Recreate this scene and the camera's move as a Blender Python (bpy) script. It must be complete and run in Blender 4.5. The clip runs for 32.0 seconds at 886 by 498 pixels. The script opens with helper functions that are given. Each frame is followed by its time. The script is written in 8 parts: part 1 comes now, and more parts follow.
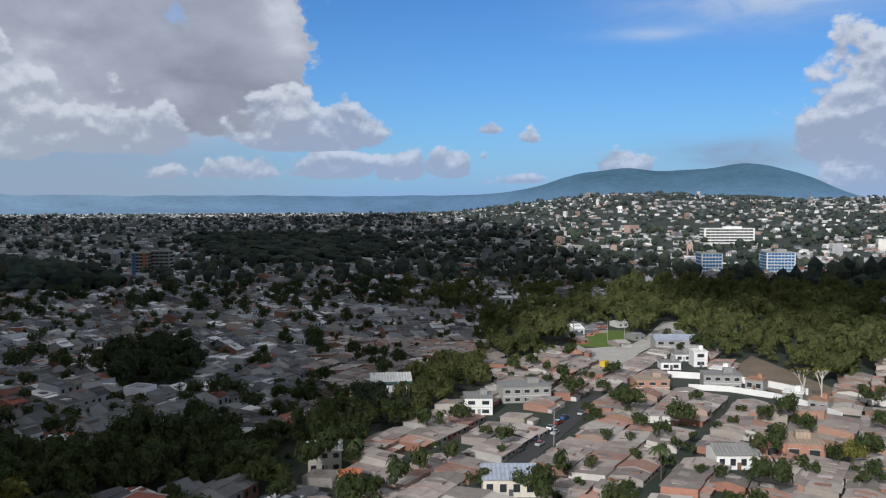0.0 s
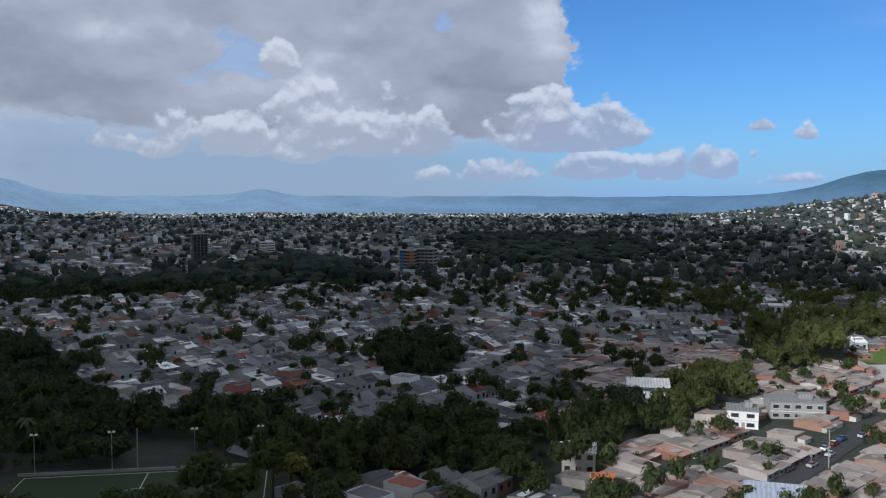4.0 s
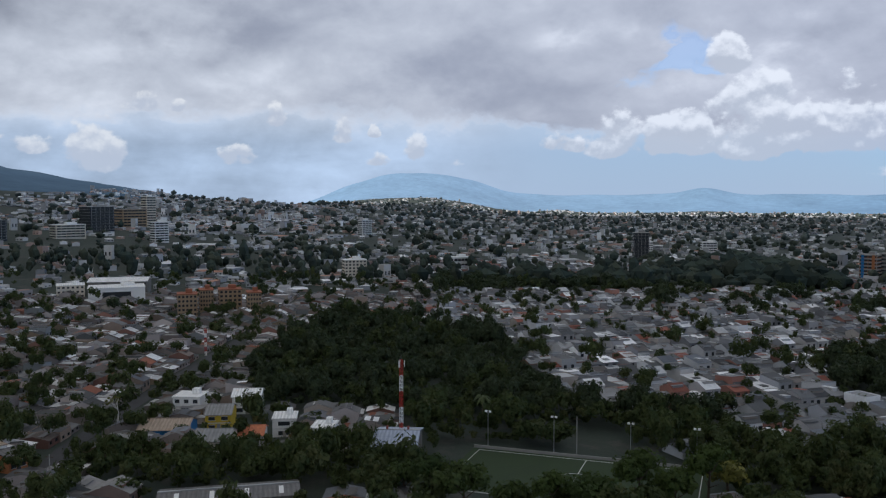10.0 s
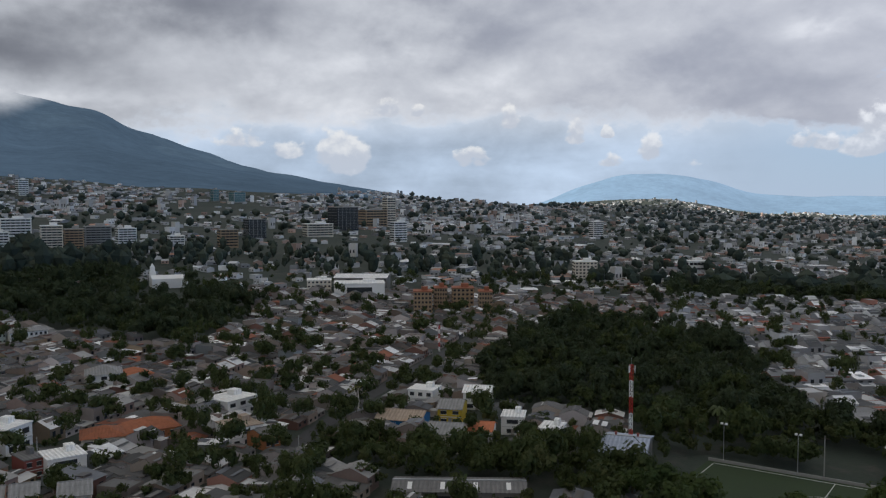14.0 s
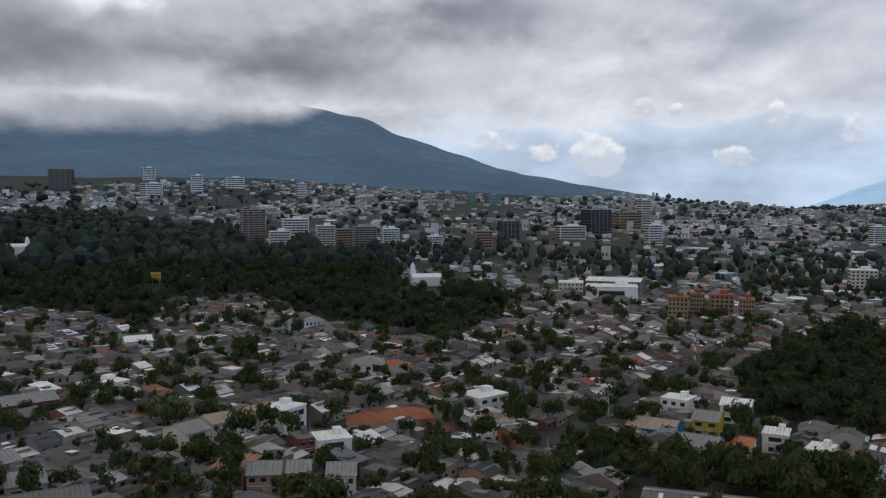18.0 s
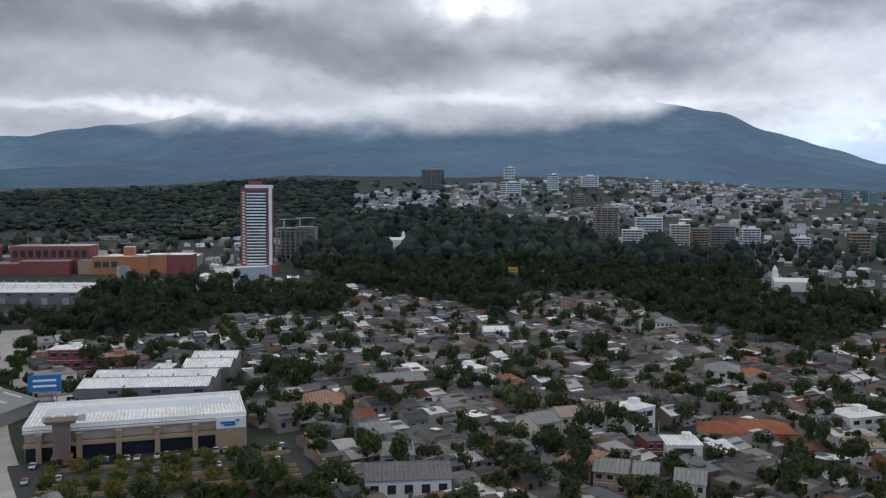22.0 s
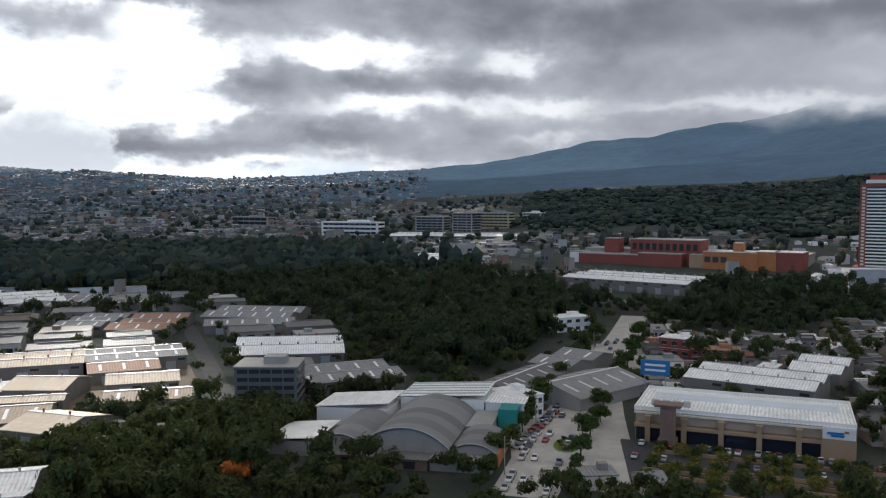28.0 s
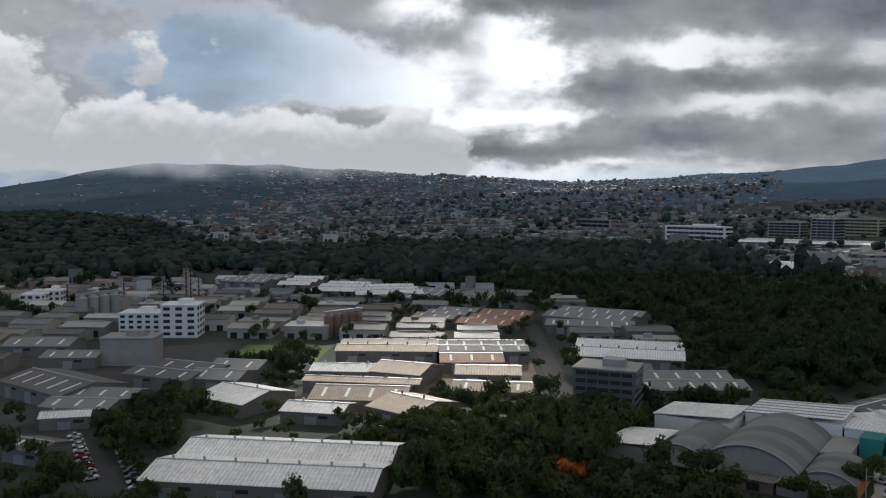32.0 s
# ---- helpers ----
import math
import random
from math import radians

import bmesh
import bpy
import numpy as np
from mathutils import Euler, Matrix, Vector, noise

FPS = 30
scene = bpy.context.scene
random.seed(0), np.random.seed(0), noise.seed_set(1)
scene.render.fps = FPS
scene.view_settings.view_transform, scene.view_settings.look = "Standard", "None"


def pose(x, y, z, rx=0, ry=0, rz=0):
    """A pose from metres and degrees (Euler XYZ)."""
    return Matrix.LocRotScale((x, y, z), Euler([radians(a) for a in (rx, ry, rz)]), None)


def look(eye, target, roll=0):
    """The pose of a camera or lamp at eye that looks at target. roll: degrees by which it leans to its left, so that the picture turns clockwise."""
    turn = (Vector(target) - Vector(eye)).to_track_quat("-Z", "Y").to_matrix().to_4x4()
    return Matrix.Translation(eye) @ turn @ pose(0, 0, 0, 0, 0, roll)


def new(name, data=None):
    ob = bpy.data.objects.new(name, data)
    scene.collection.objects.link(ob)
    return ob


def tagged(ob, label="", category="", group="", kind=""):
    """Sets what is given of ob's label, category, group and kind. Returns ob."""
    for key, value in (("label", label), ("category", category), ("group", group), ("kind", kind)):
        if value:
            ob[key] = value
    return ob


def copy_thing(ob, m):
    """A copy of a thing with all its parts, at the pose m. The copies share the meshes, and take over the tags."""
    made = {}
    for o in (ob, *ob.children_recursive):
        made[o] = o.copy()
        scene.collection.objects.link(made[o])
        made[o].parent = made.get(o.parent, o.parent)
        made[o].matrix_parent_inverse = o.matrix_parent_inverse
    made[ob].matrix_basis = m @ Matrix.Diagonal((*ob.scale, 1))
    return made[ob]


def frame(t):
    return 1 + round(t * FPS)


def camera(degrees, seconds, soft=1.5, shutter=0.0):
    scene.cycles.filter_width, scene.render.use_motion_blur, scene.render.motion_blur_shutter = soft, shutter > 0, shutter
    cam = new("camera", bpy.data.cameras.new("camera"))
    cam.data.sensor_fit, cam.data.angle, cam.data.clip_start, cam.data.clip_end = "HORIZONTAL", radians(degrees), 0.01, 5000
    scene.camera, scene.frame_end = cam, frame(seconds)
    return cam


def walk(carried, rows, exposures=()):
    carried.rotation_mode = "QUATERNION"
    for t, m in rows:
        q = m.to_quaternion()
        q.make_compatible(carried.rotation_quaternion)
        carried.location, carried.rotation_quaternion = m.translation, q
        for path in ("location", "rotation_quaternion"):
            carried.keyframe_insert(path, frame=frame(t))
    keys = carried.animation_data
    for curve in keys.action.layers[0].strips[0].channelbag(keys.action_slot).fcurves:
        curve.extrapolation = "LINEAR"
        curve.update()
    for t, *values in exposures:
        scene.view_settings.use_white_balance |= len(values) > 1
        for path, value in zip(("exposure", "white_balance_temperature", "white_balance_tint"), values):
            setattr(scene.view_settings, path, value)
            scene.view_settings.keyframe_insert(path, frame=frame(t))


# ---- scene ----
# camera: hovers high over the city and turns to its left
cam = camera(54.43, 32.0, soft=1.2)
EYE = 75.0
# seconds, yaw, pitch, roll
ROWS = [
    (0, 0.01, -3.42, 0.01), (0.5, 0.18, -3.41, 0.02), (1, 1.15, -3.40, 0.03), (1.5, 3.19, -3.39, 0.05),
    (2, 6.02, -3.38, 0.05), (2.5, 8.81, -3.37, 0.05), (3, 11.59, -3.37, 0.05), (3.5, 14.34, -3.38, 0.06),
    (5.5, 25.05, -3.40, 0.07), (6, 27.65, -3.41, 0.08), (6.5, 29.95, -3.42, 0.07), (7, 32.18, -3.44, 0.06),
    (7.5, 34.47, -3.45, 0.05), (8, 36.77, -3.45, 0.04), (8.5, 39.09, -3.46, 0.03), (9, 41.48, -3.46, 0.01),
    (9.5, 43.84, -3.46, -0.02), (10, 45.80, -3.46, -0.06), (10.5, 47.76, -3.46, -0.09), (11, 49.97, -3.45, -0.10),
    (11.5, 52.09, -3.44, -0.11), (12, 53.93, -3.43, -0.12), (12.5, 55.69, -3.41, -0.12), (13, 57.59, -3.40, -0.10),
    (13.5, 59.35, -3.39, -0.08), (14, 61.07, -3.36, -0.05), (14.5, 62.64, -3.32, -0.03), (16.5, 70.12, -3.27, -0.01),
    (17, 72.33, -3.23, 0.01), (17.5, 74.94, -3.21, 0.00), (18, 77.76, -3.20, -0.01), (18.5, 80.62, -3.21, -0.01),
    (19, 83.47, -3.21, 0.02), (19.5, 86.32, -3.22, 0.04), (20, 89.17, -3.22, 0.04), (20.5, 92.07, -3.23, 0.04),
    (21, 94.97, -3.24, 0.07), (21.5, 97.96, -3.27, 0.10), (22, 100.91, -3.32, 0.09), (22.5, 104.01, -3.38, 0.03),
    (23, 107.37, -3.45, -0.04), (23.5, 110.76, -3.50, -0.04), (24, 113.88, -3.52, 0.03), (24.5, 117.08, -3.54, 0.04),
    (26.5, 129.91, -3.56, -0.01), (27, 133.23, -3.57, -0.04), (27.5, 136.59, -3.58, -0.05), (28, 139.93, -3.58, -0.03),
    (28.5, 143.31, -3.57, -0.01), (29, 146.71, -3.54, -0.01), (29.5, 148.79, -3.51, -0.01), (30, 151.23, -3.47, -0.01),
    (30.5, 154.15, -3.44, 0.03), (31, 156.79, -3.43, 0.09), (31.5, 159.78, -3.42, 0.19), (32, 162.41, -3.43, 0.26)]
walk(cam, [(t, pose(0, 0, EYE, 90 + pitch, 0, yaw) @ pose(0, 0, 0, 0, 0, roll)) for t, yaw, pitch, roll in ROWS],
     exposures=[(0, -0.2, 5850, 10), (6, -0.05, 5530, 10), (9, 0.15, 5680, 10), (13, 0.25, 6220, 10), (19, 0.46, 6180, 10), (23, 0.78, 6050, 10), (25, 0.72, 6090, 10), (28, 0.42, 6150, 10), (32, -0.12, 6230, 10)])

SUN_AZ, SUN_EL = 157.0, 26.0      # degrees to the left of +y, and above the horizon
SUN_WAY = Vector((-math.sin(radians(SUN_AZ)) * math.cos(radians(SUN_EL)), math.cos(radians(SUN_AZ)) * math.cos(radians(SUN_EL)), math.sin(radians(SUN_EL))))
sun = new("sun", bpy.data.lights.new("sun", "SUN"))
sun.data.energy, sun.data.angle, sun.data.color = 4.2, radians(0.5), (1.0, 0.93, 0.83)
sun.matrix_world = look(SUN_WAY * 100, (0, 0, 0))


# ---- node helpers ----
class Graph:
    def __init__(self, tree):
        self.tree = tree

    def node(self, kind, **ins):
        n = self.tree.nodes.new("ShaderNode" + kind)
        for key, value in ins.items():
            self.put(n.inputs[key.replace("_", " ")], value)
        return n

    def put(self, socket, value):
        if hasattr(value, "is_linked"):
            self.tree.links.new(value, socket)
        else:
            socket.default_value = value

    def m(self, op, a, b=0.0, c=0.0, clamp=False):
        n = self.tree.nodes.new("ShaderNodeMath")
        n.operation, n.use_clamp = op, clamp
        for s, v in zip(n.inputs, (a, b, c)):
            self.put(s, v)
        return n.outputs[0]

    def add(self, *xs):
        out = xs[0]
        for x in xs[1:]:
            out = self.m("ADD", out, x)
        return out

    def mul(self, a, b):
        return self.m("MULTIPLY", a, b)

    def step(self, x, lo, hi):
        n = self.tree.nodes.new("ShaderNodeMapRange")
        n.interpolation_type = "SMOOTHSTEP"
        for key, v in (("Value", x), ("From Min", lo), ("From Max", hi)):
            self.put(n.inputs[key], v)
        return n.outputs["Result"]

    def mix(self, f, a, b, blend="MIX"):
        n = self.tree.nodes.new("ShaderNodeMix")
        n.data_type, n.blend_type = "RGBA", blend
        for i, v in ((0, f), (6, a), (7, b)):
            if isinstance(v, tuple) and len(v) == 3:
                v = (*v, 1.0)
            self.put(n.inputs[i], v)
        return n.outputs[2]

    def vec(self, op, a, b=(0, 0, 0)):
        n = self.tree.nodes.new("ShaderNodeVectorMath")
        n.operation = op
        self.put(n.inputs[0], a)
        if op == "SCALE":
            self.put(n.inputs["Scale"], b)
        else:
            self.put(n.inputs[1], b)
        return n.outputs["Value" if op in ("DOT_PRODUCT", "LENGTH") else "Vector"]

    def noise(self, v, scale, detail=5.0, rough=0.55, warp=0.0):
        n = self.node("TexNoise", Vector=v, Scale=scale, Detail=detail, Roughness=rough, Distortion=warp)
        return n.outputs["Fac"]

    def ramp(self, f, stops, mode="LINEAR"):
        n = self.tree.nodes.new("ShaderNodeValToRGB")
        n.color_ramp.interpolation = mode
        el = n.color_ramp.elements
        while len(el) < len(stops):
            el.new(0.5)
        for e, (p, c) in zip(el, stops):
            e.position, e.color = p, (*c, 1)
        self.put(n.inputs[0], f)
        return n.outputs[0]


def patch(g, az, el, a0, e0, wa, we):
    """A soft round patch of the sky, in degrees."""
    p = g.m("MULTIPLY_ADD", az, 1 / wa, -a0 / wa)
    q = g.m("MULTIPLY_ADD", el, 1 / we, -e0 / we)
    return g.m("POWER", 0.3679, g.m("MULTIPLY_ADD", p, p, g.mul(q, q)))


# heaped clouds: azimuth, elevation of the base, half width, height, weight
CLOUDS = [
    (9.0, 3.7, 6.0, 3.8, 1.1), (4.8, 3.7, 2.2, 2.4, 0.9), (20.5, 3.5, 3.2, 4.0, 1.0), (26.0, 3.3, 3.6, 5.5, 1.0),
    (7.5, 1.6, 4.2, 1.9, 1.1), (3.0, 1.6, 2.2, 2.4, 1.1), (-0.3, 1.7, 1.9, 2.0, 1.1), (13.0, 1.5, 3.4, 1.8, 0.9), (17.5, 1.4, 2.6, 1.3, 0.6), (-3.0, 4.3, 1.3, 1.1, 0.75), (-5.6, 3.9, 0.8, 1.5, 0.5), (-2.9, 2.6, 0.7, 0.6, 0.5),
    (-12.0, 1.9, 2.4, 1.7, 0.95), (-4.5, 1.0, 2.6, 0.8, 0.55), (-26.5, 3.0, 5.6, 8.2, 1.15), (-29.0, 0.8, 7.5, 6.0, 1.0),
    (19.0, 3.2, 3.4, 3.4, 1.0), (23.0, 3.2, 3.2, 3.2, 1.0), (26.0, 3.2, 2.6, 5.2, 1.05), (30.5, 3.2, 3.4, 3.0, 1.05), (34.5, 3.1, 2.5, 3.2, 1.0), (37.8, 3.2, 2.0, 1.6, 0.8), (27.5, 8.2, 1.7, 3.0, 0.9),
    (67.8, 2.2, 2.2, 3.9, 1.0), (65.0, 5.6, 1.3, 1.5, 0.8), (62.6, 5.5, 0.8, 0.9, 0.6), (56.6, 4.8, 1.0, 1.9, 0.9), (52.4, 3.8, 0.9, 1.9, 0.8), (50.3, 4.1, 0.5, 0.9, 0.6), (59.2, 2.3, 1.3, 1.4, 0.75),
    (47.6, 2.7, 0.9, 2.0, 0.6), (74.5, 3.6, 2.0, 1.9, 0.6), (50.0, 2.2, 1.0, 0.9, 0.5), (44.6, 2.2, 1.2, 1.0, 0.45), (71.0, 3.0, 1.4, 1.6, 0.5)]
# bright and sunlit heaps low beside the sun
SUNWARD = [(190, 3.0, 6.5, 8.6, 1.1), (182, 2.2, 8.0, 5.0, 1.4), (173, 2.0, 7.5, 4.6, 1.4), (164.5, 2.0, 5.6, 4.6, 1.2), (181.5, 7.2, 2.0, 3.2, 0.6), (177.0, 9.0, 1.5, 1.5, 0.45)]
# gaps through which the sky shows
BREAKS = [(176.0, 8.6, 8.5, 3.0, 1.5), (167.0, 7.0, 3.2, 1.2, 0.7), (186, 12.6, 6.0, 0.9, 0.7), (30.2, 9.3, 1.8, 1.3, 0.72), (28.3, 7.9, 1.2, 0.7, 0.6), (32.8, 7.4, 1.8, 0.8, 0.45), (16.6, 11.6, 0.7, 0.9, 0.6)]
# light and dark of the deck, as patches
TONES = [
    (57.6, 10.2, 6.0, 1.5, -0.36), (41.8, 6.9, 6.0, 1.7, -0.36), (40.0, 4.5, 4.0, 0.8, -0.25), (53.0, 8.3, 4.0, 1.1, 0.22), (39.0, 10.2, 2.0, 1.0, 0.30), (34.3, 11.0, 2.5, 1.0, 0.2),
    (13.5, 7.0, 3.2, 3.0, -0.42), (19.0, 9.5, 5.0, 3.0, -0.16), (25.7, 8.3, 2.2, 1.3, 0.30), (10.2, 12.3, 1.3, 2.2, 0.50), (24.0, 6.0, 3.0, 1.5, 0.25), (24.5, 11.8, 3.0, 1.2, 0.15),
    (46.0, 8.6, 7.0, 1.5, -0.28), (76.5, 11.6, 6.0, 1.7, -0.50), (67.6, 9.4, 4.5, 1.5, 0.20), (62.0, 6.5, 8.0, 1.6, 0.22), (57.0, 12.4, 6.0, 1.0, -0.15), (74.3, 7.6, 5.0, 1.8, 0.26),
    (113.0, 11.0, 6.0, 1.5, -0.34), (104.6, 8.9, 8.0, 1.7, -0.42), (86.8, 8.9, 6.5, 2.0, -0.48), (99.4, 12.5, 2.4, 1.6, 1.1), (113.0, 8.4, 2.5, 0.8, 0.28), (94.4, 8.0, 4.0, 0.8, 0.34), (99.3, 6.6, 8.0, 0.7, 0.40),
    (86.0, 6.0, 9.0, 0.6, 0.30), (120.0, 5.7, 10.0, 0.5, 0.5), (117.0, 12.6, 5.0, 0.8, 0.40), (111.5, 7.3, 3.0, 0.6, 0.25), (135.4, 8.9, 2.2, 1.0, 0.95), (134.0, 6.2, 4.5, 0.5, 0.55), (127.4, 9.9, 6.0, 2.0, -0.32),
    (157.4, 8.9, 2.8, 2.2, 0.85), (163.5, 7.0, 3.6, 2.0, 0.8), (160.0, 5.2, 5.0, 1.0, 0.6), (158.2, 11.2, 2.2, 1.2, 0.5), (164.0, 12.6, 2.6, 1.2, 0.8), (146.0, 9.3, 5.0, 0.8, 1.0), (143.0, 5.9, 5.0, 0.7, 0.75), (152.3, 7.7, 2.9, 1.3, -0.7), (144.4, 7.5, 2.2, 0.8, -0.55), (137.0, 7.6, 4.0, 1.1, -0.35),
    (131.0, 11.5, 16.0, 1.6, -0.36), (158.5, 2.9, 6.5, 0.7, -0.6), (139.5, 3.3, 4.5, 1.0, -0.3), (133.5, 3.6, 3.0, 0.5, 0.5), (148, 2.9, 3.0, 0.5, 0.4), (147.0, 4.1, 3.2, 0.9, -0.50), (151.0, 1.9, 9.0, 0.7, 0.75), (170.5, 10.0, 2.2, 1.0, -0.6), (155.0, 12.9, 5.0, 0.9, -0.8), (154.5, 5.0, 3.0, 0.8, 0.55),
    (188.0, 9.5, 5.0, 3.0, 0.2)]


def sky_colour(g, way):
    """Blue sky, cloud deck and single clouds by direction, seen from the eye."""
    sep = g.node("SeparateXYZ", Vector=way)
    x, y, z = sep.outputs
    c, s = math.cos(radians(80)), math.sin(radians(80))
    # azimuth about the middle of the sweep, so that its seam lies behind
    ahead = g.add(g.mul(x, -s), g.mul(y, c))
    side = g.add(g.mul(x, -c), g.mul(y, -s))
    az = g.add(g.mul(g.m("ARCTAN2", side, ahead), 180 / math.pi), 80.0)
    el = g.mul(g.m("ARCSINE", z), 180 / math.pi)
    blue = g.tree.nodes.new("ShaderNodeTexSky")
    blue.sky_type, blue.sun_disc = "NISHITA", False
    blue.sun_elevation, blue.sun_rotation = radians(SUN_EL), radians(-SUN_AZ)
    blue.altitude, blue.air_density, blue.dust_density = 700, 1.0, 0.6
    g.put(blue.inputs[0], way)
    clear = g.vec("MULTIPLY", blue.outputs[0], (0.043, 0.075, 0.114))
    low = g.m("EXPONENT", g.mul(g.m("MAXIMUM", el, 0.0), -1 / 3.4))
    haze = g.mix(g.step(az, 0, 24), (0.34, 0.53, 0.82), (0.40, 0.48, 0.58))
    haze = g.mix(g.step(az, 95, 150), haze, (0.66, 0.69, 0.72))
    sky = g.mix(g.mul(low, 0.85), clear, haze)
    sky = g.mix(g.mul(g.step(az, 34, 46), 0.90), sky, g.mix(g.step(el, 0, 9), (0.45, 0.515, 0.59), (0.56, 0.585, 0.62)))
    sky = g.mix(g.mul(g.step(az, 4, 24), g.mul(g.step(el, 7.0, 3.0), 0.8)), sky, (0.39, 0.47, 0.58))
    sky = g.mix(g.mul(patch(g, az, el, 176, 9.0, 10.0, 5.0), 0.9), sky, (0.25, 0.35, 0.47))
    sky = g.mix(g.step(el, 15.0, 40.0), sky, g.vec("MULTIPLY", sky, (1.0, 0.82, 0.60)))
    # a flattened deck high up, round heaps near the horizon
    flat = g.vec("SCALE", way, g.m("DIVIDE", 1.0, g.add(g.m("MAXIMUM", z, 0.0), 0.16)))
    big = g.noise(g.vec("MULTIPLY", flat, (1.0, 1.0, 2.0)), 1.15, 6.0, 0.55, 0.25)
    soft_flat = g.vec("SCALE", way, g.m("DIVIDE", 1.0, g.add(g.m("MAXIMUM", z, 0.0), 0.34)))
    tone = g.noise(g.vec("MULTIPLY", soft_flat, (1.0, 1.0, 2.6)), 2.9, 6.0, 0.50, 0.2)
    puff = g.noise(g.vec("MULTIPLY", way, (1, 1, 1.7)), 11.0, 9.0, 0.56, 0.15)
    puff_up = g.noise(g.vec("MULTIPLY", g.vec("ADD", way, (0, 0, 0.016)), (1, 1, 1.7)), 11.0, 5.0, 0.56, 0.15)
    heap = g.noise(g.vec("MULTIPLY", way, (1, 1, 1.25)), 24.0, 8.0, 0.52, 0.1)
    heap_up = g.noise(g.vec("MULTIPLY", g.vec("ADD", way, (0, 0, 0.009)), (1, 1, 1.25)), 24.0, 5.0, 0.52, 0.1)
    fine = g.noise(g.vec("MULTIPLY", way, (1, 1, 1.6)), 60.0, 7.0, 0.6)
    # the deck
    base = g.add(g.mul(g.step(az, 33, 46), 1.2), g.mul(g.step(az, 76, 88), -1.9), g.mul(g.step(az, 118, 130), -1.7), 3.4)
    wob = g.mul(g.add(puff, -0.5), 5.0)
    deck = g.mul(g.step(g.add(az, g.mul(g.add(heap, -0.5), 7.0), g.mul(el, 0.12)), 9.6, 10.6), g.step(g.add(el, g.mul(wob, 0.4)), g.add(base, g.m("MULTIPLY_ADD", g.step(az, 34, 48), -1.2, -1.0)), g.add(base, g.m("MULTIPLY_ADD", g.step(az, 34, 48), 1.6, 1.4))))
    cover = g.m("MAXIMUM", g.mul(deck, 0.95), g.mul(g.step(el, 15.5, 26.0), 0.8))
    az_b = g.add(az, g.mul(g.add(puff, -0.5), 7.0), g.mul(g.add(heap, -0.5), 3.0))
    el_b = g.add(el, g.mul(g.add(tone, -0.5), 3.0), g.mul(g.add(heap_up, -0.5), 2.0))
    for a0, e0, wa, we, k in BREAKS:
        cover = g.m("MULTIPLY_ADD", patch(g, az_b, el_b, a0, e0, wa, we), -0.85 * k, cover)
    dens = g.add(cover, g.mul(g.add(puff, -0.5), 0.8), g.mul(g.add(big, -0.5), 0.3), g.mul(g.add(fine, -0.5), 0.3), -0.36)
    alpha = g.m("MAXIMUM", g.step(dens, -0.10, 0.34), g.mul(deck, g.mul(g.step(az, 150, 130), 0.5)))
    smooth = g.noise(g.vec("MULTIPLY", way, (1, 1, 2.2)), 8.0, 3.5, 0.45, 0.3)
    shade = g.add(0.47, g.mul(g.add(tone, -0.5), 0.55), g.mul(g.add(smooth, -0.5), 0.75), g.mul(g.add(heap, -0.5), 0.16), g.mul(g.add(fine, -0.5), 0.06), g.mul(g.add(puff, -0.5), g.m("MULTIPLY_ADD", g.step(az, 118, 140), 1.1, 0.25)), g.mul(g.add(puff, g.mul(puff_up, -1.0)), g.mul(g.step(az, 115, 60), 0.9)))
    for a0, e0, wa, we, k in TONES:
        shade = g.m("MULTIPLY_ADD", patch(g, az_b, el_b, a0, e0, wa, we), k, shade)
    away = g.vec("DOT_PRODUCT", way, tuple(look((0, 0, 0), (-math.sin(radians(158)), math.cos(radians(158)), 0.16)).to_3x3() @ Vector((0, 0, -1))))
    glow = g.m("POWER", g.m("MAXIMUM", away, 0.0), 30.0)
    heart = g.mix(g.step(az, 45, 95), (0.27, 0.285, 0.34), (0.105, 0.111, 0.130))
    heart = g.mix(g.step(az, 128, 150), heart, (0.16, 0.165, 0.185))
    heart = g.mix(g.step(az, 158, 174), heart, (0.30, 0.31, 0.335))
    pale = g.mix(g.step(az, 20, 60), (0.50, 0.51, 0.56), (0.54, 0.55, 0.575))
    pale = g.mix(g.step(az, 78, 104), pale, (0.40, 0.41, 0.435))
    rim = g.mix(g.step(az, 40, 110), (0.78, 0.78, 0.80), (0.66, 0.66, 0.66))
    rim = g.vec("SCALE", rim, g.add(1.0, g.mul(glow, 0.9)))
    # the tone bends softly at both ends, so that dark patches keep their grain
    body = g.m("DIVIDE", 1.0, g.add(1.0, g.m("POWER", 2.71828, g.m("MULTIPLY_ADD", shade, -4.6, 1.35))))
    cloud = g.mix(body, heart, pale)
    cloud = g.mix(g.step(shade, 0.52, 1.35), cloud, rim)
    thin = g.m("SUBTRACT", 1.0, g.step(dens, 0.02, 0.32))
    cloud = g.mix(g.mul(thin, 0.6), cloud, rim)
    mist = g.mul(g.step(az, 38, 50), g.mul(g.add(puff, g.mul(big, 0.6), -0.78), 0.9))
    sky = g.vec("SCALE", sky, g.add(0.93, mist))
    shine = g.vec("SCALE", (1.0, 0.97, 0.92), g.mul(g.m("POWER", glow, 1.6), 0.8))
    sky = g.mix(alpha, g.vec("ADD", sky, shine), cloud)
    # thin high wisps and the grey cap on the eastern mountain
    streak = g.step(g.noise(g.vec("MULTIPLY", way, (1.0, 1.0, 4.0)), 9.0, 7.0, 0.6, 0.6), 0.40, 0.66)
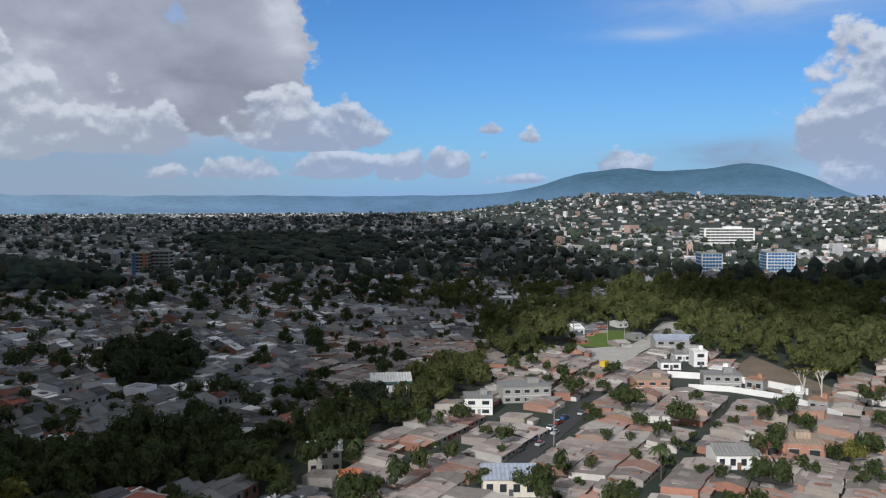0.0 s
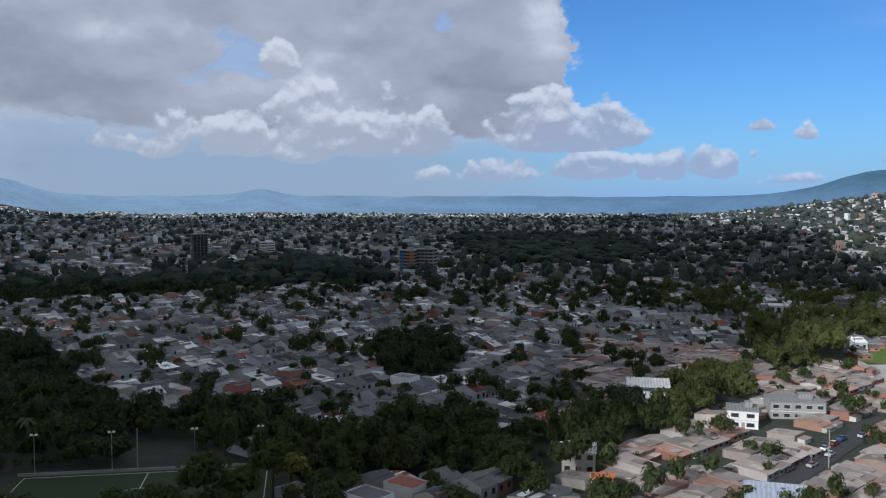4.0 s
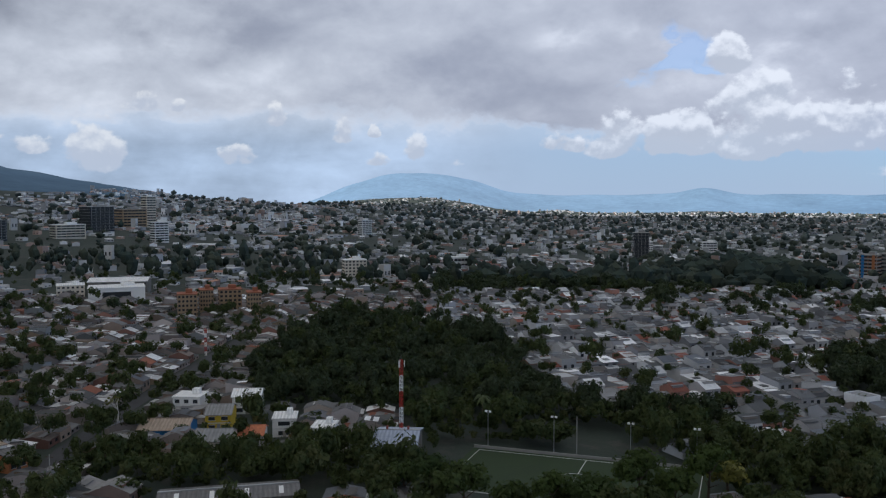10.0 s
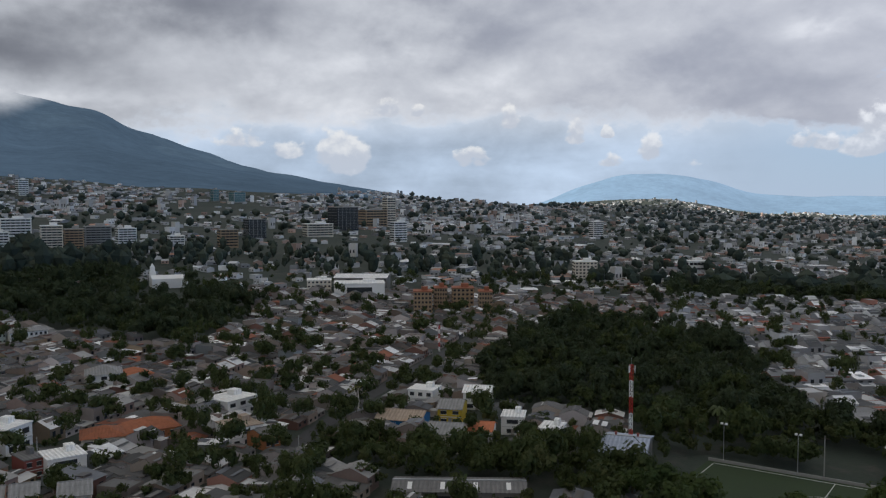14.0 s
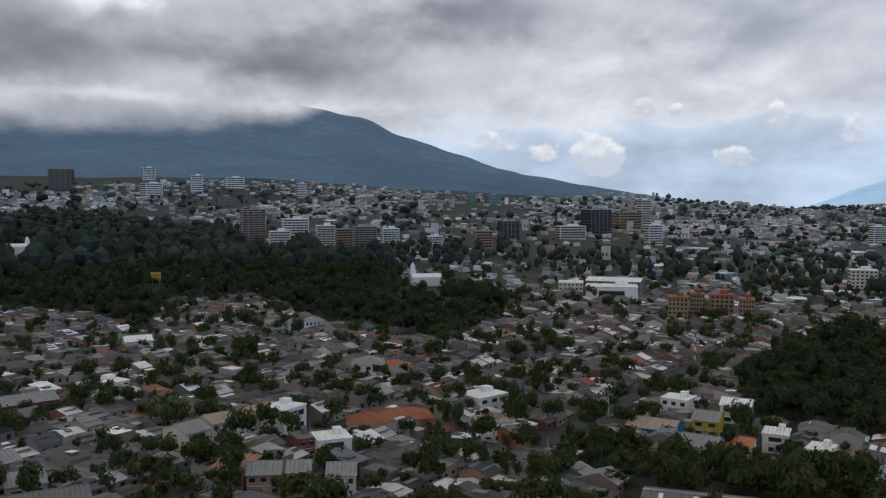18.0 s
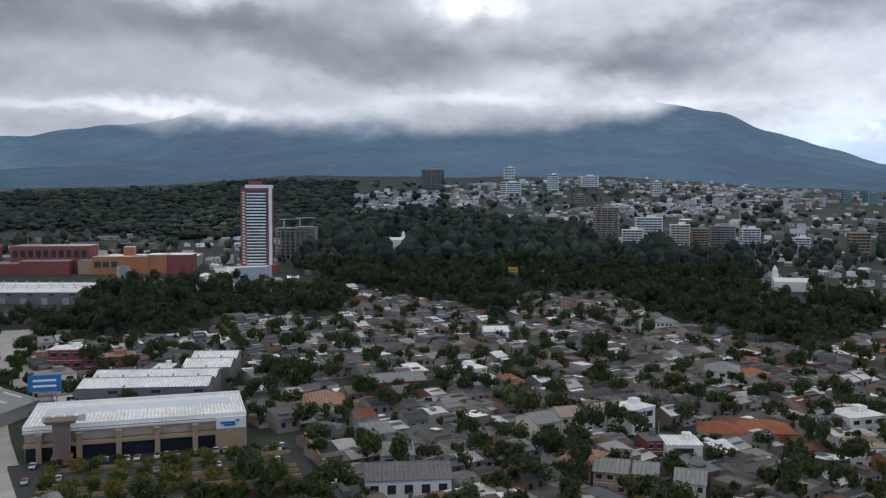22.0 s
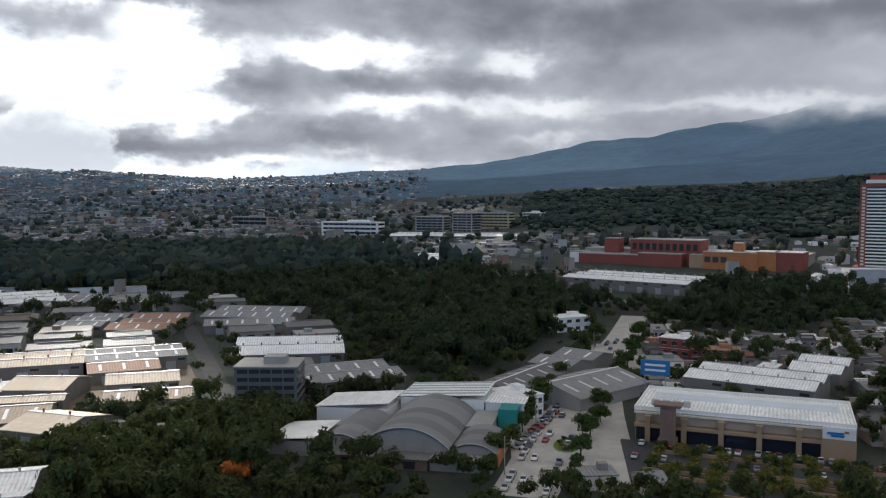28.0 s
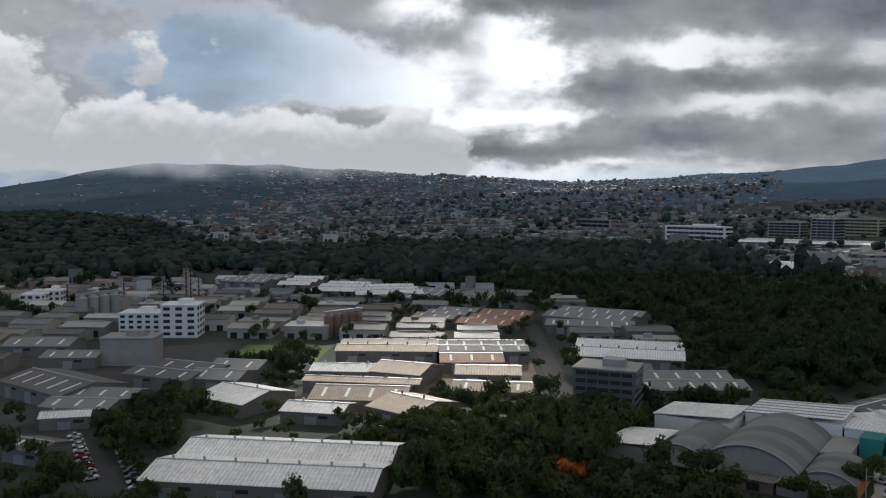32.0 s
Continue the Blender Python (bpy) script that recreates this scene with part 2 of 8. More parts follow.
    for a0, e0, wa, we, k, tint in ((-22.0, 12.3, 8.0, 1.7, 0.95, (0.60, 0.66, 0.76)), (-13.0, 10.3, 3.4, 0.4, 0.6, (0.60, 0.68, 0.80)), (-20.0, 2.6, 5.5, 0.9, 1.3, (0.30, 0.38, 0.50)), (-25.0, 2.0, 4.0, 2.2, 0.8, (0.50, 0.56, 0.66))):
        sky = g.mix(g.m("MULTIPLY", g.mul(patch(g, az, el, a0, e0, wa, we), k), g.add(0.45, g.mul(streak, 0.55)), clamp=True), sky, tint)
    # heaps with bright tops in front of the deck, each with a flat base
    lift = g.mul(g.add(heap, g.mul(heap_up, -1.0)), 4.0)
    for group, crisp, dark_col, lit_col in ((CLOUDS, 1.0, g.mix(g.step(az, 10, 30), (0.40, 0.42, 0.49), (0.46, 0.475, 0.515)), g.mix(g.step(az, 30, 60), (0.76, 0.755, 0.765), (0.72, 0.70, 0.67))),
                                     (SUNWARD, 0.35, (0.50, 0.51, 0.53), (0.92, 0.92, 0.91))):
        lone, tops = -1.0, 0.0
        for a0, e0, wa, we, k in group:
            p = g.m("MULTIPLY_ADD", az, 1 / wa, -a0 / wa)
            q = g.m("MULTIPLY_ADD", el, 1 / we, -e0 / we)
            v = g.m("MAXIMUM", q, g.mul(q, -4.0))
            one = g.mul(g.m("SUBTRACT", 1.0, g.m("MULTIPLY_ADD", p, p, g.mul(v, v))), k)
            tops = g.m("MULTIPLY_ADD", g.m("GREATER_THAN", one, lone), g.m("SUBTRACT", q, tops), tops)
            lone = g.m("MAXIMUM", lone, one)
        dens2 = g.add(g.m("MAXIMUM", lone, -1.5), g.mul(g.add(heap, -0.5), 0.9 + 1.5 * crisp), g.mul(g.add(puff, -0.5), 0.9), g.mul(g.add(fine, -0.5), 0.5), -0.30)
        alpha2 = g.step(dens2, -0.04, 0.26)
        top = g.step(g.add(g.mul(lift, crisp), g.mul(g.add(smooth, -0.5), 1.2 - crisp), g.mul(g.add(fine, -0.5), 0.4), g.mul(tops, 0.9), g.mul(dens2, -0.30)), -0.15, 0.85)
        puffs = g.mix(top, dark_col, lit_col)
        puffs = g.mix(g.mul(low, 0.5), puffs, haze)
        sky = g.mix(g.mul(alpha2, 0.93), sky, puffs)
    # thin warm overcast higher up
    return g.mix(g.step(el, 16.0, 32.0), sky, g.vec("MULTIPLY", sky, (1.04, 0.99, 0.88))), az, el, puff


world = bpy.data.worlds.new("sky")
scene.world = world
world.use_nodes = True
world.node_tree.nodes.clear()
wg = Graph(world.node_tree)
colour, _, _, _ = sky_colour(wg, wg.vec("NORMALIZE", wg.node("TexCoord").outputs["Generated"]))
back = wg.node("Background", Color=colour, Strength=1.0)
world.node_tree.links.new(back.outputs[0], wg.node("OutputWorld").inputs["Surface"])


# ---- materials ----
MATS = {}


def mat(name, cols, rough=0.8, vary=None, scale=1.0, amount=0.35, bump=0.0, metal=0.0, stripe=0.0, stripe_axis=0, glow=None, spec=0.3):
    """cols: one colour or several to choose among (vary: 'object' or 'island'). Grain and stains at two sizes; stripe: the pitch of ribs in metres."""
    if name in MATS:
        return MATS[name]
    mt = bpy.data.materials.new(name)
    mt.use_nodes = True
    g = Graph(mt.node_tree)
    bsdf = mt.node_tree.nodes["Principled BSDF"]
    pos = g.node("TexCoord").outputs["Object"]
    if vary == "object":
        pick = g.node("ObjectInfo").outputs["Random"]
    elif vary == "island":
        pick = g.node("NewGeometry").outputs["Random Per Island"]
    if len(cols) > 1:
        col = g.ramp(pick, [(i / len(cols), c) for i, c in enumerate(cols)], "CONSTANT")
    else:
        col = g.mix(0.0, cols[0], cols[0])
    shift = pos
    if vary:
        shift = g.vec("ADD", pos, g.vec("SCALE", (37.0, 19.0, 7.0), pick))
    coarse = g.noise(shift, 0.35 * scale, 4.0, 0.6)
    grain = g.noise(shift, 3.1 * scale, 5.0, 0.65)
    tone = g.add(1.0, g.mul(g.add(coarse, -0.5), 1.6 * amount), g.mul(g.add(grain, -0.5), amount))
    if vary:
        tone = g.mul(tone, g.add(0.68, g.mul(g.m("FRACT", g.mul(pick, 17.3)), 0.64)))
    col = g.vec("SCALE", col, tone)
    height = grain
    if stripe:
        axis = g.node("SeparateXYZ", Vector=pos).outputs[stripe_axis]
        ribs = g.m("PINGPONG", axis, stripe / 2)
        height = g.add(g.mul(grain, 0.3), g.mul(ribs, 1.5 / stripe))
        col = g.vec("SCALE", col, g.add(0.86, g.mul(ribs, 0.55 / stripe)))
        along = (2.4, 0.22, 1.0) if stripe_axis == 0 else (0.22, 2.4, 1.0)
        streak = g.noise(g.vec("MULTIPLY", shift, along), 1.0, 4.0, 0.6)
        col = g.vec("SCALE", col, g.add(0.52, g.mul(streak, 0.96)))
        rusty = g.mul(g.step(g.noise(shift, 0.8 * scale, 5.0, 0.65), 0.56, 0.70), 0.45)
        col = g.mix(rusty, col, g.vec("MULTIPLY", col, (0.92, 0.66, 0.48)))
        seam = g.step(g.m("PINGPONG", g.node("SeparateXYZ", Vector=pos).outputs[1 - stripe_axis], 1.05), 0.0, 0.12)
        col = g.vec("SCALE", col, g.add(0.8, g.mul(seam, 0.2)))
    g.put(bsdf.inputs["Base Color"], col)
    g.put(bsdf.inputs["Roughness"], g.m("ADD", rough - 0.1, g.mul(coarse, 0.2), clamp=True))
    bsdf.inputs["Metallic"].default_value = metal
    bsdf.inputs["Specular IOR Level"].default_value = spec
    if bump:
        b = g.node("Bump", Strength=bump, Distance=0.1, Height=height)
        g.put(bsdf.inputs["Normal"], b.outputs[0])
    if glow:
        bsdf.inputs["Emission Color"].default_value, bsdf.inputs["Emission Strength"].default_value = (*glow[:3], 1), glow[3]
    MATS[name] = mt
    return mt


WALLS = [(0.36, 0.285, 0.244), (0.432, 0.352, 0.315), (0.302, 0.216, 0.166), (0.36, 0.285, 0.231), (0.238, 0.186, 0.161), (0.446, 0.371, 0.345), (0.274, 0.136, 0.101), (0.331, 0.235, 0.154), (0.202, 0.198, 0.19), (0.331, 0.228, 0.19), (0.49, 0.408, 0.375), (0.274, 0.216, 0.185)]
ROOFS = [(0.20, 0.172, 0.152), (0.235, 0.20, 0.176), (0.165, 0.145, 0.13), (0.27, 0.232, 0.205), (0.21, 0.178, 0.158), (0.30, 0.262, 0.235), (0.245, 0.165, 0.128), (0.18, 0.158, 0.142), (0.30, 0.12, 0.075), (0.22, 0.188, 0.166), (0.46, 0.43, 0.395), (0.19, 0.162, 0.143), (0.26, 0.185, 0.15), (0.25, 0.215, 0.19)]
ROOFS_FAR = [(0.094, 0.091, 0.09), (0.166, 0.162, 0.158), (0.065, 0.065, 0.063), (0.259, 0.252, 0.241), (0.115, 0.114, 0.112), (0.5, 0.49, 0.475), (0.158, 0.126, 0.108), (0.079, 0.079, 0.079), (0.23, 0.086, 0.05), (0.137, 0.135, 0.133), (0.74, 0.74, 0.73), (0.094, 0.094, 0.094), (0.194, 0.187, 0.18), (0.144, 0.151, 0.166), (0.66, 0.655, 0.64), (0.108, 0.104, 0.101), (0.216, 0.209, 0.202)]
M_WALL = mat("painted_plaster", WALLS, 0.85, "object", 1.0, 0.22, 0.15)
M_ROOF = mat("fibre_cement_sheet", ROOFS, 0.8, "object", 1.0, 0.5, 0.5, stripe=0.9)
M_WALL_I = mat("plaster_of_many", [(r * 0.92, g, b * 1.06) for r, g, b in WALLS], 0.85, "island", 0.6, 0.25)
M_ROOF_I = mat("roof_sheets_of_many", ROOFS_FAR, 0.8, "island", 0.6, 0.5)
# north rows: grey-white houses, cooled further with blue skylight put into the colour
M_WALL_COOL = mat("plaster_of_many_cool", [(0.44, 0.44, 0.45), (0.62, 0.62, 0.63), (0.34, 0.33, 0.33), (0.52, 0.50, 0.48), (0.26, 0.26, 0.27), (0.68, 0.68, 0.69), (0.34, 0.17, 0.13), (0.40, 0.36, 0.32), (0.70, 0.70, 0.70), (0.38, 0.39, 0.42)], 0.85, "island", 0.6, 0.25)
M_ROOF_COOL = mat("roof_sheets_of_many_cool", [(0.101, 0.104, 0.108), (0.18, 0.184, 0.187), (0.065, 0.066, 0.069), (0.266, 0.27, 0.274), (0.122, 0.126, 0.13), (0.52, 0.525, 0.53), (0.144, 0.13, 0.122), (0.079, 0.081, 0.085), (0.259, 0.094, 0.065), (0.137, 0.14, 0.144), (0.78, 0.78, 0.78), (0.094, 0.097, 0.101), (0.202, 0.202, 0.205), (0.144, 0.158, 0.18), (0.68, 0.68, 0.68), (0.223, 0.223, 0.227)], 0.8, "island", 0.6, 0.5)
M_WALL_TERRACE = mat("terrace_plaster", [(0.30, 0.22, 0.18), (0.38, 0.33, 0.29), (0.34, 0.17, 0.12), (0.26, 0.22, 0.20), (0.46, 0.42, 0.38), (0.30, 0.18, 0.13), (0.24, 0.21, 0.19), (0.55, 0.52, 0.48)], 0.85, "island", 0.8, 0.3)
M_ROOF_TERRACE = mat("terrace_roof_sheets", [(0.338, 0.29, 0.263), (0.375, 0.323, 0.29), (0.3, 0.258, 0.232), (0.356, 0.3, 0.268), (0.413, 0.36, 0.325), (0.325, 0.28, 0.253), (0.388, 0.231, 0.181), (0.275, 0.242, 0.222), (0.525, 0.481, 0.444), (0.362, 0.306, 0.275)], 0.85, "island", 1.2, 0.5)
# far town colours, lightened and cooled to stand in for haze
M_CITY = mat("city_render", [(0.50, 0.50, 0.50), (0.72, 0.72, 0.71), (0.36, 0.36, 0.37), (0.56, 0.54, 0.51), (0.26, 0.27, 0.28), (0.40, 0.29, 0.24), (0.76, 0.76, 0.76), (0.44, 0.44, 0.44)], 0.85, "island", 0.3, 0.35)
M_CITYROOF = mat("city_roofs", [(0.32, 0.32, 0.32), (0.24, 0.24, 0.25), (0.50, 0.50, 0.50), (0.30, 0.29, 0.29), (0.38, 0.21, 0.15), (0.74, 0.74, 0.74), (0.28, 0.29, 0.31), (0.62, 0.62, 0.62), (0.22, 0.22, 0.23)], 0.8, "island", 0.3, 0.45)
# darker copies for the backlit southern hillside: its shade put into the colour
M_CITY_SHADED = mat("shaded_city_render", [(0.26, 0.25, 0.24), (0.36, 0.35, 0.34), (0.18, 0.18, 0.18), (0.30, 0.27, 0.24), (0.14, 0.14, 0.145), (0.24, 0.17, 0.14), (0.44, 0.44, 0.43)], 0.85, "island", 0.3, 0.35)
M_ROOF_SHADED = mat("shaded_city_roofs", [(0.17, 0.17, 0.172), (0.13, 0.13, 0.135), (0.26, 0.26, 0.26), (0.15, 0.145, 0.145), (0.20, 0.13, 0.10), (0.48, 0.48, 0.48), (0.16, 0.165, 0.175), (0.11, 0.11, 0.115), (0.33, 0.32, 0.30)], 0.75, "island", 0.3, 0.45)
M_GLASS = mat("window_glass", [(0.035, 0.04, 0.045)], 0.12, spec=0.6, amount=0.1)
M_BLUEGLASS = mat("blue_glass", [(0.025, 0.13, 0.30)], 0.35, spec=0.35, amount=0.2)
M_GREENGLASS = mat("green_glass", [(0.06, 0.16, 0.17)], 0.15, spec=0.7, amount=0.15)
M_DARKGLASS = mat("dark_glass", [(0.025, 0.03, 0.045)], 0.15, spec=0.6, amount=0.2)
M_FRAME = mat("window_frame", [(0.6, 0.6, 0.58)], 0.6, amount=0.1)
M_DOOR = mat("painted_door", [(0.16, 0.09, 0.05), (0.3, 0.3, 0.3), (0.1, 0.1, 0.12), (0.35, 0.32, 0.28)], 0.6, "object", amount=0.2)
M_ASPHALT = mat("asphalt", [(0.06, 0.06, 0.062)], 0.9, None, 0.6, 0.5, 0.2)
M_PALE_ROAD = mat("worn_concrete_road", [(0.46, 0.435, 0.40)], 0.9, None, 0.4, 0.5, 0.2)
M_TARMAC = mat("worn_grey_tarmac", [(0.075, 0.074, 0.072)], 0.9, None, 0.4, 0.6, 0.2)
M_CONCRETE = mat("concrete", [(0.33, 0.32, 0.30)], 0.85, None, 0.7, 0.35, 0.2)
M_WHITE = mat("white_paint", [(0.80, 0.79, 0.76)], 0.7, None, 0.5, 0.12, 0.05)
M_BARK = mat("bark", [(0.10, 0.075, 0.055)], 0.9, "object", 2.0, 0.4, 0.4)
M_PALEBARK = mat("pale_bark", [(0.5, 0.47, 0.42)], 0.85, None, 2.0, 0.3, 0.2)


def foliage(name, cols, ragged, broad=0.10, own=False):
    """Leaves: colour drifts from crown to crown, light comes through, ragged edges between leaf sprays; ragged: sprays in a metre."""
    mt = bpy.data.materials.new(name)
    mt.use_nodes = True
    g = Graph(mt.node_tree)
    bsdf = mt.node_tree.nodes["Principled BSDF"]
    pos = g.node("TexCoord").outputs["Object"]
    if own:
        pick = g.node("ObjectInfo").outputs["Random"]
        pos = g.vec("ADD", pos, g.vec("SCALE", (61.0, 37.0, 11.0), pick))
        f = g.add(g.mul(pick, 0.7), g.mul(g.noise(pos, 0.4, 3.0, 0.6), 0.3))
    else:
        f = g.step(g.noise(pos, broad, 4.0, 0.62), 0.3, 0.7)
    col = g.ramp(f, [(i / (len(cols) - 1), c) for i, c in enumerate(cols)])
    spray, speck = g.noise(pos, ragged * 0.7, 4.0, 0.6), g.noise(pos, ragged * 3.0, 3.0, 0.6)
    col = g.vec("SCALE", col, g.add(0.15, g.mul(spray, 1.0), g.mul(speck, 0.75)))
    g.put(bsdf.inputs["Base Color"], col)
    bsdf.inputs["Roughness"].default_value, bsdf.inputs["Specular IOR Level"].default_value = 0.75, 0.12
    through_leaf = g.node("BsdfTranslucent", Color=g.vec("MULTIPLY", col, (1.15, 1.2, 0.7)))
    both = g.node("MixShader", Fac=0.28)
    mt.node_tree.links.new(bsdf.outputs[0], both.inputs[1])
    mt.node_tree.links.new(through_leaf.outputs[0], both.inputs[2])
    gap = g.step(g.noise(pos, ragged, 3.0, 0.7), 0.50, 0.47)
    cut = g.node("MixShader", Fac=g.mul(gap, 0.97))
    mt.node_tree.links.new(both.outputs[0], cut.inputs[1])
    mt.node_tree.links.new(g.node("BsdfTransparent").outputs[0], cut.inputs[2])
    mt.node_tree.links.new(cut.outputs[0], mt.node_tree.nodes["Material Output"].inputs["Surface"])
    MATS[name] = mt
    return mt


M_LEAF = foliage("foliage", [(0.038, 0.060, 0.021), (0.066, 0.092, 0.027), (0.045, 0.070, 0.025), (0.092, 0.112, 0.032)], 1.5, own=True)
M_LEAF_I = foliage("foliage_of_many", [(0.040, 0.057, 0.022), (0.070, 0.084, 0.031), (0.046, 0.066, 0.027), (0.086, 0.093, 0.038)], 1.0)
# far foliage paler and bluer with distance: haze put into the base colour
M_LEAF_FAR = mat("hazed_far_foliage", [(0.040, 0.054, 0.044), (0.052, 0.066, 0.050), (0.034, 0.047, 0.040), (0.060, 0.070, 0.050)], 0.85, "island", 0.2, 0.5, spec=0.1)
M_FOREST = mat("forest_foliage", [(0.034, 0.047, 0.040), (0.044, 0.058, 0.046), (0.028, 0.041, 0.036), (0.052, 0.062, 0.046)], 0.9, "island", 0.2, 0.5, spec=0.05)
M_LEAF_DISTANT = mat("hazed_distant_foliage", [(0.062, 0.080, 0.078), (0.074, 0.092, 0.086), (0.056, 0.074, 0.074), (0.082, 0.096, 0.084)], 0.9, "island", 0.1, 0.35, spec=0.05)
# forest crowns darker for shade, grove crowns lighter for sun, put into the colour
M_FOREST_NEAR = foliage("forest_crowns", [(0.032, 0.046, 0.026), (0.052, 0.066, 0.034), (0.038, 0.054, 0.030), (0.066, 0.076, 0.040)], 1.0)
M_GROVE_LIT = foliage("sunlit_grove_crowns", [(0.070, 0.088, 0.030), (0.115, 0.125, 0.045), (0.085, 0.100, 0.036), (0.130, 0.130, 0.052)], 1.0)
M_FLAME = mat("orange_blossom", [(0.42, 0.12, 0.02)], 0.7, None, 1.5, 0.8)
M_OLIVE = foliage("yellowing_foliage", [(0.115, 0.125, 0.032), (0.175, 0.165, 0.045), (0.14, 0.145, 0.038)], 1.6, own=True)
M_PALM = mat("palm_fronds", [(0.055, 0.075, 0.02)], 0.6, "object", 1.5, 0.4)
M_GRASS = mat("grass", [(0.11, 0.17, 0.03)], 0.9, None, 0.25, 0.5)
M_TURF = mat("playing_turf", [(0.035, 0.055, 0.024)], 0.9, None, 0.3, 0.35)
M_LINE = mat("line_paint", [(0.6, 0.6, 0.58)], 0.8, amount=0.2)
M_METAL = mat("galvanised_steel", [(0.42, 0.43, 0.44)], 0.45, None, 1.0, 0.2, metal=0.6)
M_RED = mat("red_paint", [(0.42, 0.035, 0.025)], 0.55, None, 1.0, 0.2)
M_RUST = mat("rust_red_render", [(0.25, 0.075, 0.062)], 0.8, None, 0.4, 0.25)
M_ORANGE = mat("orange_render", [(0.43, 0.175, 0.075)], 0.8, None, 0.4, 0.25)
M_YELLOW = mat("yellow_paint", [(0.60, 0.42, 0.04)], 0.6, None, 0.6, 0.2)
M_PALEYELLOW = mat("pale_yellow_render", [(0.50, 0.44, 0.27)], 0.8, None, 0.5, 0.25)
M_BLUE = mat("blue_paint", [(0.03, 0.17, 0.40)], 0.6, None, 0.6, 0.2)
M_TAN = mat("tan_render", [(0.38, 0.27, 0.17)], 0.85, None, 0.5, 0.25)
M_BROWN = mat("brown_brick", [(0.22, 0.15, 0.12)], 0.85, None, 0.5, 0.3)
M_CREAM = mat("cream_render", [(0.68, 0.62, 0.52)], 0.85, None, 0.5, 0.25)
M_SLATE = mat("dark_grey_render", [(0.15, 0.145, 0.145)], 0.85, None, 0.5, 0.3)
M_GREYWALL = mat("grey_render", [(0.33, 0.325, 0.31)], 0.85, None, 0.5, 0.3)
M_TILE = mat("clay_tiles", [(0.42, 0.15, 0.075)], 0.85, "object", 1.2, 0.5, 0.5, stripe=0.4)
M_TEAL = mat("teal_paint", [(0.03, 0.22, 0.20)], 0.6, None, 0.6, 0.2)
M_DIRT = mat("bare_earth", [(0.20, 0.16, 0.12)], 0.95, None, 0.3, 0.6, 0.3)
SHEET = {"white": (0.84, 0.83, 0.80), "cream": (0.64, 0.54, 0.42), "grey": (0.27, 0.267, 0.26), "tan": (0.38, 0.30, 0.23), "rust": (0.36, 0.21, 0.14),
         "ribbed": (0.86, 0.86, 0.84), "dark": (0.17, 0.165, 0.16), "blue": (0.36, 0.40, 0.48)}
for key, c in SHEET.items():
    mat("sheet_" + key, [c], 0.75, None, 0.25, 0.4, 0.3, stripe=1.1, spec=0.15)


def ground_material():
    mt = bpy.data.materials.new("ground_cover")
    mt.use_nodes = True
    g = Graph(mt.node_tree)
    pos = g.node("TexCoord").outputs["Object"]
    n1, n2, n3 = g.noise(pos, 0.012, 5, 0.6), g.noise(pos, 0.09, 6, 0.65), g.noise(pos, 0.9, 4, 0.6)
    col = g.mix(g.step(n1, 0.42, 0.6), (0.026, 0.038, 0.027), (0.036, 0.047, 0.034))
    col = g.mix(g.step(n2, 0.50, 0.66), col, (0.056, 0.057, 0.046))
    col = g.vec("SCALE", col, g.add(0.65, g.mul(n3, 0.7)))
    b = mt.node_tree.nodes["Principled BSDF"]
    g.put(b.inputs["Base Color"], col)
    b.inputs["Roughness"].default_value = 0.95
    g.put(b.inputs["Normal"], g.node("Bump", Strength=0.4, Distance=0.3, Height=n3).outputs[0])
    return mt


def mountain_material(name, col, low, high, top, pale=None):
    """Wooded slopes far away: a backdrop whose haze, the air's pale light, is put in as emission, more of it the higher
    and farther it lies.
    """
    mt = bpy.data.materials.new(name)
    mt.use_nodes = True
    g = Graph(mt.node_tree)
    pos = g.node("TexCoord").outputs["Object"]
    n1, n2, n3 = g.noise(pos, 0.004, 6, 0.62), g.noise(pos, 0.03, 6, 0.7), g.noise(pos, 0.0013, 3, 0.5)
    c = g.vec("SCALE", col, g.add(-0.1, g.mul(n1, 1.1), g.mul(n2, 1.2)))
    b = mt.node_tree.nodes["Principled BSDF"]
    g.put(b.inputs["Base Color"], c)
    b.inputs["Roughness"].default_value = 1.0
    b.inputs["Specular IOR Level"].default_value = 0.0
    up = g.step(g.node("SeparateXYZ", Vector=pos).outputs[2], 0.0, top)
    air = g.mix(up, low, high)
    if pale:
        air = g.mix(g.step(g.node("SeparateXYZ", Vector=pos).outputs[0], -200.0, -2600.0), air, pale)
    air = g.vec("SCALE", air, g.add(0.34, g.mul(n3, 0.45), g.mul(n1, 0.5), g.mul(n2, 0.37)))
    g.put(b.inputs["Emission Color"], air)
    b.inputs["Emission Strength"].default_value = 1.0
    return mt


# ---- mesh helpers ----
def mesh_object(name, verts, faces, mats, parent=None, index=None, label="", smooth=False):
    me = bpy.data.meshes.new(name)
    me.from_pydata(verts, [], faces)
    for m in (mats if isinstance(mats, (list, tuple)) else [mats]):
        me.materials.append(m)
    if index is not None:
        me.polygons.foreach_set("material_index", np.asarray(index, dtype=np.int32))
    if smooth:
        me.polygons.foreach_set("use_smooth", np.ones(len(me.polygons), dtype=bool))
    me.update()
    ob = new(name, me)
    ob.parent = parent
    if label:
        ob["label"] = label
    return ob


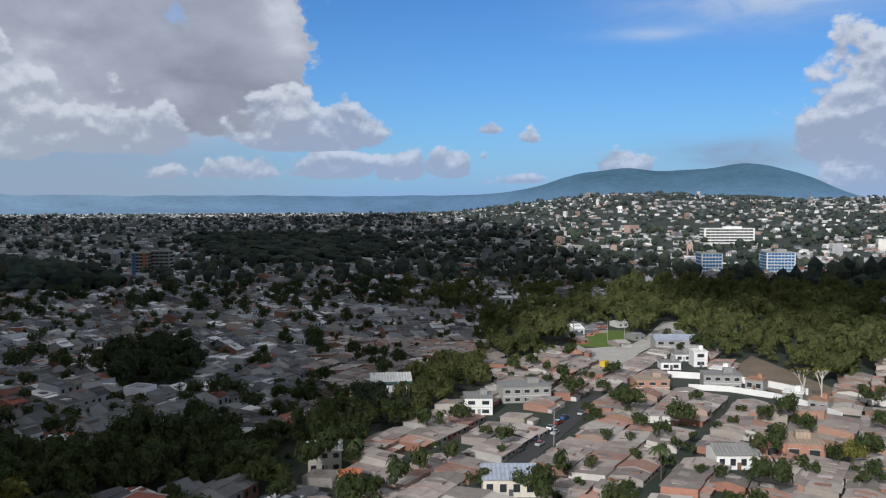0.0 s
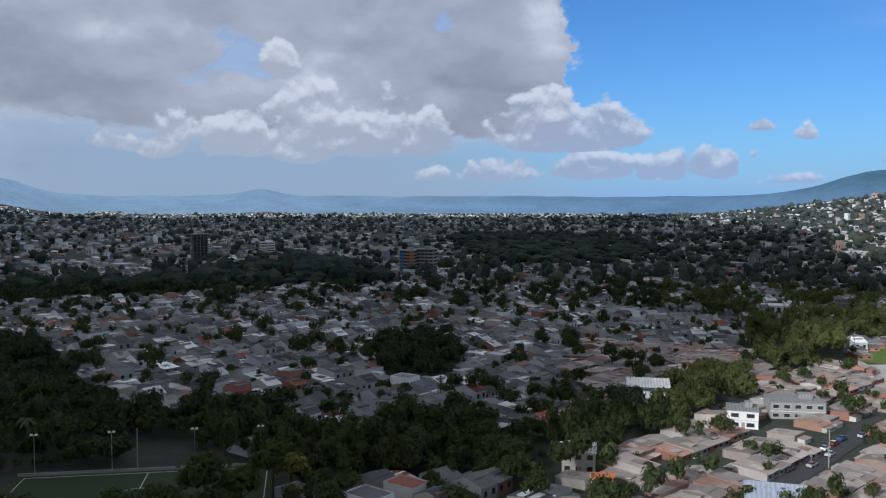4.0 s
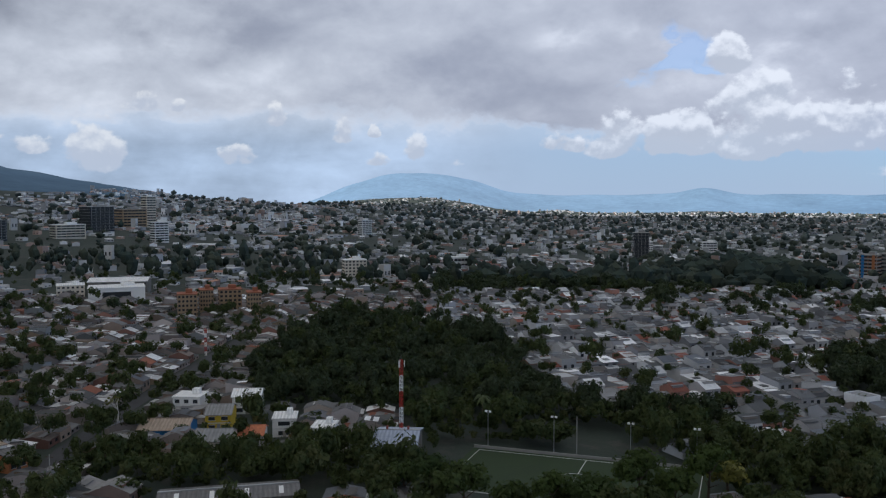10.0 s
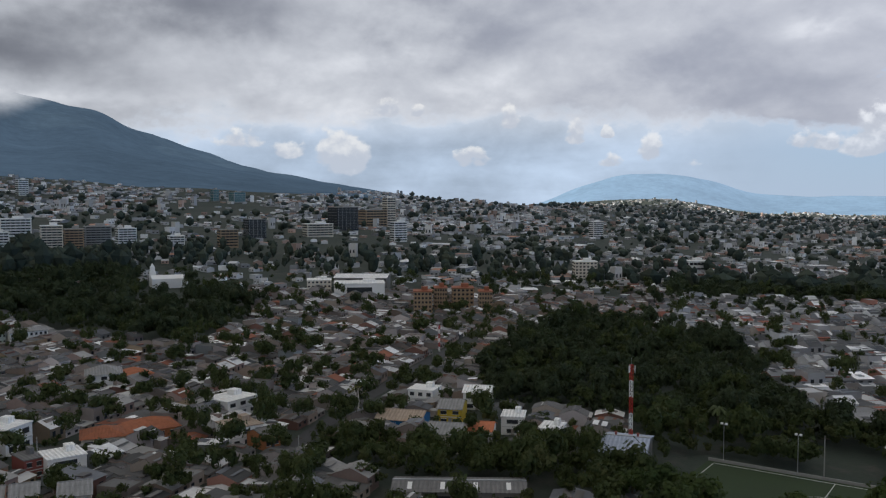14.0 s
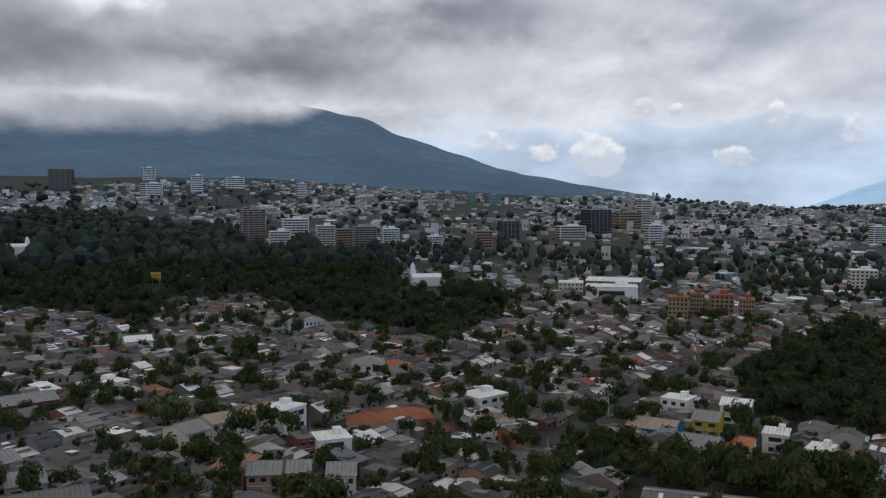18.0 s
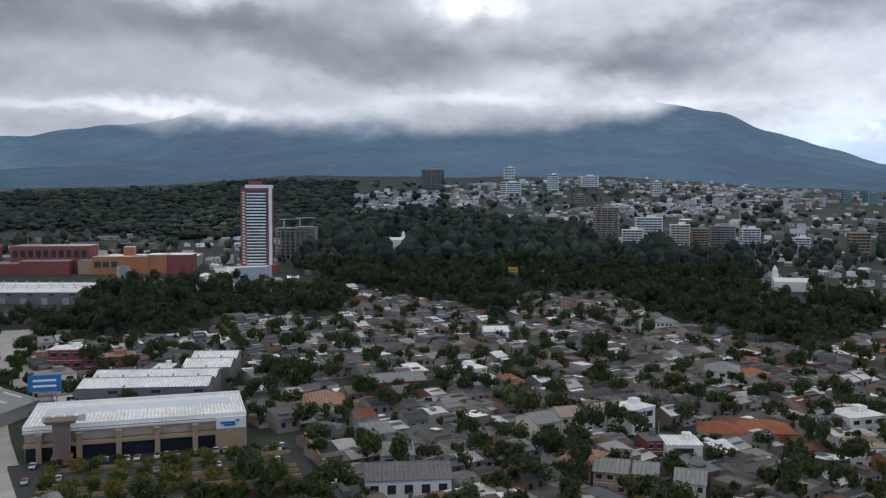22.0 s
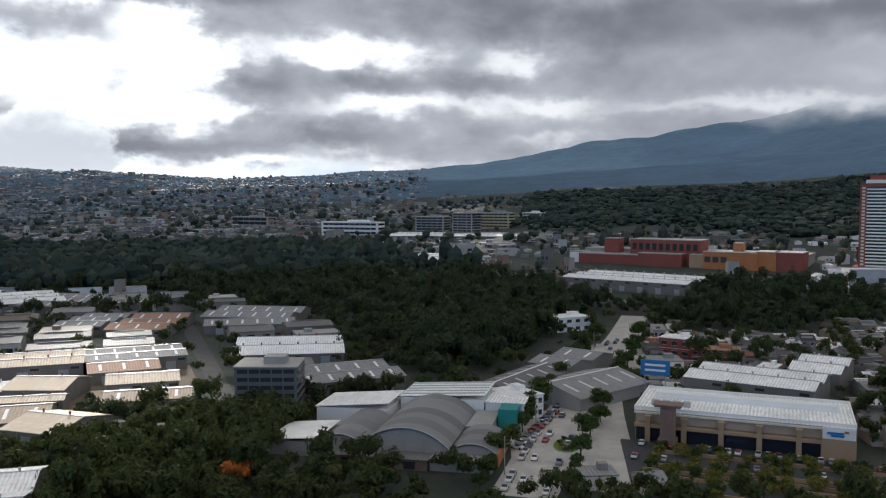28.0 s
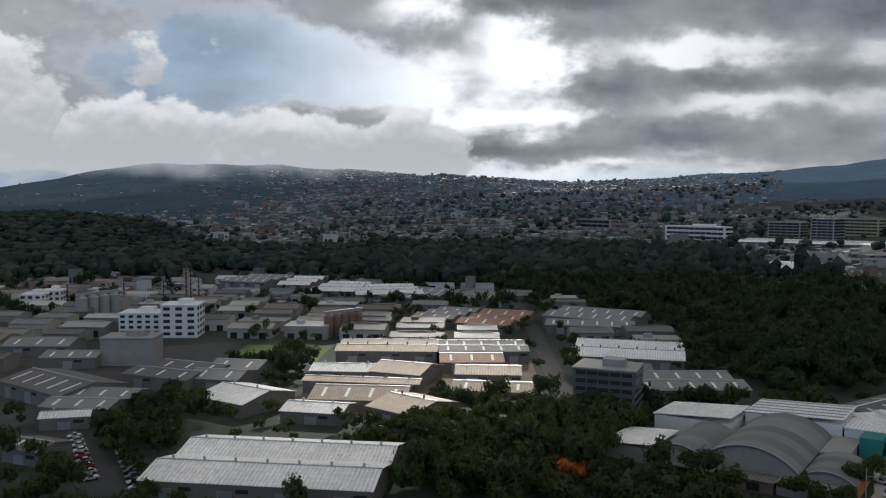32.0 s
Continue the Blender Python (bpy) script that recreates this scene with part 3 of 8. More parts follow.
class Buf:
    """Gathers solids for one mesh."""

    def __init__(self):
        self.v, self.f, self.i = [], [], []

    def poly(self, pts, faces, mi=0):
        n = len(self.v)
        self.v += [tuple(p) for p in pts]
        self.f += [tuple(n + k for k in f) for f in faces]
        self.i += [mi] * len(faces)

    def box(self, x, y, z, w, d, h, a=0.0, mi=0, taper=1.0):
        """Centre of the base, size, turn in radians."""
        c, s = math.cos(a), math.sin(a)
        pts = []
        for zz, k in ((z, 1.0), (z + h, taper)):
            for u, v in ((-1, -1), (1, -1), (1, 1), (-1, 1)):
                px, py = u * w / 2 * k, v * d / 2 * k
                pts.append((x + c * px - s * py, y + s * px + c * py, zz))
        self.poly(pts, [(3, 2, 1, 0), (4, 5, 6, 7), (0, 1, 5, 4), (1, 2, 6, 5), (2, 3, 7, 6), (3, 0, 4, 7)], mi)

    def prism(self, profile, y0, y1, mi=0, at=(0, 0, 0), a=0.0):
        """A closed profile in x and z, drawn out along y."""
        c, s = math.cos(a), math.sin(a)
        n = len(profile)
        pts = [(at[0] + c * px - s * yy, at[1] + s * px + c * yy, at[2] + pz) for yy in (y0, y1) for px, pz in profile]
        faces = [tuple(range(n)), tuple(range(2 * n - 1, n - 1, -1))] + [(k, n + k, n + (k + 1) % n, (k + 1) % n) for k in range(n)]
        self.poly(pts, faces, mi)

    def tube(self, p, q, r0, r1, sides=6, mi=0):
        p, q = Vector(p), Vector(q)
        rot = (q - p).to_track_quat("Z", "Y").to_matrix()
        pts = [c + rot @ Vector((r * math.cos(6.2832 * k / sides), r * math.sin(6.2832 * k / sides), 0)) for c, r in ((p, r0), (q, r1)) for k in range(sides)]
        self.poly(pts, [(k, (k + 1) % sides, sides + (k + 1) % sides, sides + k) for k in range(sides)] + [tuple(range(sides - 1, -1, -1)), tuple(range(sides, 2 * sides))], mi)

    def make(self, name, mats, parent=None, label="", smooth=False):
        return mesh_object(name, self.v, self.f, mats, parent, self.i, label, smooth)


def bulk(name, verts, tris, mats, index=None, smooth=False):
    """A large mesh of triangles from arrays."""
    me = bpy.data.meshes.new(name)
    n = len(tris)
    me.vertices.add(len(verts))
    me.vertices.foreach_set("co", np.ascontiguousarray(verts, dtype=np.float32).ravel())
    me.loops.add(3 * n)
    me.loops.foreach_set("vertex_index", np.ascontiguousarray(tris, dtype=np.int32).ravel())
    me.polygons.add(n)
    me.polygons.foreach_set("loop_start", np.arange(0, 3 * n, 3, dtype=np.int32))
    for m in mats:
        me.materials.append(m)
    if index is not None:
        me.polygons.foreach_set("material_index", np.asarray(index, dtype=np.int32))
    me.polygons.foreach_set("use_smooth", np.full(n, smooth, dtype=bool))
    me.update(calc_edges=True)
    return new(name, me)


def spread(shapes, which, place, turn, size, tall=None):
    """Copies of small triangle shapes, gathered into arrays. shapes: (verts, tris, index)."""
    vs, ts, ix, n = [], [], [], 0
    for k, (v, t, i) in enumerate(shapes):
        sel = np.nonzero(which == k)[0]
        if not len(sel):
            continue
        c, s = np.cos(turn[sel])[:, None], np.sin(turn[sel])[:, None]
        sc = size[sel]
        x, y = v[None, :, 0] * sc[:, 0:1], v[None, :, 1] * sc[:, 1:2]
        out = np.stack([place[sel, 0:1] + c * x - s * y, place[sel, 1:2] + s * x + c * y, place[sel, 2:3] + v[None, :, 2] * sc[:, 2:3]], -1)
        vs.append(out.reshape(-1, 3))
        ts.append((t[None] + (n + np.arange(len(sel)) * len(v))[:, None, None]).reshape(-1, 3))
        ix.append(np.tile(i, len(sel)))
        n += len(sel) * len(v)
    return np.concatenate(vs), np.concatenate(ts), np.concatenate(ix)


def thing(name, label, category, x, y, z, turn=0.0, group=""):
    ob = new(name)
    ob.matrix_basis = pose(x, y, z, 0, 0, turn)
    return tagged(ob, label, category, group)


# ---- the lie of the land ----
def bell(d, w):
    return np.exp(-(d / w) ** 2)


def height(x, y):
    x, y = np.asarray(x, float), np.asarray(y, float)
    r = np.hypot(x, y)
    az = np.degrees(np.arctan2(-x, y))
    az = np.where(az < -90, az + 360, az)
    # suburb hill and the mountain behind it
    h = 76 * bell(az + 12, 11) * bell(r - 2500, 850) + 74 * bell(az + 32, 12) * bell(r - 2500, 850)
    h = h + 200 * bell(az + 11, 5) * bell(r - 4650, 500) + 215 * bell(az + 20, 5) * bell(r - 4650, 500)
    s = np.clip((r - 4350) / 450, 0, 1)
    h = h + 72 * s * s * (3 - 2 * s) * (0.25 + 0.75 * np.clip((55 - az) / 5, 0, 1) * np.clip((az + 10) / 7, 0, 1))
    h = h + 113 * np.exp(-np.abs((az - 47.3) / 5.1) ** 3) * bell(r - 4650, 500) + 36 * bell(az - 28.9, 1.6) * bell(r - 4650, 400)
    h = h + 44 * bell(az - 46.8, 2.6) * bell(r - 3700, 450) + 16 * bell(az - 38.2, 1.3) * bell(r - 3700, 400)
    # the volcano, its ridge and the hills beyond the ravine
    v = 1560 * np.exp(-np.hypot(x + 4530, y + 799) / 1300) - 60
    v = np.where(v > 560, 560 + 90 * (1 - np.exp(-(v - 560) / 90)), v)
    h = h + np.maximum(v, 0)
    h = h + 150 * bell(az - 130, 13) * bell(r - 4500, 1100) + 150 * bell(az - 155, 25) * bell(r - 3700, 1400)
    h = h + 140 * bell(az - 182, 10) * bell(r - 4300, 900) + 40 * bell(az - 188, 9) * bell(r - 1500, 500) + 66 * bell(az - 171, 8) * bell(r - 4300, 800)
    # its upper slopes ease off
    q = np.clip((r - 1900) / 1400, 0, 1)
    ease = -36 * bell(az - 83.2, 1.9) + 60 / (1 + np.exp((55.0 - az) / 1.0)) / (1 + np.exp((az - 156.5) / 2.0)) + 30 / (1 + np.exp((85 - az) / 1.2)) / (1 + np.exp((az - 142) / 1.5))
    h = np.maximum(h - ease * q * q * (3 - 2 * q), np.minimum(h, 0))
    k = np.clip((r - 380) / 400, 0, 1)      # level under the near streets
    h = h * k * k * (3 - 2 * k)
    rough = np.clip(h / 250, 0, 1)
    n = np.sin(x / 190 + 1.3 * np.sin(y / 240)) * np.sin(y / 170 + 1.1 * np.sin(x / 310)) + 0.5 * np.sin(x / 83 + y / 61) * np.sin(y / 77 - x / 95)
    return h + rough * 16 * n


def zat(x, y):
    return float(height(x, y))


LIFT = 14.0      # the mountain sheet lies over the coarse sheet below


def far_height(x, y):
    """The land with the mountain sheet on it."""
    r, a = np.hypot(x, y), np.degrees(np.arctan2(-x, y))
    a = np.where(a < -90, a + 360, a)
    up = np.maximum((LIFT + 3) * np.clip((r - 1750) / 500, 0, 1) - 3 - 18 * np.clip((67 - a) / 8, 0, 1), 0)
    return height(x, y) + np.where((a > 58) & (r > 1750), up, 0)


def polar(azs, rs, lift=0.0, rise=1.0):
    """A sheet in rings; lift: metres over the land, reached over the first rise metres."""
    a, r = np.meshgrid(np.radians(azs), rs, indexing="ij")
    x, y = -np.sin(a) * r, np.cos(a) * r
    v = np.stack([x, y, height(x, y) + ((lift + 3) * np.clip((r - rs[0]) / rise, 0, 1) - 3 if lift else 0.0 * r)], -1)
    na, nr = a.shape
    k = np.arange(na * nr).reshape(na, nr)
    q = np.stack([k[:-1, :-1], k[1:, :-1], k[1:, 1:], k[:-1, 1:]], -1).reshape(-1, 4)
    t = np.concatenate([q[:, [0, 2, 1]], q[:, [0, 3, 2]]])
    return v.reshape(-1, 3), t


v, t = polar(np.linspace(-180, 180, 401), np.concatenate([[0.01], np.geomspace(40, 2300, 84), np.linspace(2340, 4950, 46)]))
ground = bulk("ground", v, t, [ground_material()], smooth=True)
tagged(ground, "earth and low green cover under the whole city", "ground", kind="structure")

v, t = polar(np.linspace(-38, 72, 440), np.linspace(4100, 4900, 40), 12.0, 300.0)
a = np.degrees(np.arctan2(-v[:, 0], v[:, 1]))
v[:, 2] -= 16 * np.clip((a - 63) / 8, 0, 1)
far_hills = bulk("backdrop_mountains", v, t, [mountain_material("hazed_far_slopes", (0.04, 0.07, 0.09), (0.13, 0.21, 0.33), (0.05, 0.10, 0.155), 190, (0.21, 0.29, 0.39))], smooth=True)
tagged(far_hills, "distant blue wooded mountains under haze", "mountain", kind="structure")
v, t = polar(np.linspace(58, 200, 430), np.linspace(1750, 4900, 110), LIFT, 500.0)
a = np.degrees(np.arctan2(-v[:, 0], v[:, 1]))
v[:, 2] -= 18 * np.clip((67 - a) / 8, 0, 1) * (a > 0)
volcano = bulk("backdrop_volcano", v, t, [mountain_material("hazed_volcano_slopes", (0.024, 0.035, 0.043), (0.017, 0.026, 0.034), (0.042, 0.066, 0.104), 420, (0.047, 0.072, 0.104))], smooth=True)
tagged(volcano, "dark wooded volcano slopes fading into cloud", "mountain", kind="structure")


# ---- cloud on the summit and the cloud over the city that keeps the sun off ----
def veil():
    """Cloud that hangs on the summit ridge."""
    azs, els = np.linspace(70, 200, 200), np.linspace(0.8, 13.0, 44)
    a, e = np.meshgrid(np.radians(azs), np.radians(els), indexing="ij")
    r = np.where(a > radians(150), 3300, 2200) + 90 * np.sin(9 * a) + 40 * np.sin(31 * a)
    v = np.stack([-np.sin(a) * r, np.cos(a) * r, EYE + r * np.tan(e)], -1)
    na, nr = a.shape
    k = np.arange(na * nr).reshape(na, nr)
    q = np.stack([k[:-1, :-1], k[1:, :-1], k[1:, 1:], k[:-1, 1:]], -1).reshape(-1, 4)
    mt = bpy.data.materials.new("summit_cloud")
    mt.use_nodes = True
    mt.node_tree.nodes.clear()
    g = Graph(mt.node_tree)
    way = g.vec("NORMALIZE", g.vec("SUBTRACT", g.node("NewGeometry").outputs["Position"], (0.0, 0.0, EYE)))
    col, az, el, puff = sky_colour(g, way)
    edge = g.add(5.1, g.mul(g.step(az, 92, 80), 3.2), g.mul(g.step(az, 120, 131), 4.0), g.mul(g.step(az, 158, 166), -6.9))
    alpha = g.step(g.add(el, g.mul(g.add(puff, -0.5), 2.6)), g.add(edge, -1.2), g.add(edge, 0.7))
    em = g.node("Emission", Color=col, Strength=1.0)
    mixer = g.node("MixShader", Fac=alpha)
    mt.node_tree.links.new(g.node("BsdfTransparent").outputs[0], mixer.inputs[1])
    mt.node_tree.links.new(em.outputs[0], mixer.inputs[2])
    mt.node_tree.links.new(mixer.outputs[0], g.node("OutputMaterial").inputs["Surface"])
    ob = bulk("backdrop_summit_cloud", v.reshape(-1, 3), np.concatenate([q[:, [0, 2, 1]], q[:, [0, 3, 2]]]), [mt], smooth=True)
    tagged(ob, "grey cloud bank lying on the volcano summit", "cloud", kind="structure")


veil()


def icosphere(sub):
    bm = bmesh.new()
    bmesh.ops.create_icosphere(bm, subdivisions=sub, radius=1.0)
    v = np.array([x.co for x in bm.verts])
    t = np.array([[l.vert.index for l in f.loops] for f in bm.faces])
    bm.free()
    return v, t


def lit(x, y):
    """Where a break in the clouds lets the sun through: the near housing to the east with its hillside, and the works to the south."""
    az = np.degrees(np.arctan2(-x, y))
    az = np.where(az < -90, az + 360, az)
    r = np.hypot(x, y)
    east = np.where(r < 500, 10.5 - (r - 210) * 0.058, np.where(r < 900, -8 - (r - 500) * 0.012, -10 + (r - 900) * 0.008))
    a = (az < np.minimum(east, 3 + 9 * (r < 330))) & (az > -80)
    a &= ~((r > 580) & (r < 830) & (az < -16))
    b = (az > 152) & (az < 178) & (r > 205) & (r < 405)
    b |= (az > 160) & (az < 176) & (r > 400) & (r < 470)
    # scattered breaks added over the wooded plain to the south-west in place of haze
    c = (az > 108) & (az < 150) & (r > 620) & (r < 1700) & (np.sin(x / 95 + 2 * np.sin(y / 150)) * np.sin(y / 110 + 1.5 * np.sin(x / 130)) > 0.30)
    # one more added break brightens the hillside houses beyond
    c |= (az > 122) & (az < 160) & (r > 2150) & (r < 3400)
    return a | b | c | (r > 4300)


def sun_cloud():
    # out of view towards the sun; its gaps follow lit()
    up = 2600 / SUN_WAY.z
    rng = np.random.default_rng(5)
    step = 70.0
    gx, gy = np.meshgrid(np.arange(-2900, 2900, step), np.arange(-2500, 3300, step))
    p = np.stack([gx.ravel(), gy.ravel()], -1) + rng.uniform(-18, 18, (gx.size, 2))
    keep = ~lit(p[:, 0], p[:, 1])
    near = np.hypot(p[:, 0], p[:, 1]) < 3300
    p = p[keep & near]
    fine = np.stack(np.meshgrid(np.arange(-420, 420, 28.0), np.arange(-600, 740, 28.0)), -1).reshape(-1, 2)
    fine = fine + rng.uniform(-5, 5, fine.shape)
    fine = fine[~lit(fine[:, 0], fine[:, 1])]
    p = p[(np.abs(p[:, 0]) > 400) | (p[:, 1] < -570) | (p[:, 1] > 710)]
    n0, n1 = len(p), len(fine)
    q = np.concatenate([p, fine])
    rad = np.concatenate([rng.uniform(58, 80, n0), rng.uniform(22, 30, n1)])
    place = np.stack([q[:, 0] + SUN_WAY.x * up, q[:, 1] + SUN_WAY.y * up, 2600 + rng.uniform(-20, 20, n0 + n1)], -1)
    v, t = icosphere(1)
    bump = v * (1 + 0.15 * np.sin(5 * v[:, [1]] + 3 * v[:, [0]]))
    vs, ts, ix = spread([(bump, t, np.zeros(len(t), int))], np.zeros(n0 + n1, int), place, rng.uniform(0, 6.28, n0 + n1), np.stack([rad, rad, rad * 0.6], -1))
    ob = bulk("cloud_bank", vs, ts, [mat("cloud_white", [(0.85, 0.85, 0.86)], 1.0, amount=0.05, spec=0.0)], smooth=True)
    tagged(ob, "broken cumulus cloud layer drifting before the sun", "cloud", kind="stuff")


sun_cloud()

# ---- land use ----
WOODS = {
    "belt": [(-127, 242), (-93, 250), (-62, 256), (-41, 275), (-33, 306), (4, 378), (21, 378), (15, 333), (-5, 290), (-25, 256), (-41, 235), (-43, 212), (-111, 212)],
    "ridge_a": [(-490, 950), (-441, 966), (-269, 735), (-245, 670), (-342, 662)],
    "ridge_b": [(-464, 1522), (-464, 1838), (-177, 1640), (-50, 1184), (-115, 949), (-225, 967)],
    "grove": [(17, 455), (26, 517), (79, 555), (135, 647), (191, 696), (242, 713), (385, 746), (203, 392), (154, 333), (131, 391), (125, 455), (98, 455), (108, 517), (71, 474), (46, 391), (29, 378)],
    "clump_a": [(-154, 378), (-163, 420), (-131, 445), (-104, 365), (-103, 333), (-129, 333)],
    "park": [(-335, 206), (-438, 332), (-385, 347), (-318, 348), (-200, 254), (-190, 239), (-212, 198), (-264, 163)],
    "hedge": [(-224, 204), (-192, 243), (-138, 274), (-118, 238), (-178, 180), (-190, 174)],
    "front": [(-247, 94), (-206, 138), (-190, 155), (-157, 149), (-149, 150), (-223, 85)],
    "front_b": [(-134, 216), (-114, 233), (-73, 294), (-57, 232), (-121, 175)],
    "strip": [(-547, 499), (-450, 683), (-530, 1046), (-335, 787), (-300, 682), (-371, 563), (-469, 475)],
    "wood_w": [(-1030, -389), (-1171, -229), (-1016, -33), (-800, -10), (-782, 114), (-662, 114), (-611, 176), (-505, 151), (-446, 86), (-535, 28), (-619, -4), (-599, -62), (-484, -56), (-540, -86), (-599, -173), (-616, -234)],
    "wood_s": [(-447, -443), (-504, -340), (-591, -286), (-579, -174), (-498, -157), (-480, -217), (-417, -232), (-397, -297), (-417, -351), (-339, -320), (-312, -311)],
    "hillwood": [(-1426, -1402), (-1642, -495), (-888, -268), (-848, -450), (-923, -646), (-774, -763)],
    "ravine": [(-285, -1254), (-570, -813), (-498, -663), (-494, -539), (-467, -440), (-393, -352), (-327, -308), (-263, -283), (-228, -295), (-247, -333), (-279, -427), (-283, -487), (-275, -569), (-265, -644), (-160, -709)],
    "ravine_b": [(515, -3036), (227, -2598), (-36, -1241), (-257, -1153), (-431, -977), (-544, -739), (-446, -583), (-272, -483), (-249, -617), (-198, -770), (-128, -789), (-51, -857), (130, -762)],
    "yard": [(-30, -221), (-47, -247), (-96, -319), (-121, -311), (-137, -278), (-176, -285), (-157, -241), (-123, -224), (-94, -193), (-29, -212)],
    "works_front": [(7, -223), (-2, -231), (-16, -224), (-36, -220), (-56, -222), (-58, -203)],
    "ravine_c": [(-281, -456), (-269, -358), (-384, -361), (-349, -312), (-295, -289), (-247, -288), (-219, -269), (-219, -295), (-226, -341)],
    "avenue_grove_b": [(-202, -253), (-231, -262), (-273, -276), (-309, -297), (-352, -309), (-413, -353), (-332, -352), (-291, -364)],
    "avenue_grove": [(-271, -339), (-278, -278), (-296, -286), (-336, -344), (-364, -324), (-445, -381), (-425, -528)],
    "yard_c": [(-62, -288), (-89, -311), (-85, -293), (-69, -267), (-58, -270)],
    "lawn_trees": [(-23, -386), (-69, -367), (-55, -341), (-26, -339)],
    "office_trees": [(-177, -281), (-195, -300), (-207, -280), (-192, -256), (-170, -257)],
    "hall_front": [(-101, -189), (-114, -198), (-125, -182), (-130, -169), (-128, -157), (-94, -176)],
    "bottom_s": [(-54, -246), (-71, -245), (-90, -249), (-103, -253), (-108, -201), (-94, -176), (-47, -216)],
    "pitch_front": [(-139, 130), (-138, 144), (-100, 177), (-90, 174), (-90, 159), (-131, 123)],
    "yard_b": [(24, -294), (13, -340), (-5, -345), (-4, -286), (3, -245), (19, -250)],
}


def inside(poly, x, y):
    hit = np.zeros(np.shape(x), bool)
    for (x0, y0), (x1, y1) in zip(poly, poly[1:] + poly[:1]):
        if y0 != y1:
            hit ^= ((y0 > y) != (y1 > y)) & (x < (x1 - x0) * (y - y0) / (y1 - y0) + x0)
    return hit


def wooded(x, y):
    out = np.zeros(np.shape(x), bool)
    for poly in WOODS.values():
        out |= inside(poly, x, y)
    return out


OPEN = []       # open ground: outlines that no house or tree stands on
TAKEN = []      # footprints of placed buildings: x, y, turn in radians, half width, half depth


def clear_of(x, y, gap=3.0):
    ok = np.ones(np.shape(x), bool)
    for bx, by, a, hw, hd in TAKEN:
        u = (x - bx) * math.cos(a) + (y - by) * math.sin(a)
        w = -(x - bx) * math.sin(a) + (y - by) * math.cos(a)
        ok &= ~((np.abs(u) < hw + gap) & (np.abs(w) < hd + gap))
    for poly in OPEN:
        ok &= ~inside(poly, x, y)
    return ok


# works halls: x, y, turn, width, depth, eaves, roof sheet
SHEDS = [
    (-27, -226, 155, 58, 42, 5.8, "white"), (-96, -385, 161, 45, 32, 6.5, "cream"), (-137, -372, 164, 40, 29, 6.5, "grey"),
    (-77, -344, 157, 45, 17, 5, "white"), (-70, -322, 154, 45, 10, 5, "cream"), (-66, -304, 157, 34, 25, 4.3, "tan"),
    (-47, -287, 151, 21, 16, 4.3, "white"), (-125, -353, 164, 27, 21, 5, "rust"), (-123, -326, 159, 26, 19, 5, "cream"),
    (-115, -300, 155, 29, 18, 4.3, "tan"), (-203, -353, 148, 49, 45, 5, "ribbed"), (-186, -284, 164, 41, 36, 5.8, "grey"),
    (39, -346, 126, 42, 27, 5.8, "dark"), (25, -318, 155, 24, 31, 5, "grey"), (-4, -359, 140, 31, 34, 5.8, "dark"),
    (-23, -353, 152, 21, 39, 5.8, "grey"), (-25, -311, 129, 23, 26, 5, "white"), (-244, -462, 132, 52, 45, 5, "grey"),
    (-223, -431, 152, 48, 20, 5, "grey"), (-182, -467, 141, 31, 60, 5, "rust"), (-161, -495, 137, 26, 48, 5, "grey"),
    (-71, -726, 146, 40, 60, 5.8, "grey"), (-103, -701, 156, 25, 60, 5.8, "white"), (-125, -644, 152, 33, 60, 6.5, "white"),
    (-151, -619, 174, 48, 60, 6.5, "white"), (58, -448, 164, 31, 23, 5, "grey"), (41, -410, 164, 24, 17, 5, "grey"),
    (33, -301, 177, 15, 10, 4.3, "white"), (-274, -241, 101, 19, 38, 6.5, "grey"), (-172, -598, 129, 46, 60, 5, "grey"),
    (-78, -279, 122, 20, 25, 5, "cream"), (-91, -336, 140, 22, 24, 5.8, "cream"), (-536, -406, 100, 102, 53, 5, "white"),
    (-507, -618, 121, 37, 60, 6.5, "white"), (-692, -791, 132, 162, 60, 5.8, "white"), (-520, -393, 102, 96, 55, 8, "white"),
    (-290, -165, 107, 44, 34, 9, "white"), (-333, -162, 107, 18, 37, 8, "white"), (-605, 264, 57, 40, 22, 10, "white"),
    (-20, 313, 11, 14, 11, 5, "white"), (-182, 159, 42, 12, 21, 7, "blue"), (-180, 104, 59, 32, 11, 5, "dark"),
    (37, -266, 139, 13, 13, 4.3, "dark")]
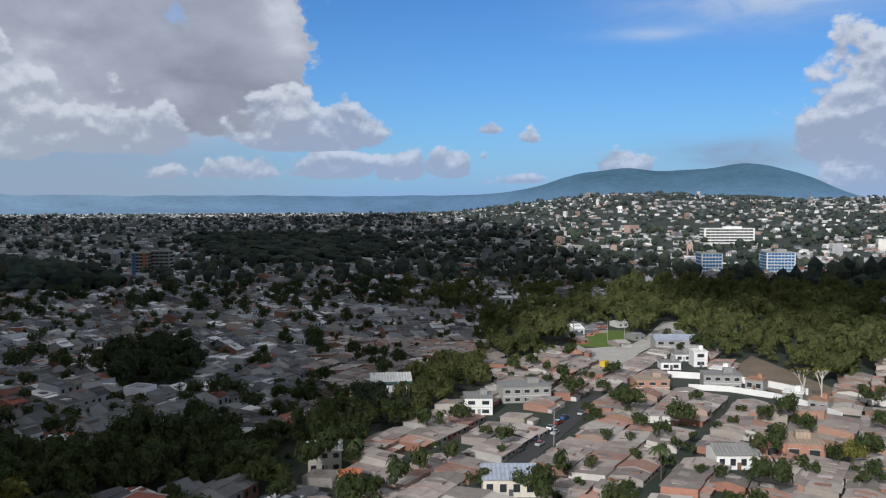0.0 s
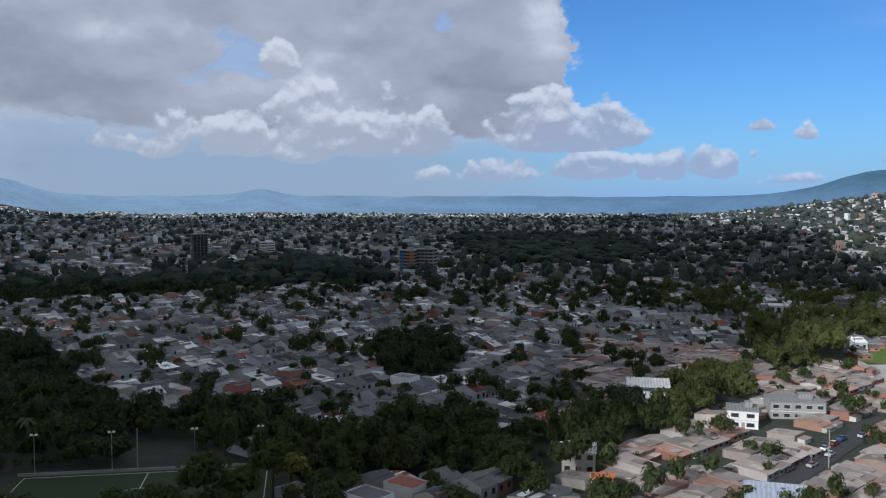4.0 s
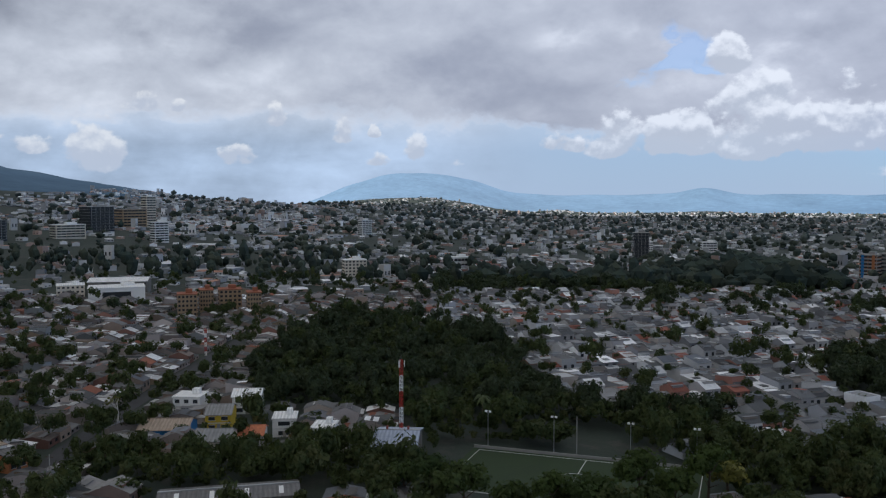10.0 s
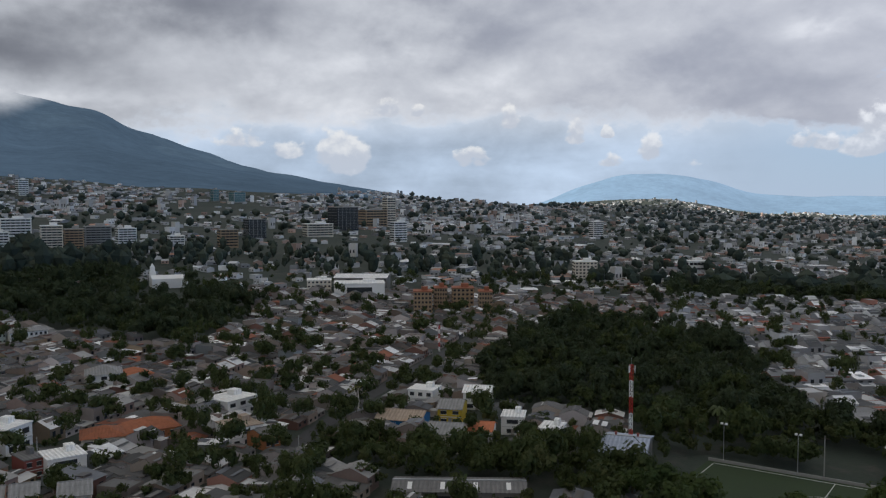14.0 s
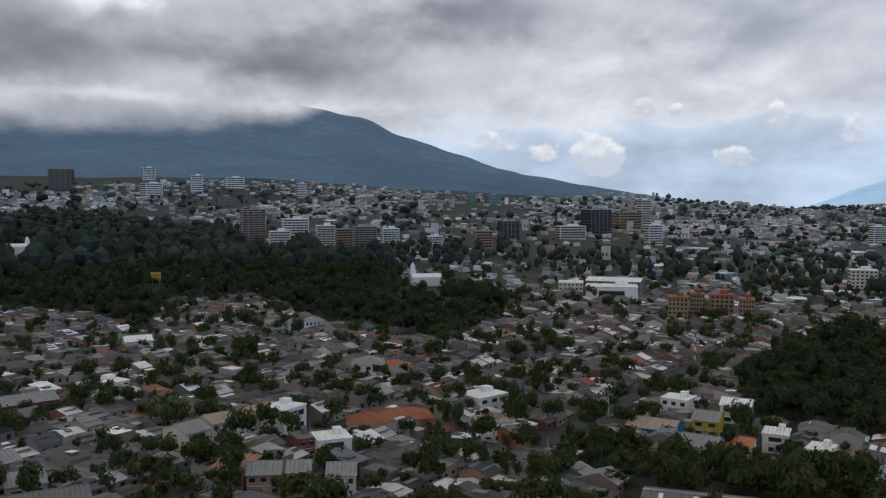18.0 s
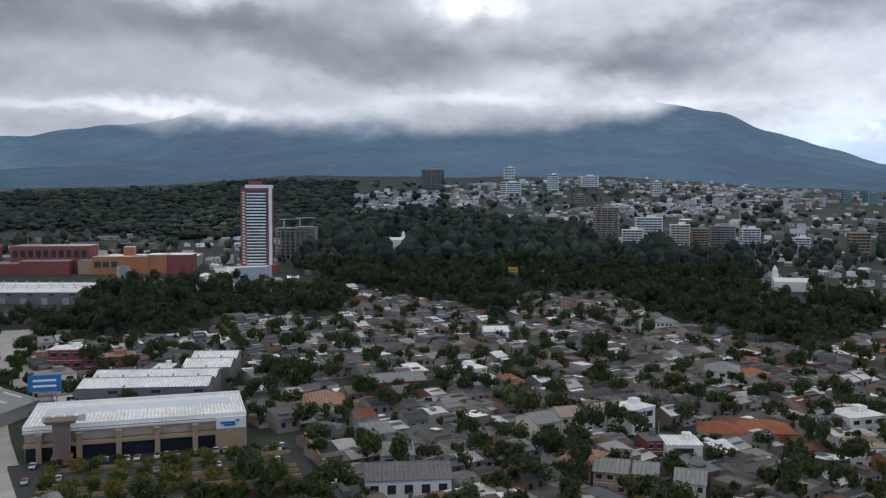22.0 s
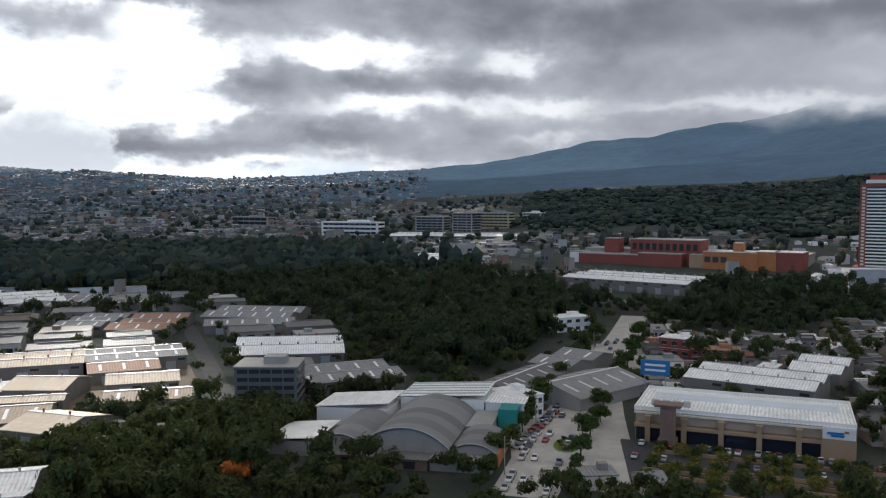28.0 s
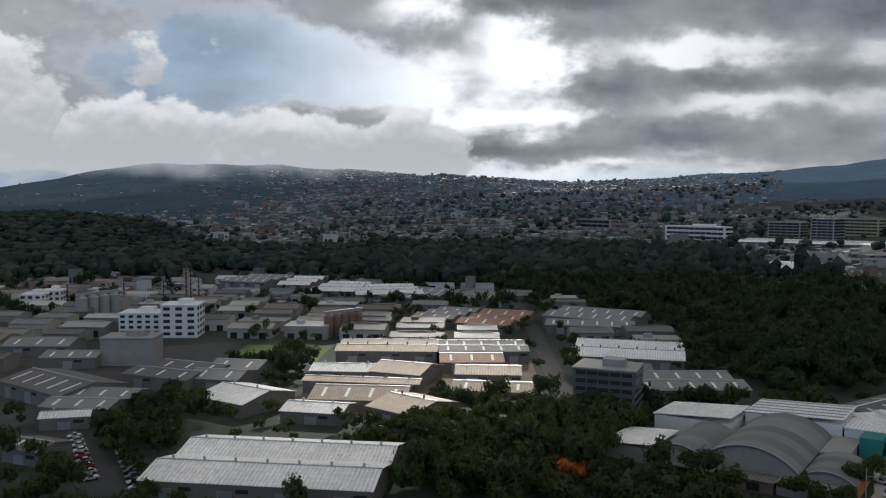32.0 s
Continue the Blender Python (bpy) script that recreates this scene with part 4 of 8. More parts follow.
# larger buildings: name, label, style, x, y, turn, width, depth, height, floors, bays
SLABS = [
    ("office_tower", "blue glass office tower with white frame", "blue_glass", 255, 824, 1, 20, 18, 20, 6, 6),
    ("office_tower", "broad blue glass office tower beside trees", "blue_glass", 321, 825, -2, 27, 20, 21, 7, 8),
    ("hospital", "long white hospital block on the hillside", "white", 403, 1222, 1, 72, 20, 21, 5, 10),
    ("apartment_tower", "apartment tower with orange and blue stripes", "orange", -284, 810, 0, 15, 14, 23, 7, 2),
    ("apartment_tower", "grey and white apartment tower beside trees", "grey", -269, 820, 1, 19, 12, 24, 7, 4),
    ("office_building", "low white office with dark window bays", "white", 51, 575, -0, 26, 12, 8, 2, 7),
    ("hotel", "cream six-storey hotel with square windows", "cream", -585, 462, 62, 19, 14, 17, 6, 6),
    ("office_tower", "dark glass office tower", "dark", -560, 867, 41, 17, 16, 33, 9, 4),
    ("apartment_tower", "white apartment tower in the far city", "white", -560, 1026, 42, 19, 12, 16, 5, 4),
    ("office_tower", "dark blue glass office block", "dark", -1086, 446, 105, 35, 22, 30, 8, 5),
    ("hotel", "tan stone hotel block with ribbed crown", "tan", -1146, 517, 93, 35, 24, 24, 6, 6),
    ("apartment_tower", "slim cream apartment tower", "cream", -1144, 542, 92, 14, 16, 42, 12, 3),
    ("apartment_tower", "narrow white apartment tower", "white", -930, 453, 91, 17, 12, 23, 8, 3),
    ("apartment_block", "cream apartment block in the city", "cream", -984, 371, 90, 33, 18, 15, 5, 6),
    ("apartment_block", "tan apartment block among trees", "tan", -884, 235, 88, 18, 16, 18, 6, 4),
    ("office_building", "small white office block", "white", -894, 185, 88, 15, 12, 10, 4, 4),
    ("apartment_tower", "white tower rising over far roofs", "white", -984, 797, 85, 17, 12, 23, 8, 3),
    ("apartment_tower", "small white tower beside a dark one", "white", -629, 996, 40, 6, 12, 15, 5, 2),
    ("apartment_tower", "brown brick tower with pale balcony bands", "brown", -875, -3, 96, 24, 20, 39, 17, 4),
    ("apartment_tower", "cream apartment tower with window columns", "cream", -845, 66, 88, 18, 18, 26, 11, 4),
    ("apartment_block", "tan apartment block beside a cream tower", "tan", -851, 85, 87, 16, 16, 22, 9, 4),
    ("apartment_tower", "grey apartment tower with dark windows", "grey", -863, 107, 88, 23, 16, 23, 10, 5),
    ("apartment_block", "white apartment block at the tower group", "white", -881, 135, 93, 17, 14, 19, 8, 4),
    ("apartment_block", "white apartment block on the slope", "white", -1009, 44, 93, 30, 18, 18, 6, 6),
    ("apartment_block", "pale apartment block behind trees", "white", -851, 22, 92, 20, 14, 20, 8, 5),
    ("office_building", "dark office block with stacked terraces", "dark", -976, 291, 94, 21, 18, 21, 7, 4),
    ("office_tower", "dark twin tower on the volcano slope", "dark", -1571, -322, 87, 37, 22, 34, 11, 4),
    ("apartment_tower", "white tower high on the slope", "white", -1797, -207, 110, 23, 16, 23, 7, 3),
    ("apartment_block", "white apartment block on the slope", "white", -1500, -169, 127, 30, 20, 22, 6, 5),
    ("apartment_block", "brown apartment block on the slope", "brown", -1385, -47, 104, 24, 16, 13, 4, 5),
    ("apartment_tower", "white stepped tower on the slope", "white", -1598, 82, 109, 16, 14, 26, 8, 3),
    ("office_tower", "green glass tower at the foot of the slope", "green", -1514, 381, 95, 11, 14, 20, 7, 2),
    ("office_building", "teal glass office block", "green", -1502, 417, 117, 27, 14, 17, 5, 4),
    ("apartment_tower", "white apartment tower on the slope", "white", -1603, -103, 100, 20, 16, 27, 7, 3),
    ("apartment_block", "white apartment terrace on the slope", "white", -1653, -39, 110, 34, 16, 19, 5, 4),
    ("office_building", "grey concrete office with deep window bands", "ribs", -144, -264, 140, 21, 16, 17, 6, 5),
    ("office_tower", "grey glass tower with blue panes", "greyglass", -705, -858, 118, 39, 24, 21, 6, 5),
    ("office_tower", "tall grey glass tower", "greyglass", -708, -796, 107, 28, 22, 27, 8, 4),
    ("hotel", "yellow hotel block with white trim", "yellow", -793, -831, 111, 43, 20, 20, 5, 6),
    ("shopping_hall", "white hall with tall dark bays", "white", -635, -938, 119, 82, 20, 17, 3, 10),
    ("office_building", "low cream office block", "cream", -906, -872, 108, 30, 14, 8, 2, 5),
    ("office_building", "glazed office block in the valley", "greyglass", -642, -1225, 109, 77, 18, 13, 2, 6),
    ("factory_block", "white rendered factory block", "white", 14, -493, 165, 22, 18, 12, 4, 5),
    ("factory_block", "tall white factory block", "white", -6, -482, 165, 19, 18, 17, 5, 3),
    ("factory_block", "windowless pale grey factory cube", "plain", 17, -409, 165, 23, 16, 12, 1, 1),
    ("factory_block", "pale factory block with white walls", "white", 84, -611, 165, 14, 16, 10, 3, 3),
    ("factory_block", "pale stepped factory block", "white", 74, -621, 169, 12, 14, 11, 3, 3),
    ("office_building", "low white office among roofs", "white", -613, 619, 76, 22, 14, 11, 2, 5)]


def hall(x, y, turn, w, d, h, kind):
    """A works hall: one or more low gables side by side, sheet roof slopes, ridge caps, vents or skylights, shutters."""
    z = min(zat(x, y), zat(x - w / 3, y), zat(x + w / 3, y)) - 0.3
    names = {"white": "white-roofed", "cream": "cream-roofed", "grey": "grey-roofed", "tan": "tan-roofed", "rust": "rusty-roofed", "ribbed": "bright ribbed-roof", "dark": "dark-roofed", "blue": "blue-grey-roofed"}
    ob = thing("warehouse", f"{names[kind]} works hall with low pitched sheet roof", "warehouse", x, y, z, turn, "works halls")
    # wall colour darkened to stand in for faces turned from the sun
    wall = mat("shaded_hall_wall", [(0.19, 0.18, 0.165)], 0.85, None, 0.5, 0.4)
    bays = max(1, round(d / 19))
    bd = d / bays
    rng = random.Random(int(x * 7 + y))
    for k in range(bays):
        v0 = -d / 2 + (k + 0.5) * bd
        hk = h + rng.uniform(-0.4, 0.4) * (bays > 1)
        rise = max(0.7, bd * 0.10)
        b = Buf()
        b.prism([(-bd / 2, 0), (bd / 2, 0), (bd / 2, hk), (0, hk + rise), (-bd / 2, hk)], -w / 2, w / 2, at=(0, v0, 0), a=-math.pi / 2)
        b.make("wall", wall, ob)
        for side in (-1, 1):
            r = Buf()
            r.prism([(0, hk + rise + 0.02), (side * (bd / 2 + 0.25), hk - 0.04), (side * (bd / 2 + 0.25), hk + 0.14), (0, hk + rise + 0.22)][::side], -w / 2 - 0.5, w / 2 + 0.5, at=(0, v0, 0), a=-math.pi / 2)
            r.make("roof_slope", MATS["sheet_" + kind], ob)
        cap = Buf()
        cap.box(0, v0, hk + rise + 0.16, w + 0.8, 0.7, 0.2)
        cap.make("ridge_cap", M_METAL, ob)
        n = max(2, int(w // 8))
        data = None
        for j in range(n):
            u = -w / 2 + (j + 0.5) * w / n
            vents = kind in ("ribbed", "white", "cream", "blue")
            if data is None:
                q = Buf()
                if vents:
                    q.tube((0, 0, 0), (0, 0, 0.8), 0.32, 0.32, 8)
                    q.tube((0, 0, 0.8), (0, 0, 1.1), 0.52, 0.1, 8)
                    o = q.make("roof_vent", M_RUST if kind != "white" else M_METAL, ob)
                else:
                    lean = rise / (bd / 2)
                    q.poly([(-0.55, -bd * 0.15, -bd * 0.15 * lean), (0.55, -bd * 0.15, -bd * 0.15 * lean), (0.55, bd * 0.15, bd * 0.15 * lean), (-0.55, bd * 0.15, bd * 0.15 * lean),
                            (-0.55, -bd * 0.15, 0.1 - bd * 0.15 * lean), (0.55, -bd * 0.15, 0.1 - bd * 0.15 * lean), (0.55, bd * 0.15, 0.1 + bd * 0.15 * lean), (-0.55, bd * 0.15, 0.1 + bd * 0.15 * lean)],
                           [(3, 2, 1, 0), (4, 5, 6, 7), (0, 1, 5, 4), (1, 2, 6, 5), (2, 3, 7, 6), (3, 0, 4, 7)])
                    o = q.make("skylight", M_WHITE, ob)
                data = o.data
            else:
                o = new("roof_vent" if vents else "skylight", data)
                o.parent = ob
            o.location = (u, v0, hk + rise + 0.3) if vents else (u, v0 - bd / 4, hk + rise * 0.5 + 0.14)
    front = -1 if (-math.sin(radians(turn)) * x + math.cos(radians(turn)) * y) > 0 else 1
    n = max(1, int(w // 13))
    for k in range(n):
        u = -w / 2 + (k + 0.5) * w / n
        q = Buf()
        q.box(u, front * (d / 2 + 0.03), 0.2, 4.0, 0.12, min(4.2, h - 1.5))
        q.make("shutter", M_METAL, ob)
        q = Buf()
        q.box(u + 4.4, front * (d / 2 + 0.02), h - 1.9, 3.2, 0.12, 1.0)
        q.make("window", M_GLASS, ob)
    TAKEN.append((x, y, radians(turn), w / 2, d / 2))
    return ob


STYLE = {"blue_glass": (M_WHITE, M_BLUEGLASS), "white": (M_WHITE, M_GLASS), "orange": (M_GREYWALL, M_GLASS), "grey": (M_GREYWALL, M_GLASS), "cream": (M_CREAM, M_GLASS), "dark": (M_DARKGLASS, M_GLASS),
         "tan": (M_TAN, M_GLASS), "brown": (M_BROWN, M_GLASS), "green": (M_GREYWALL, M_GREENGLASS), "ribs": (M_SLATE, M_GLASS), "greyglass": (M_GREYWALL, M_DARKGLASS), "yellow": (M_PALEYELLOW, M_GLASS), "plain": (M_CONCRETE, M_GLASS)}


def slab(name, label, style, x, y, turn, w, d, h, floors, bays):
    z = zat(x, y) - 1.0
    ob = thing(name, label, "building", x, y, z, turn)
    wall, pane = STYLE[style]
    h += 1.0
    TAKEN.append((x, y, radians(turn), w / 2, d / 2))
    b = Buf()
    b.box(0, 0, 0, w, d, h)
    b.make("wall", wall, ob)
    r = Buf()
    r.box(0, 0, h, w + 0.8, d + 0.8, 0.5)
    r.box(w * 0.1, 0, h + 0.5, w * 0.35, d * 0.4, 2.4)
    r.make("roof", M_CONCRETE if style not in ("white", "cream") else M_WHITE, ob)
    # the long face and the two ends that look towards the eye
    c, s = math.cos(radians(turn)), math.sin(radians(turn))
    side = -1 if (-s * x + c * y) > 0 else 1
    end = -1 if (c * x + s * y) > 0 else 1
    storey = (h - 1.5) / floors
    if style == "plain":
        return ob
    mesh = {}
    for face, width in (("long", w), ("end", d)):
        nb = bays if face == "long" else max(2, round(bays * d / w))
        full = style in ("blue_glass", "dark", "green", "greyglass", "ribs") or floors * nb > 40 or math.hypot(x, y) > 800
        ww = width / nb * (0.82 if style not in ("white", "cream", "tan", "yellow") else 0.55)
        hh = storey * (0.7 if style in ("blue_glass", "green", "dark", "greyglass") else 0.5)
        for k in range(floors):
            zz = 1.6 + storey * k + (storey - hh) / 2
            cells = [(0.0, width * 0.93)] if full else [(-width / 2 + (j + 0.5) * width / nb, ww) for j in range(nb)]
            for u, cw in cells:
                key = (face, round(cw, 2))
                if key not in mesh:
                    q = Buf()
                    if face == "long":
                        q.box(0, side * 0.02, 0, cw, 0.3, hh)
                        if full:
                            for j in range(nb + 1):
                                q.box(-cw / 2 + j * cw / nb, side * 0.15, 0, 0.35, 0.3, hh, mi=1)
                        q.box(0, side * 0.2, -0.2, cw + 0.2, 0.5, 0.2, mi=1)
                    else:
                        q.box(end * 0.02, 0, 0, 0.3, cw, hh)
                        q.box(end * 0.2, 0, -0.2, 0.5, cw + 0.2, 0.2, mi=1)
                    o = q.make("window_band" if full else "window", [pane, M_CREAM if style == "brown" else M_ORANGE if style == "orange" else wall if style != "dark" else M_GREYWALL], ob)
                    mesh[key] = o.data
                else:
                    o = new("window_band" if full else "window", mesh[key])
                    o.parent = ob
                o.location = (u, side * d / 2, zz) if face == "long" else (end * w / 2, u, zz)
    if style in ("orange",):
        for u in (-0.3, 0.3):
            q = Buf()
            q.box(u * w, side * (d / 2 + 0.2), 1, w * 0.16, 0.5, h - 1)
            q.make("colour_stripe", M_ORANGE if u > 0 else M_BLUE, ob)
    return ob


for row in SHEDS:
    hall(*row)
for row in SLABS:
    slab(*row)


# ---- trees ----
def leafy(seed, rx, rz, lumps, leaves, leaf):
    """A crown of many small leaf clumps round several uneven lumps, as arrays; its foot is at the origin."""
    rng = np.random.default_rng(seed)
    vs, ts, n = [], [], 0
    iv, it = icosphere(1)
    cs = []
    for k in range(lumps):
        a, rr = rng.uniform(0, 6.283), rx * 0.62 * math.sqrt(rng.uniform(0.05, 1))
        zc = rz * rng.uniform(0.35, 0.75) * (1.15 - 0.35 * rr / rx)
        rad = rx * rng.uniform(0.34, 0.52)
        cs.append((rr * math.cos(a), rr * math.sin(a), zc, rad))
        core = iv * rad * 0.72 * (1 + 0.14 * rng.standard_normal((len(iv), 1))) * (1, 1, 0.8) + cs[-1][:3]
        vs.append(core)
        ts.append(it + n)
        n += len(iv)
    cs = np.array(cs)
    pick = rng.integers(0, lumps, leaves)
    d = rng.standard_normal((leaves, 3))
    d /= np.linalg.norm(d, axis=1, keepdims=True)
    d[:, 2] = np.where(d[:, 2] < -0.45, -d[:, 2], d[:, 2])
    p = cs[pick, :3] + d * (1, 1, 0.8) * cs[pick, 3:4] * rng.uniform(0.66, 1.2, (leaves, 1))
    u = np.cross(d, rng.standard_normal((leaves, 3)))
    u /= np.linalg.norm(u, axis=1, keepdims=True) + 1e-9
    w = np.cross(d, u) + d * rng.uniform(-0.7, 0.7, (leaves, 1))
    s = leaf * rng.uniform(0.6, 1.5, (leaves, 1))
    quad = np.stack([p - u * s - w * s * 0.5, p + u * s * 0.8 - w * s * 0.8, p + u * s * 0.7 + w * s, p - u * s * 0.5 + w * s * 0.9], 1).reshape(-1, 3)
    k = n + 4 * np.arange(leaves)[:, None]
    ts.append(np.concatenate([k + [0, 1, 2], k + [0, 2, 3]]))
    return np.concatenate(vs + [quad]), np.concatenate(ts)


def trunk(buf, hgt, r, seed, limbs=5, reach=2.5):
    rng = random.Random(seed)
    lean = (rng.uniform(-0.4, 0.4), rng.uniform(-0.4, 0.4))
    buf.tube((0, 0, -0.5), (lean[0] * 0.5, lean[1] * 0.5, hgt * 0.5), r, r * 0.75, 8)
    buf.tube((lean[0] * 0.5, lean[1] * 0.5, hgt * 0.5), (lean[0], lean[1], hgt), r * 0.75, r * 0.45, 8)
    for k in range(limbs):
        a = 6.283 * k / limbs + rng.uniform(-0.4, 0.4)
        z0 = hgt * rng.uniform(0.5, 0.95)
        buf.tube((lean[0] * z0 / hgt, lean[1] * z0 / hgt, z0), (reach * math.cos(a), reach * math.sin(a), z0 + rng.uniform(1.0, 2.6)), r * 0.4, r * 0.12, 6)


TREE_KINDS = []
for seed, rx, rz, hgt, leaf_mat, label in ((1, 4.2, 5.6, 3.4, M_LEAF, "dense dark green broadleaf tree"), (2, 5.2, 6.2, 4.2, M_LEAF, "wide spreading green tree"), (3, 3.4, 5.0, 3.0, M_LEAF, "small round green street tree"),
                                           (4, 4.6, 8.0, 5.5, M_LEAF, "tall full green tree"), (5, 3.8, 4.6, 3.0, M_OLIVE, "olive yellow leafed tree"), (6, 5.0, 4.4, 3.8, M_FLAME, "flame tree with orange blossom")):
    v, t = leafy(seed, rx, rz, 12, 580, 0.36)
    v[:, 2] += hgt * 0.62
    crown = bulk("crown", v, t, [leaf_mat])
    tr = Buf()
    trunk(tr, hgt * 1.25, 0.28, seed, 5, rx * 0.5)
    tree = thing("tree", label, "tree", 0, 0, 0, group="city trees")
    crown.parent = tree
    tr.make("trunk", M_BARK, tree)
    TREE_KINDS.append(tree)


def palm(x, y, hgt, seed):
    rng = random.Random(seed)
    ob = thing("palm_tree", "tall palm with drooping feathery fronds", "palm", x, y, zat(x, y), rng.uniform(0, 360), "palms")
    b = Buf()
    for k in range(5):
        b.tube((0.12 * k * k / 5, 0, hgt * k / 5 - (0.4 if k == 0 else 0)), (0.12 * (k + 1) ** 2 / 5, 0, hgt * (k + 1) / 5), 0.24 - 0.02 * k, 0.22 - 0.02 * k, 8)
    b.make("trunk", M_BARK, ob)
    for k in range(15):
        a = 6.283 * k / 15 + rng.uniform(-0.15, 0.15)
        rise = rng.uniform(-0.2, 1.3)
        f = Buf()
        ln = rng.uniform(2.8, 3.6)
        for j in range(7):
            s0, s1 = j / 7, (j + 1) / 7
            p = [Vector((0.6 + ln * s * math.cos(a), ln * s * math.sin(a), hgt + rise * math.sin(s * 2.2) - 2.0 * s * s)) for s in (s0, s1)]
            side = Vector((-math.sin(a), math.cos(a), 0)) * (0.55 * math.sin(3.0 * (0.12 + 0.85 * s0)))
            for sg in (-1, 1):
                f.poly([p[0], p[1], p[1] + side * sg + Vector((0, 0, -0.25)), p[0] + side * sg * 0.8 + Vector((0, 0, -0.3))], [(0, 1, 2, 3)])
        f.make("frond", M_PALM, ob)
    return ob


def conifer(x, y, hgt):
    ob = thing("pine_tree", "dark tall narrow conifer with tiered branches", "tree", x, y, zat(x, y), 0, "conifers")
    b = Buf()
    b.tube((0, 0, -0.4), (0, 0, hgt * 0.97), 0.3, 0.06, 8)
    b.make("trunk", M_BARK, ob)
    f = Buf()
    rng = random.Random(int(x))
    for k in range(13):
        z = hgt * (0.15 + 0.83 * k / 13)
        rad = hgt * 0.19 * (1 - k / 14.0) + 0.3
        for j in range(11):
            a = 6.283 * j / 11 + rng.uniform(-0.2, 0.2)
            e = Vector((math.cos(a), math.sin(a), 0))
            s = Vector((-math.sin(a), math.cos(a), 0)) * rad * 0.28
            r = rad * rng.uniform(0.8, 1.15)
            f.poly([(0, 0, z + 0.5), tuple(e * r * 0.6 + s + Vector((0, 0, z + 0.1))), tuple(e * r + Vector((0, 0, z - 0.25))), tuple(e * r * 0.6 - s + Vector((0, 0, z + 0.1)))], [(0, 1, 2, 3)])
    f.make("crown", M_LEAF, ob)
    return ob


# ---- houses ----
def house(kind, seed):
    """One terrace house: walls with gable ends, sheet roof, windows, door, and on some an upper floor, an awning or a water tank. Its front looks to -y."""
    rng = random.Random(seed)
    w, d = rng.uniform(6.5, 7.3), rng.uniform(9.2, 10.4)
    floors = 2 if kind in ("two", "block") else 1
    h = 2.35 * floors + rng.uniform(-0.2, 0.25)
    words = {"gable": "low terrace house with grey sheet gable roof", "shed": "low terrace house with single-pitch grey roof", "two": "two-storey terrace house with sheet roof and balcony", "block": "two-storey plastered house with flat parapet roof", "tile": "house with red clay tile roof", "yard": "low house with patched roof and walled front yard"}
    ob = thing("house", words[kind] + "", "house", 0, 0, 0, group="row houses")
    b = Buf()
    roof_mat = M_TILE if kind == "tile" else M_ROOF
    r = Buf()
    if kind in ("gable", "two", "tile"):
        rise = 0.9
        b.prism([(-d / 2, 0), (d / 2, 0), (d / 2, h), (0, h + rise), (-d / 2, h)], -w / 2, w / 2, a=-math.pi / 2)
        for s in (-1, 1):
            r.prism([(0, h + rise + 0.02), (s * (d / 2 + 0.55), h - 0.13), (s * (d / 2 + 0.55), h + 0.02), (0, h + rise + 0.18)][::s], -w / 2 - 0.3, w / 2 + 0.3, a=-math.pi / 2)
        for j in range(4):
            r.box(-w / 2 + (j + 0.5) * w / 4, 0, h + rise + 0.12, w / 4 - 0.08, 0.5, 0.1)
    elif kind in ("shed", "yard"):
        rise = 0.9
        b.prism([(-d / 2, 0), (d / 2, 0), (d / 2, h + rise), (-d / 2, h)], -w / 2, w / 2, a=-math.pi / 2)
        r.prism([(-d / 2 - 0.6, h - 0.05), (d / 2 + 0.25, h + rise + 0.02), (d / 2 + 0.25, h + rise + 0.17), (-d / 2 - 0.6, h + 0.10)], -w / 2 - 0.3, w / 2 + 0.3, a=-math.pi / 2)
        if kind == "yard":
            r.box(rng.uniform(-1, 1), 0.5, h + 0.75, 2.4, 3.0, 0.12)
    else:
        b.box(0, 0, 0, w, d, h)
        for x0, y0, ww, dd in ((0, -d / 2 + 0.1, w, 0.2), (0, d / 2 - 0.1, w, 0.2), (-w / 2 + 0.1, 0, 0.2, d - 0.4), (w / 2 - 0.1, 0, 0.2, d - 0.4)):
            b.box(x0, y0, h, ww, dd, 0.55)
        r.box(0, 0, h + 0.005, w - 0.41, d - 0.41, 0.12)
        r.box(w * 0.2, d * 0.2, h + 0.12, 2.2, 2.4, 2.0)
    b.make("wall", M_WALL, ob)
    r.make("roof", roof_mat, ob)
    if kind != "block":
        # a lower wing behind with a roof of its own
        q = Buf()
        u, ww = rng.uniform(-0.6, 0.6), w * rng.uniform(0.55, 0.9)
        lh = h * rng.uniform(0.70, 0.9)
        q.prism([(d / 2 - 0.4, lh + 0.35), (d / 2 + 2.6, lh - 0.25), (d / 2 + 2.6, lh - 0.12), (d / 2 - 0.4, lh + 0.48)], u - ww / 2, u + ww / 2, a=-math.pi / 2)
        q.box(u, d / 2 + 1.1, 0, ww * 0.96, 2.2, lh - 0.3)
        q.make("rear_wing", M_ROOF, ob)
        q = Buf()
        q.poly([(w * 0.18, -d * 0.36, h + 0.32), (w * 0.36, -d * 0.36, h + 0.32), (w * 0.36, -d * 0.12, h + 1.02), (w * 0.18, -d * 0.12, h + 1.02), (w * 0.18, -d * 0.36, h + 0.52), (w * 0.36, -d * 0.36, h + 0.52), (w * 0.36, -d * 0.12, h + 1.2), (w * 0.18, -d * 0.12, h + 1.2)],
               [(3, 2, 1, 0), (4, 5, 6, 7), (0, 1, 5, 4), (1, 2, 6, 5), (2, 3, 7, 6), (3, 0, 4, 7)])
        if kind in ("gable", "two"):
            q.make("skylight_sheet", M_FRAME, ob)
    win = None
    spots = []
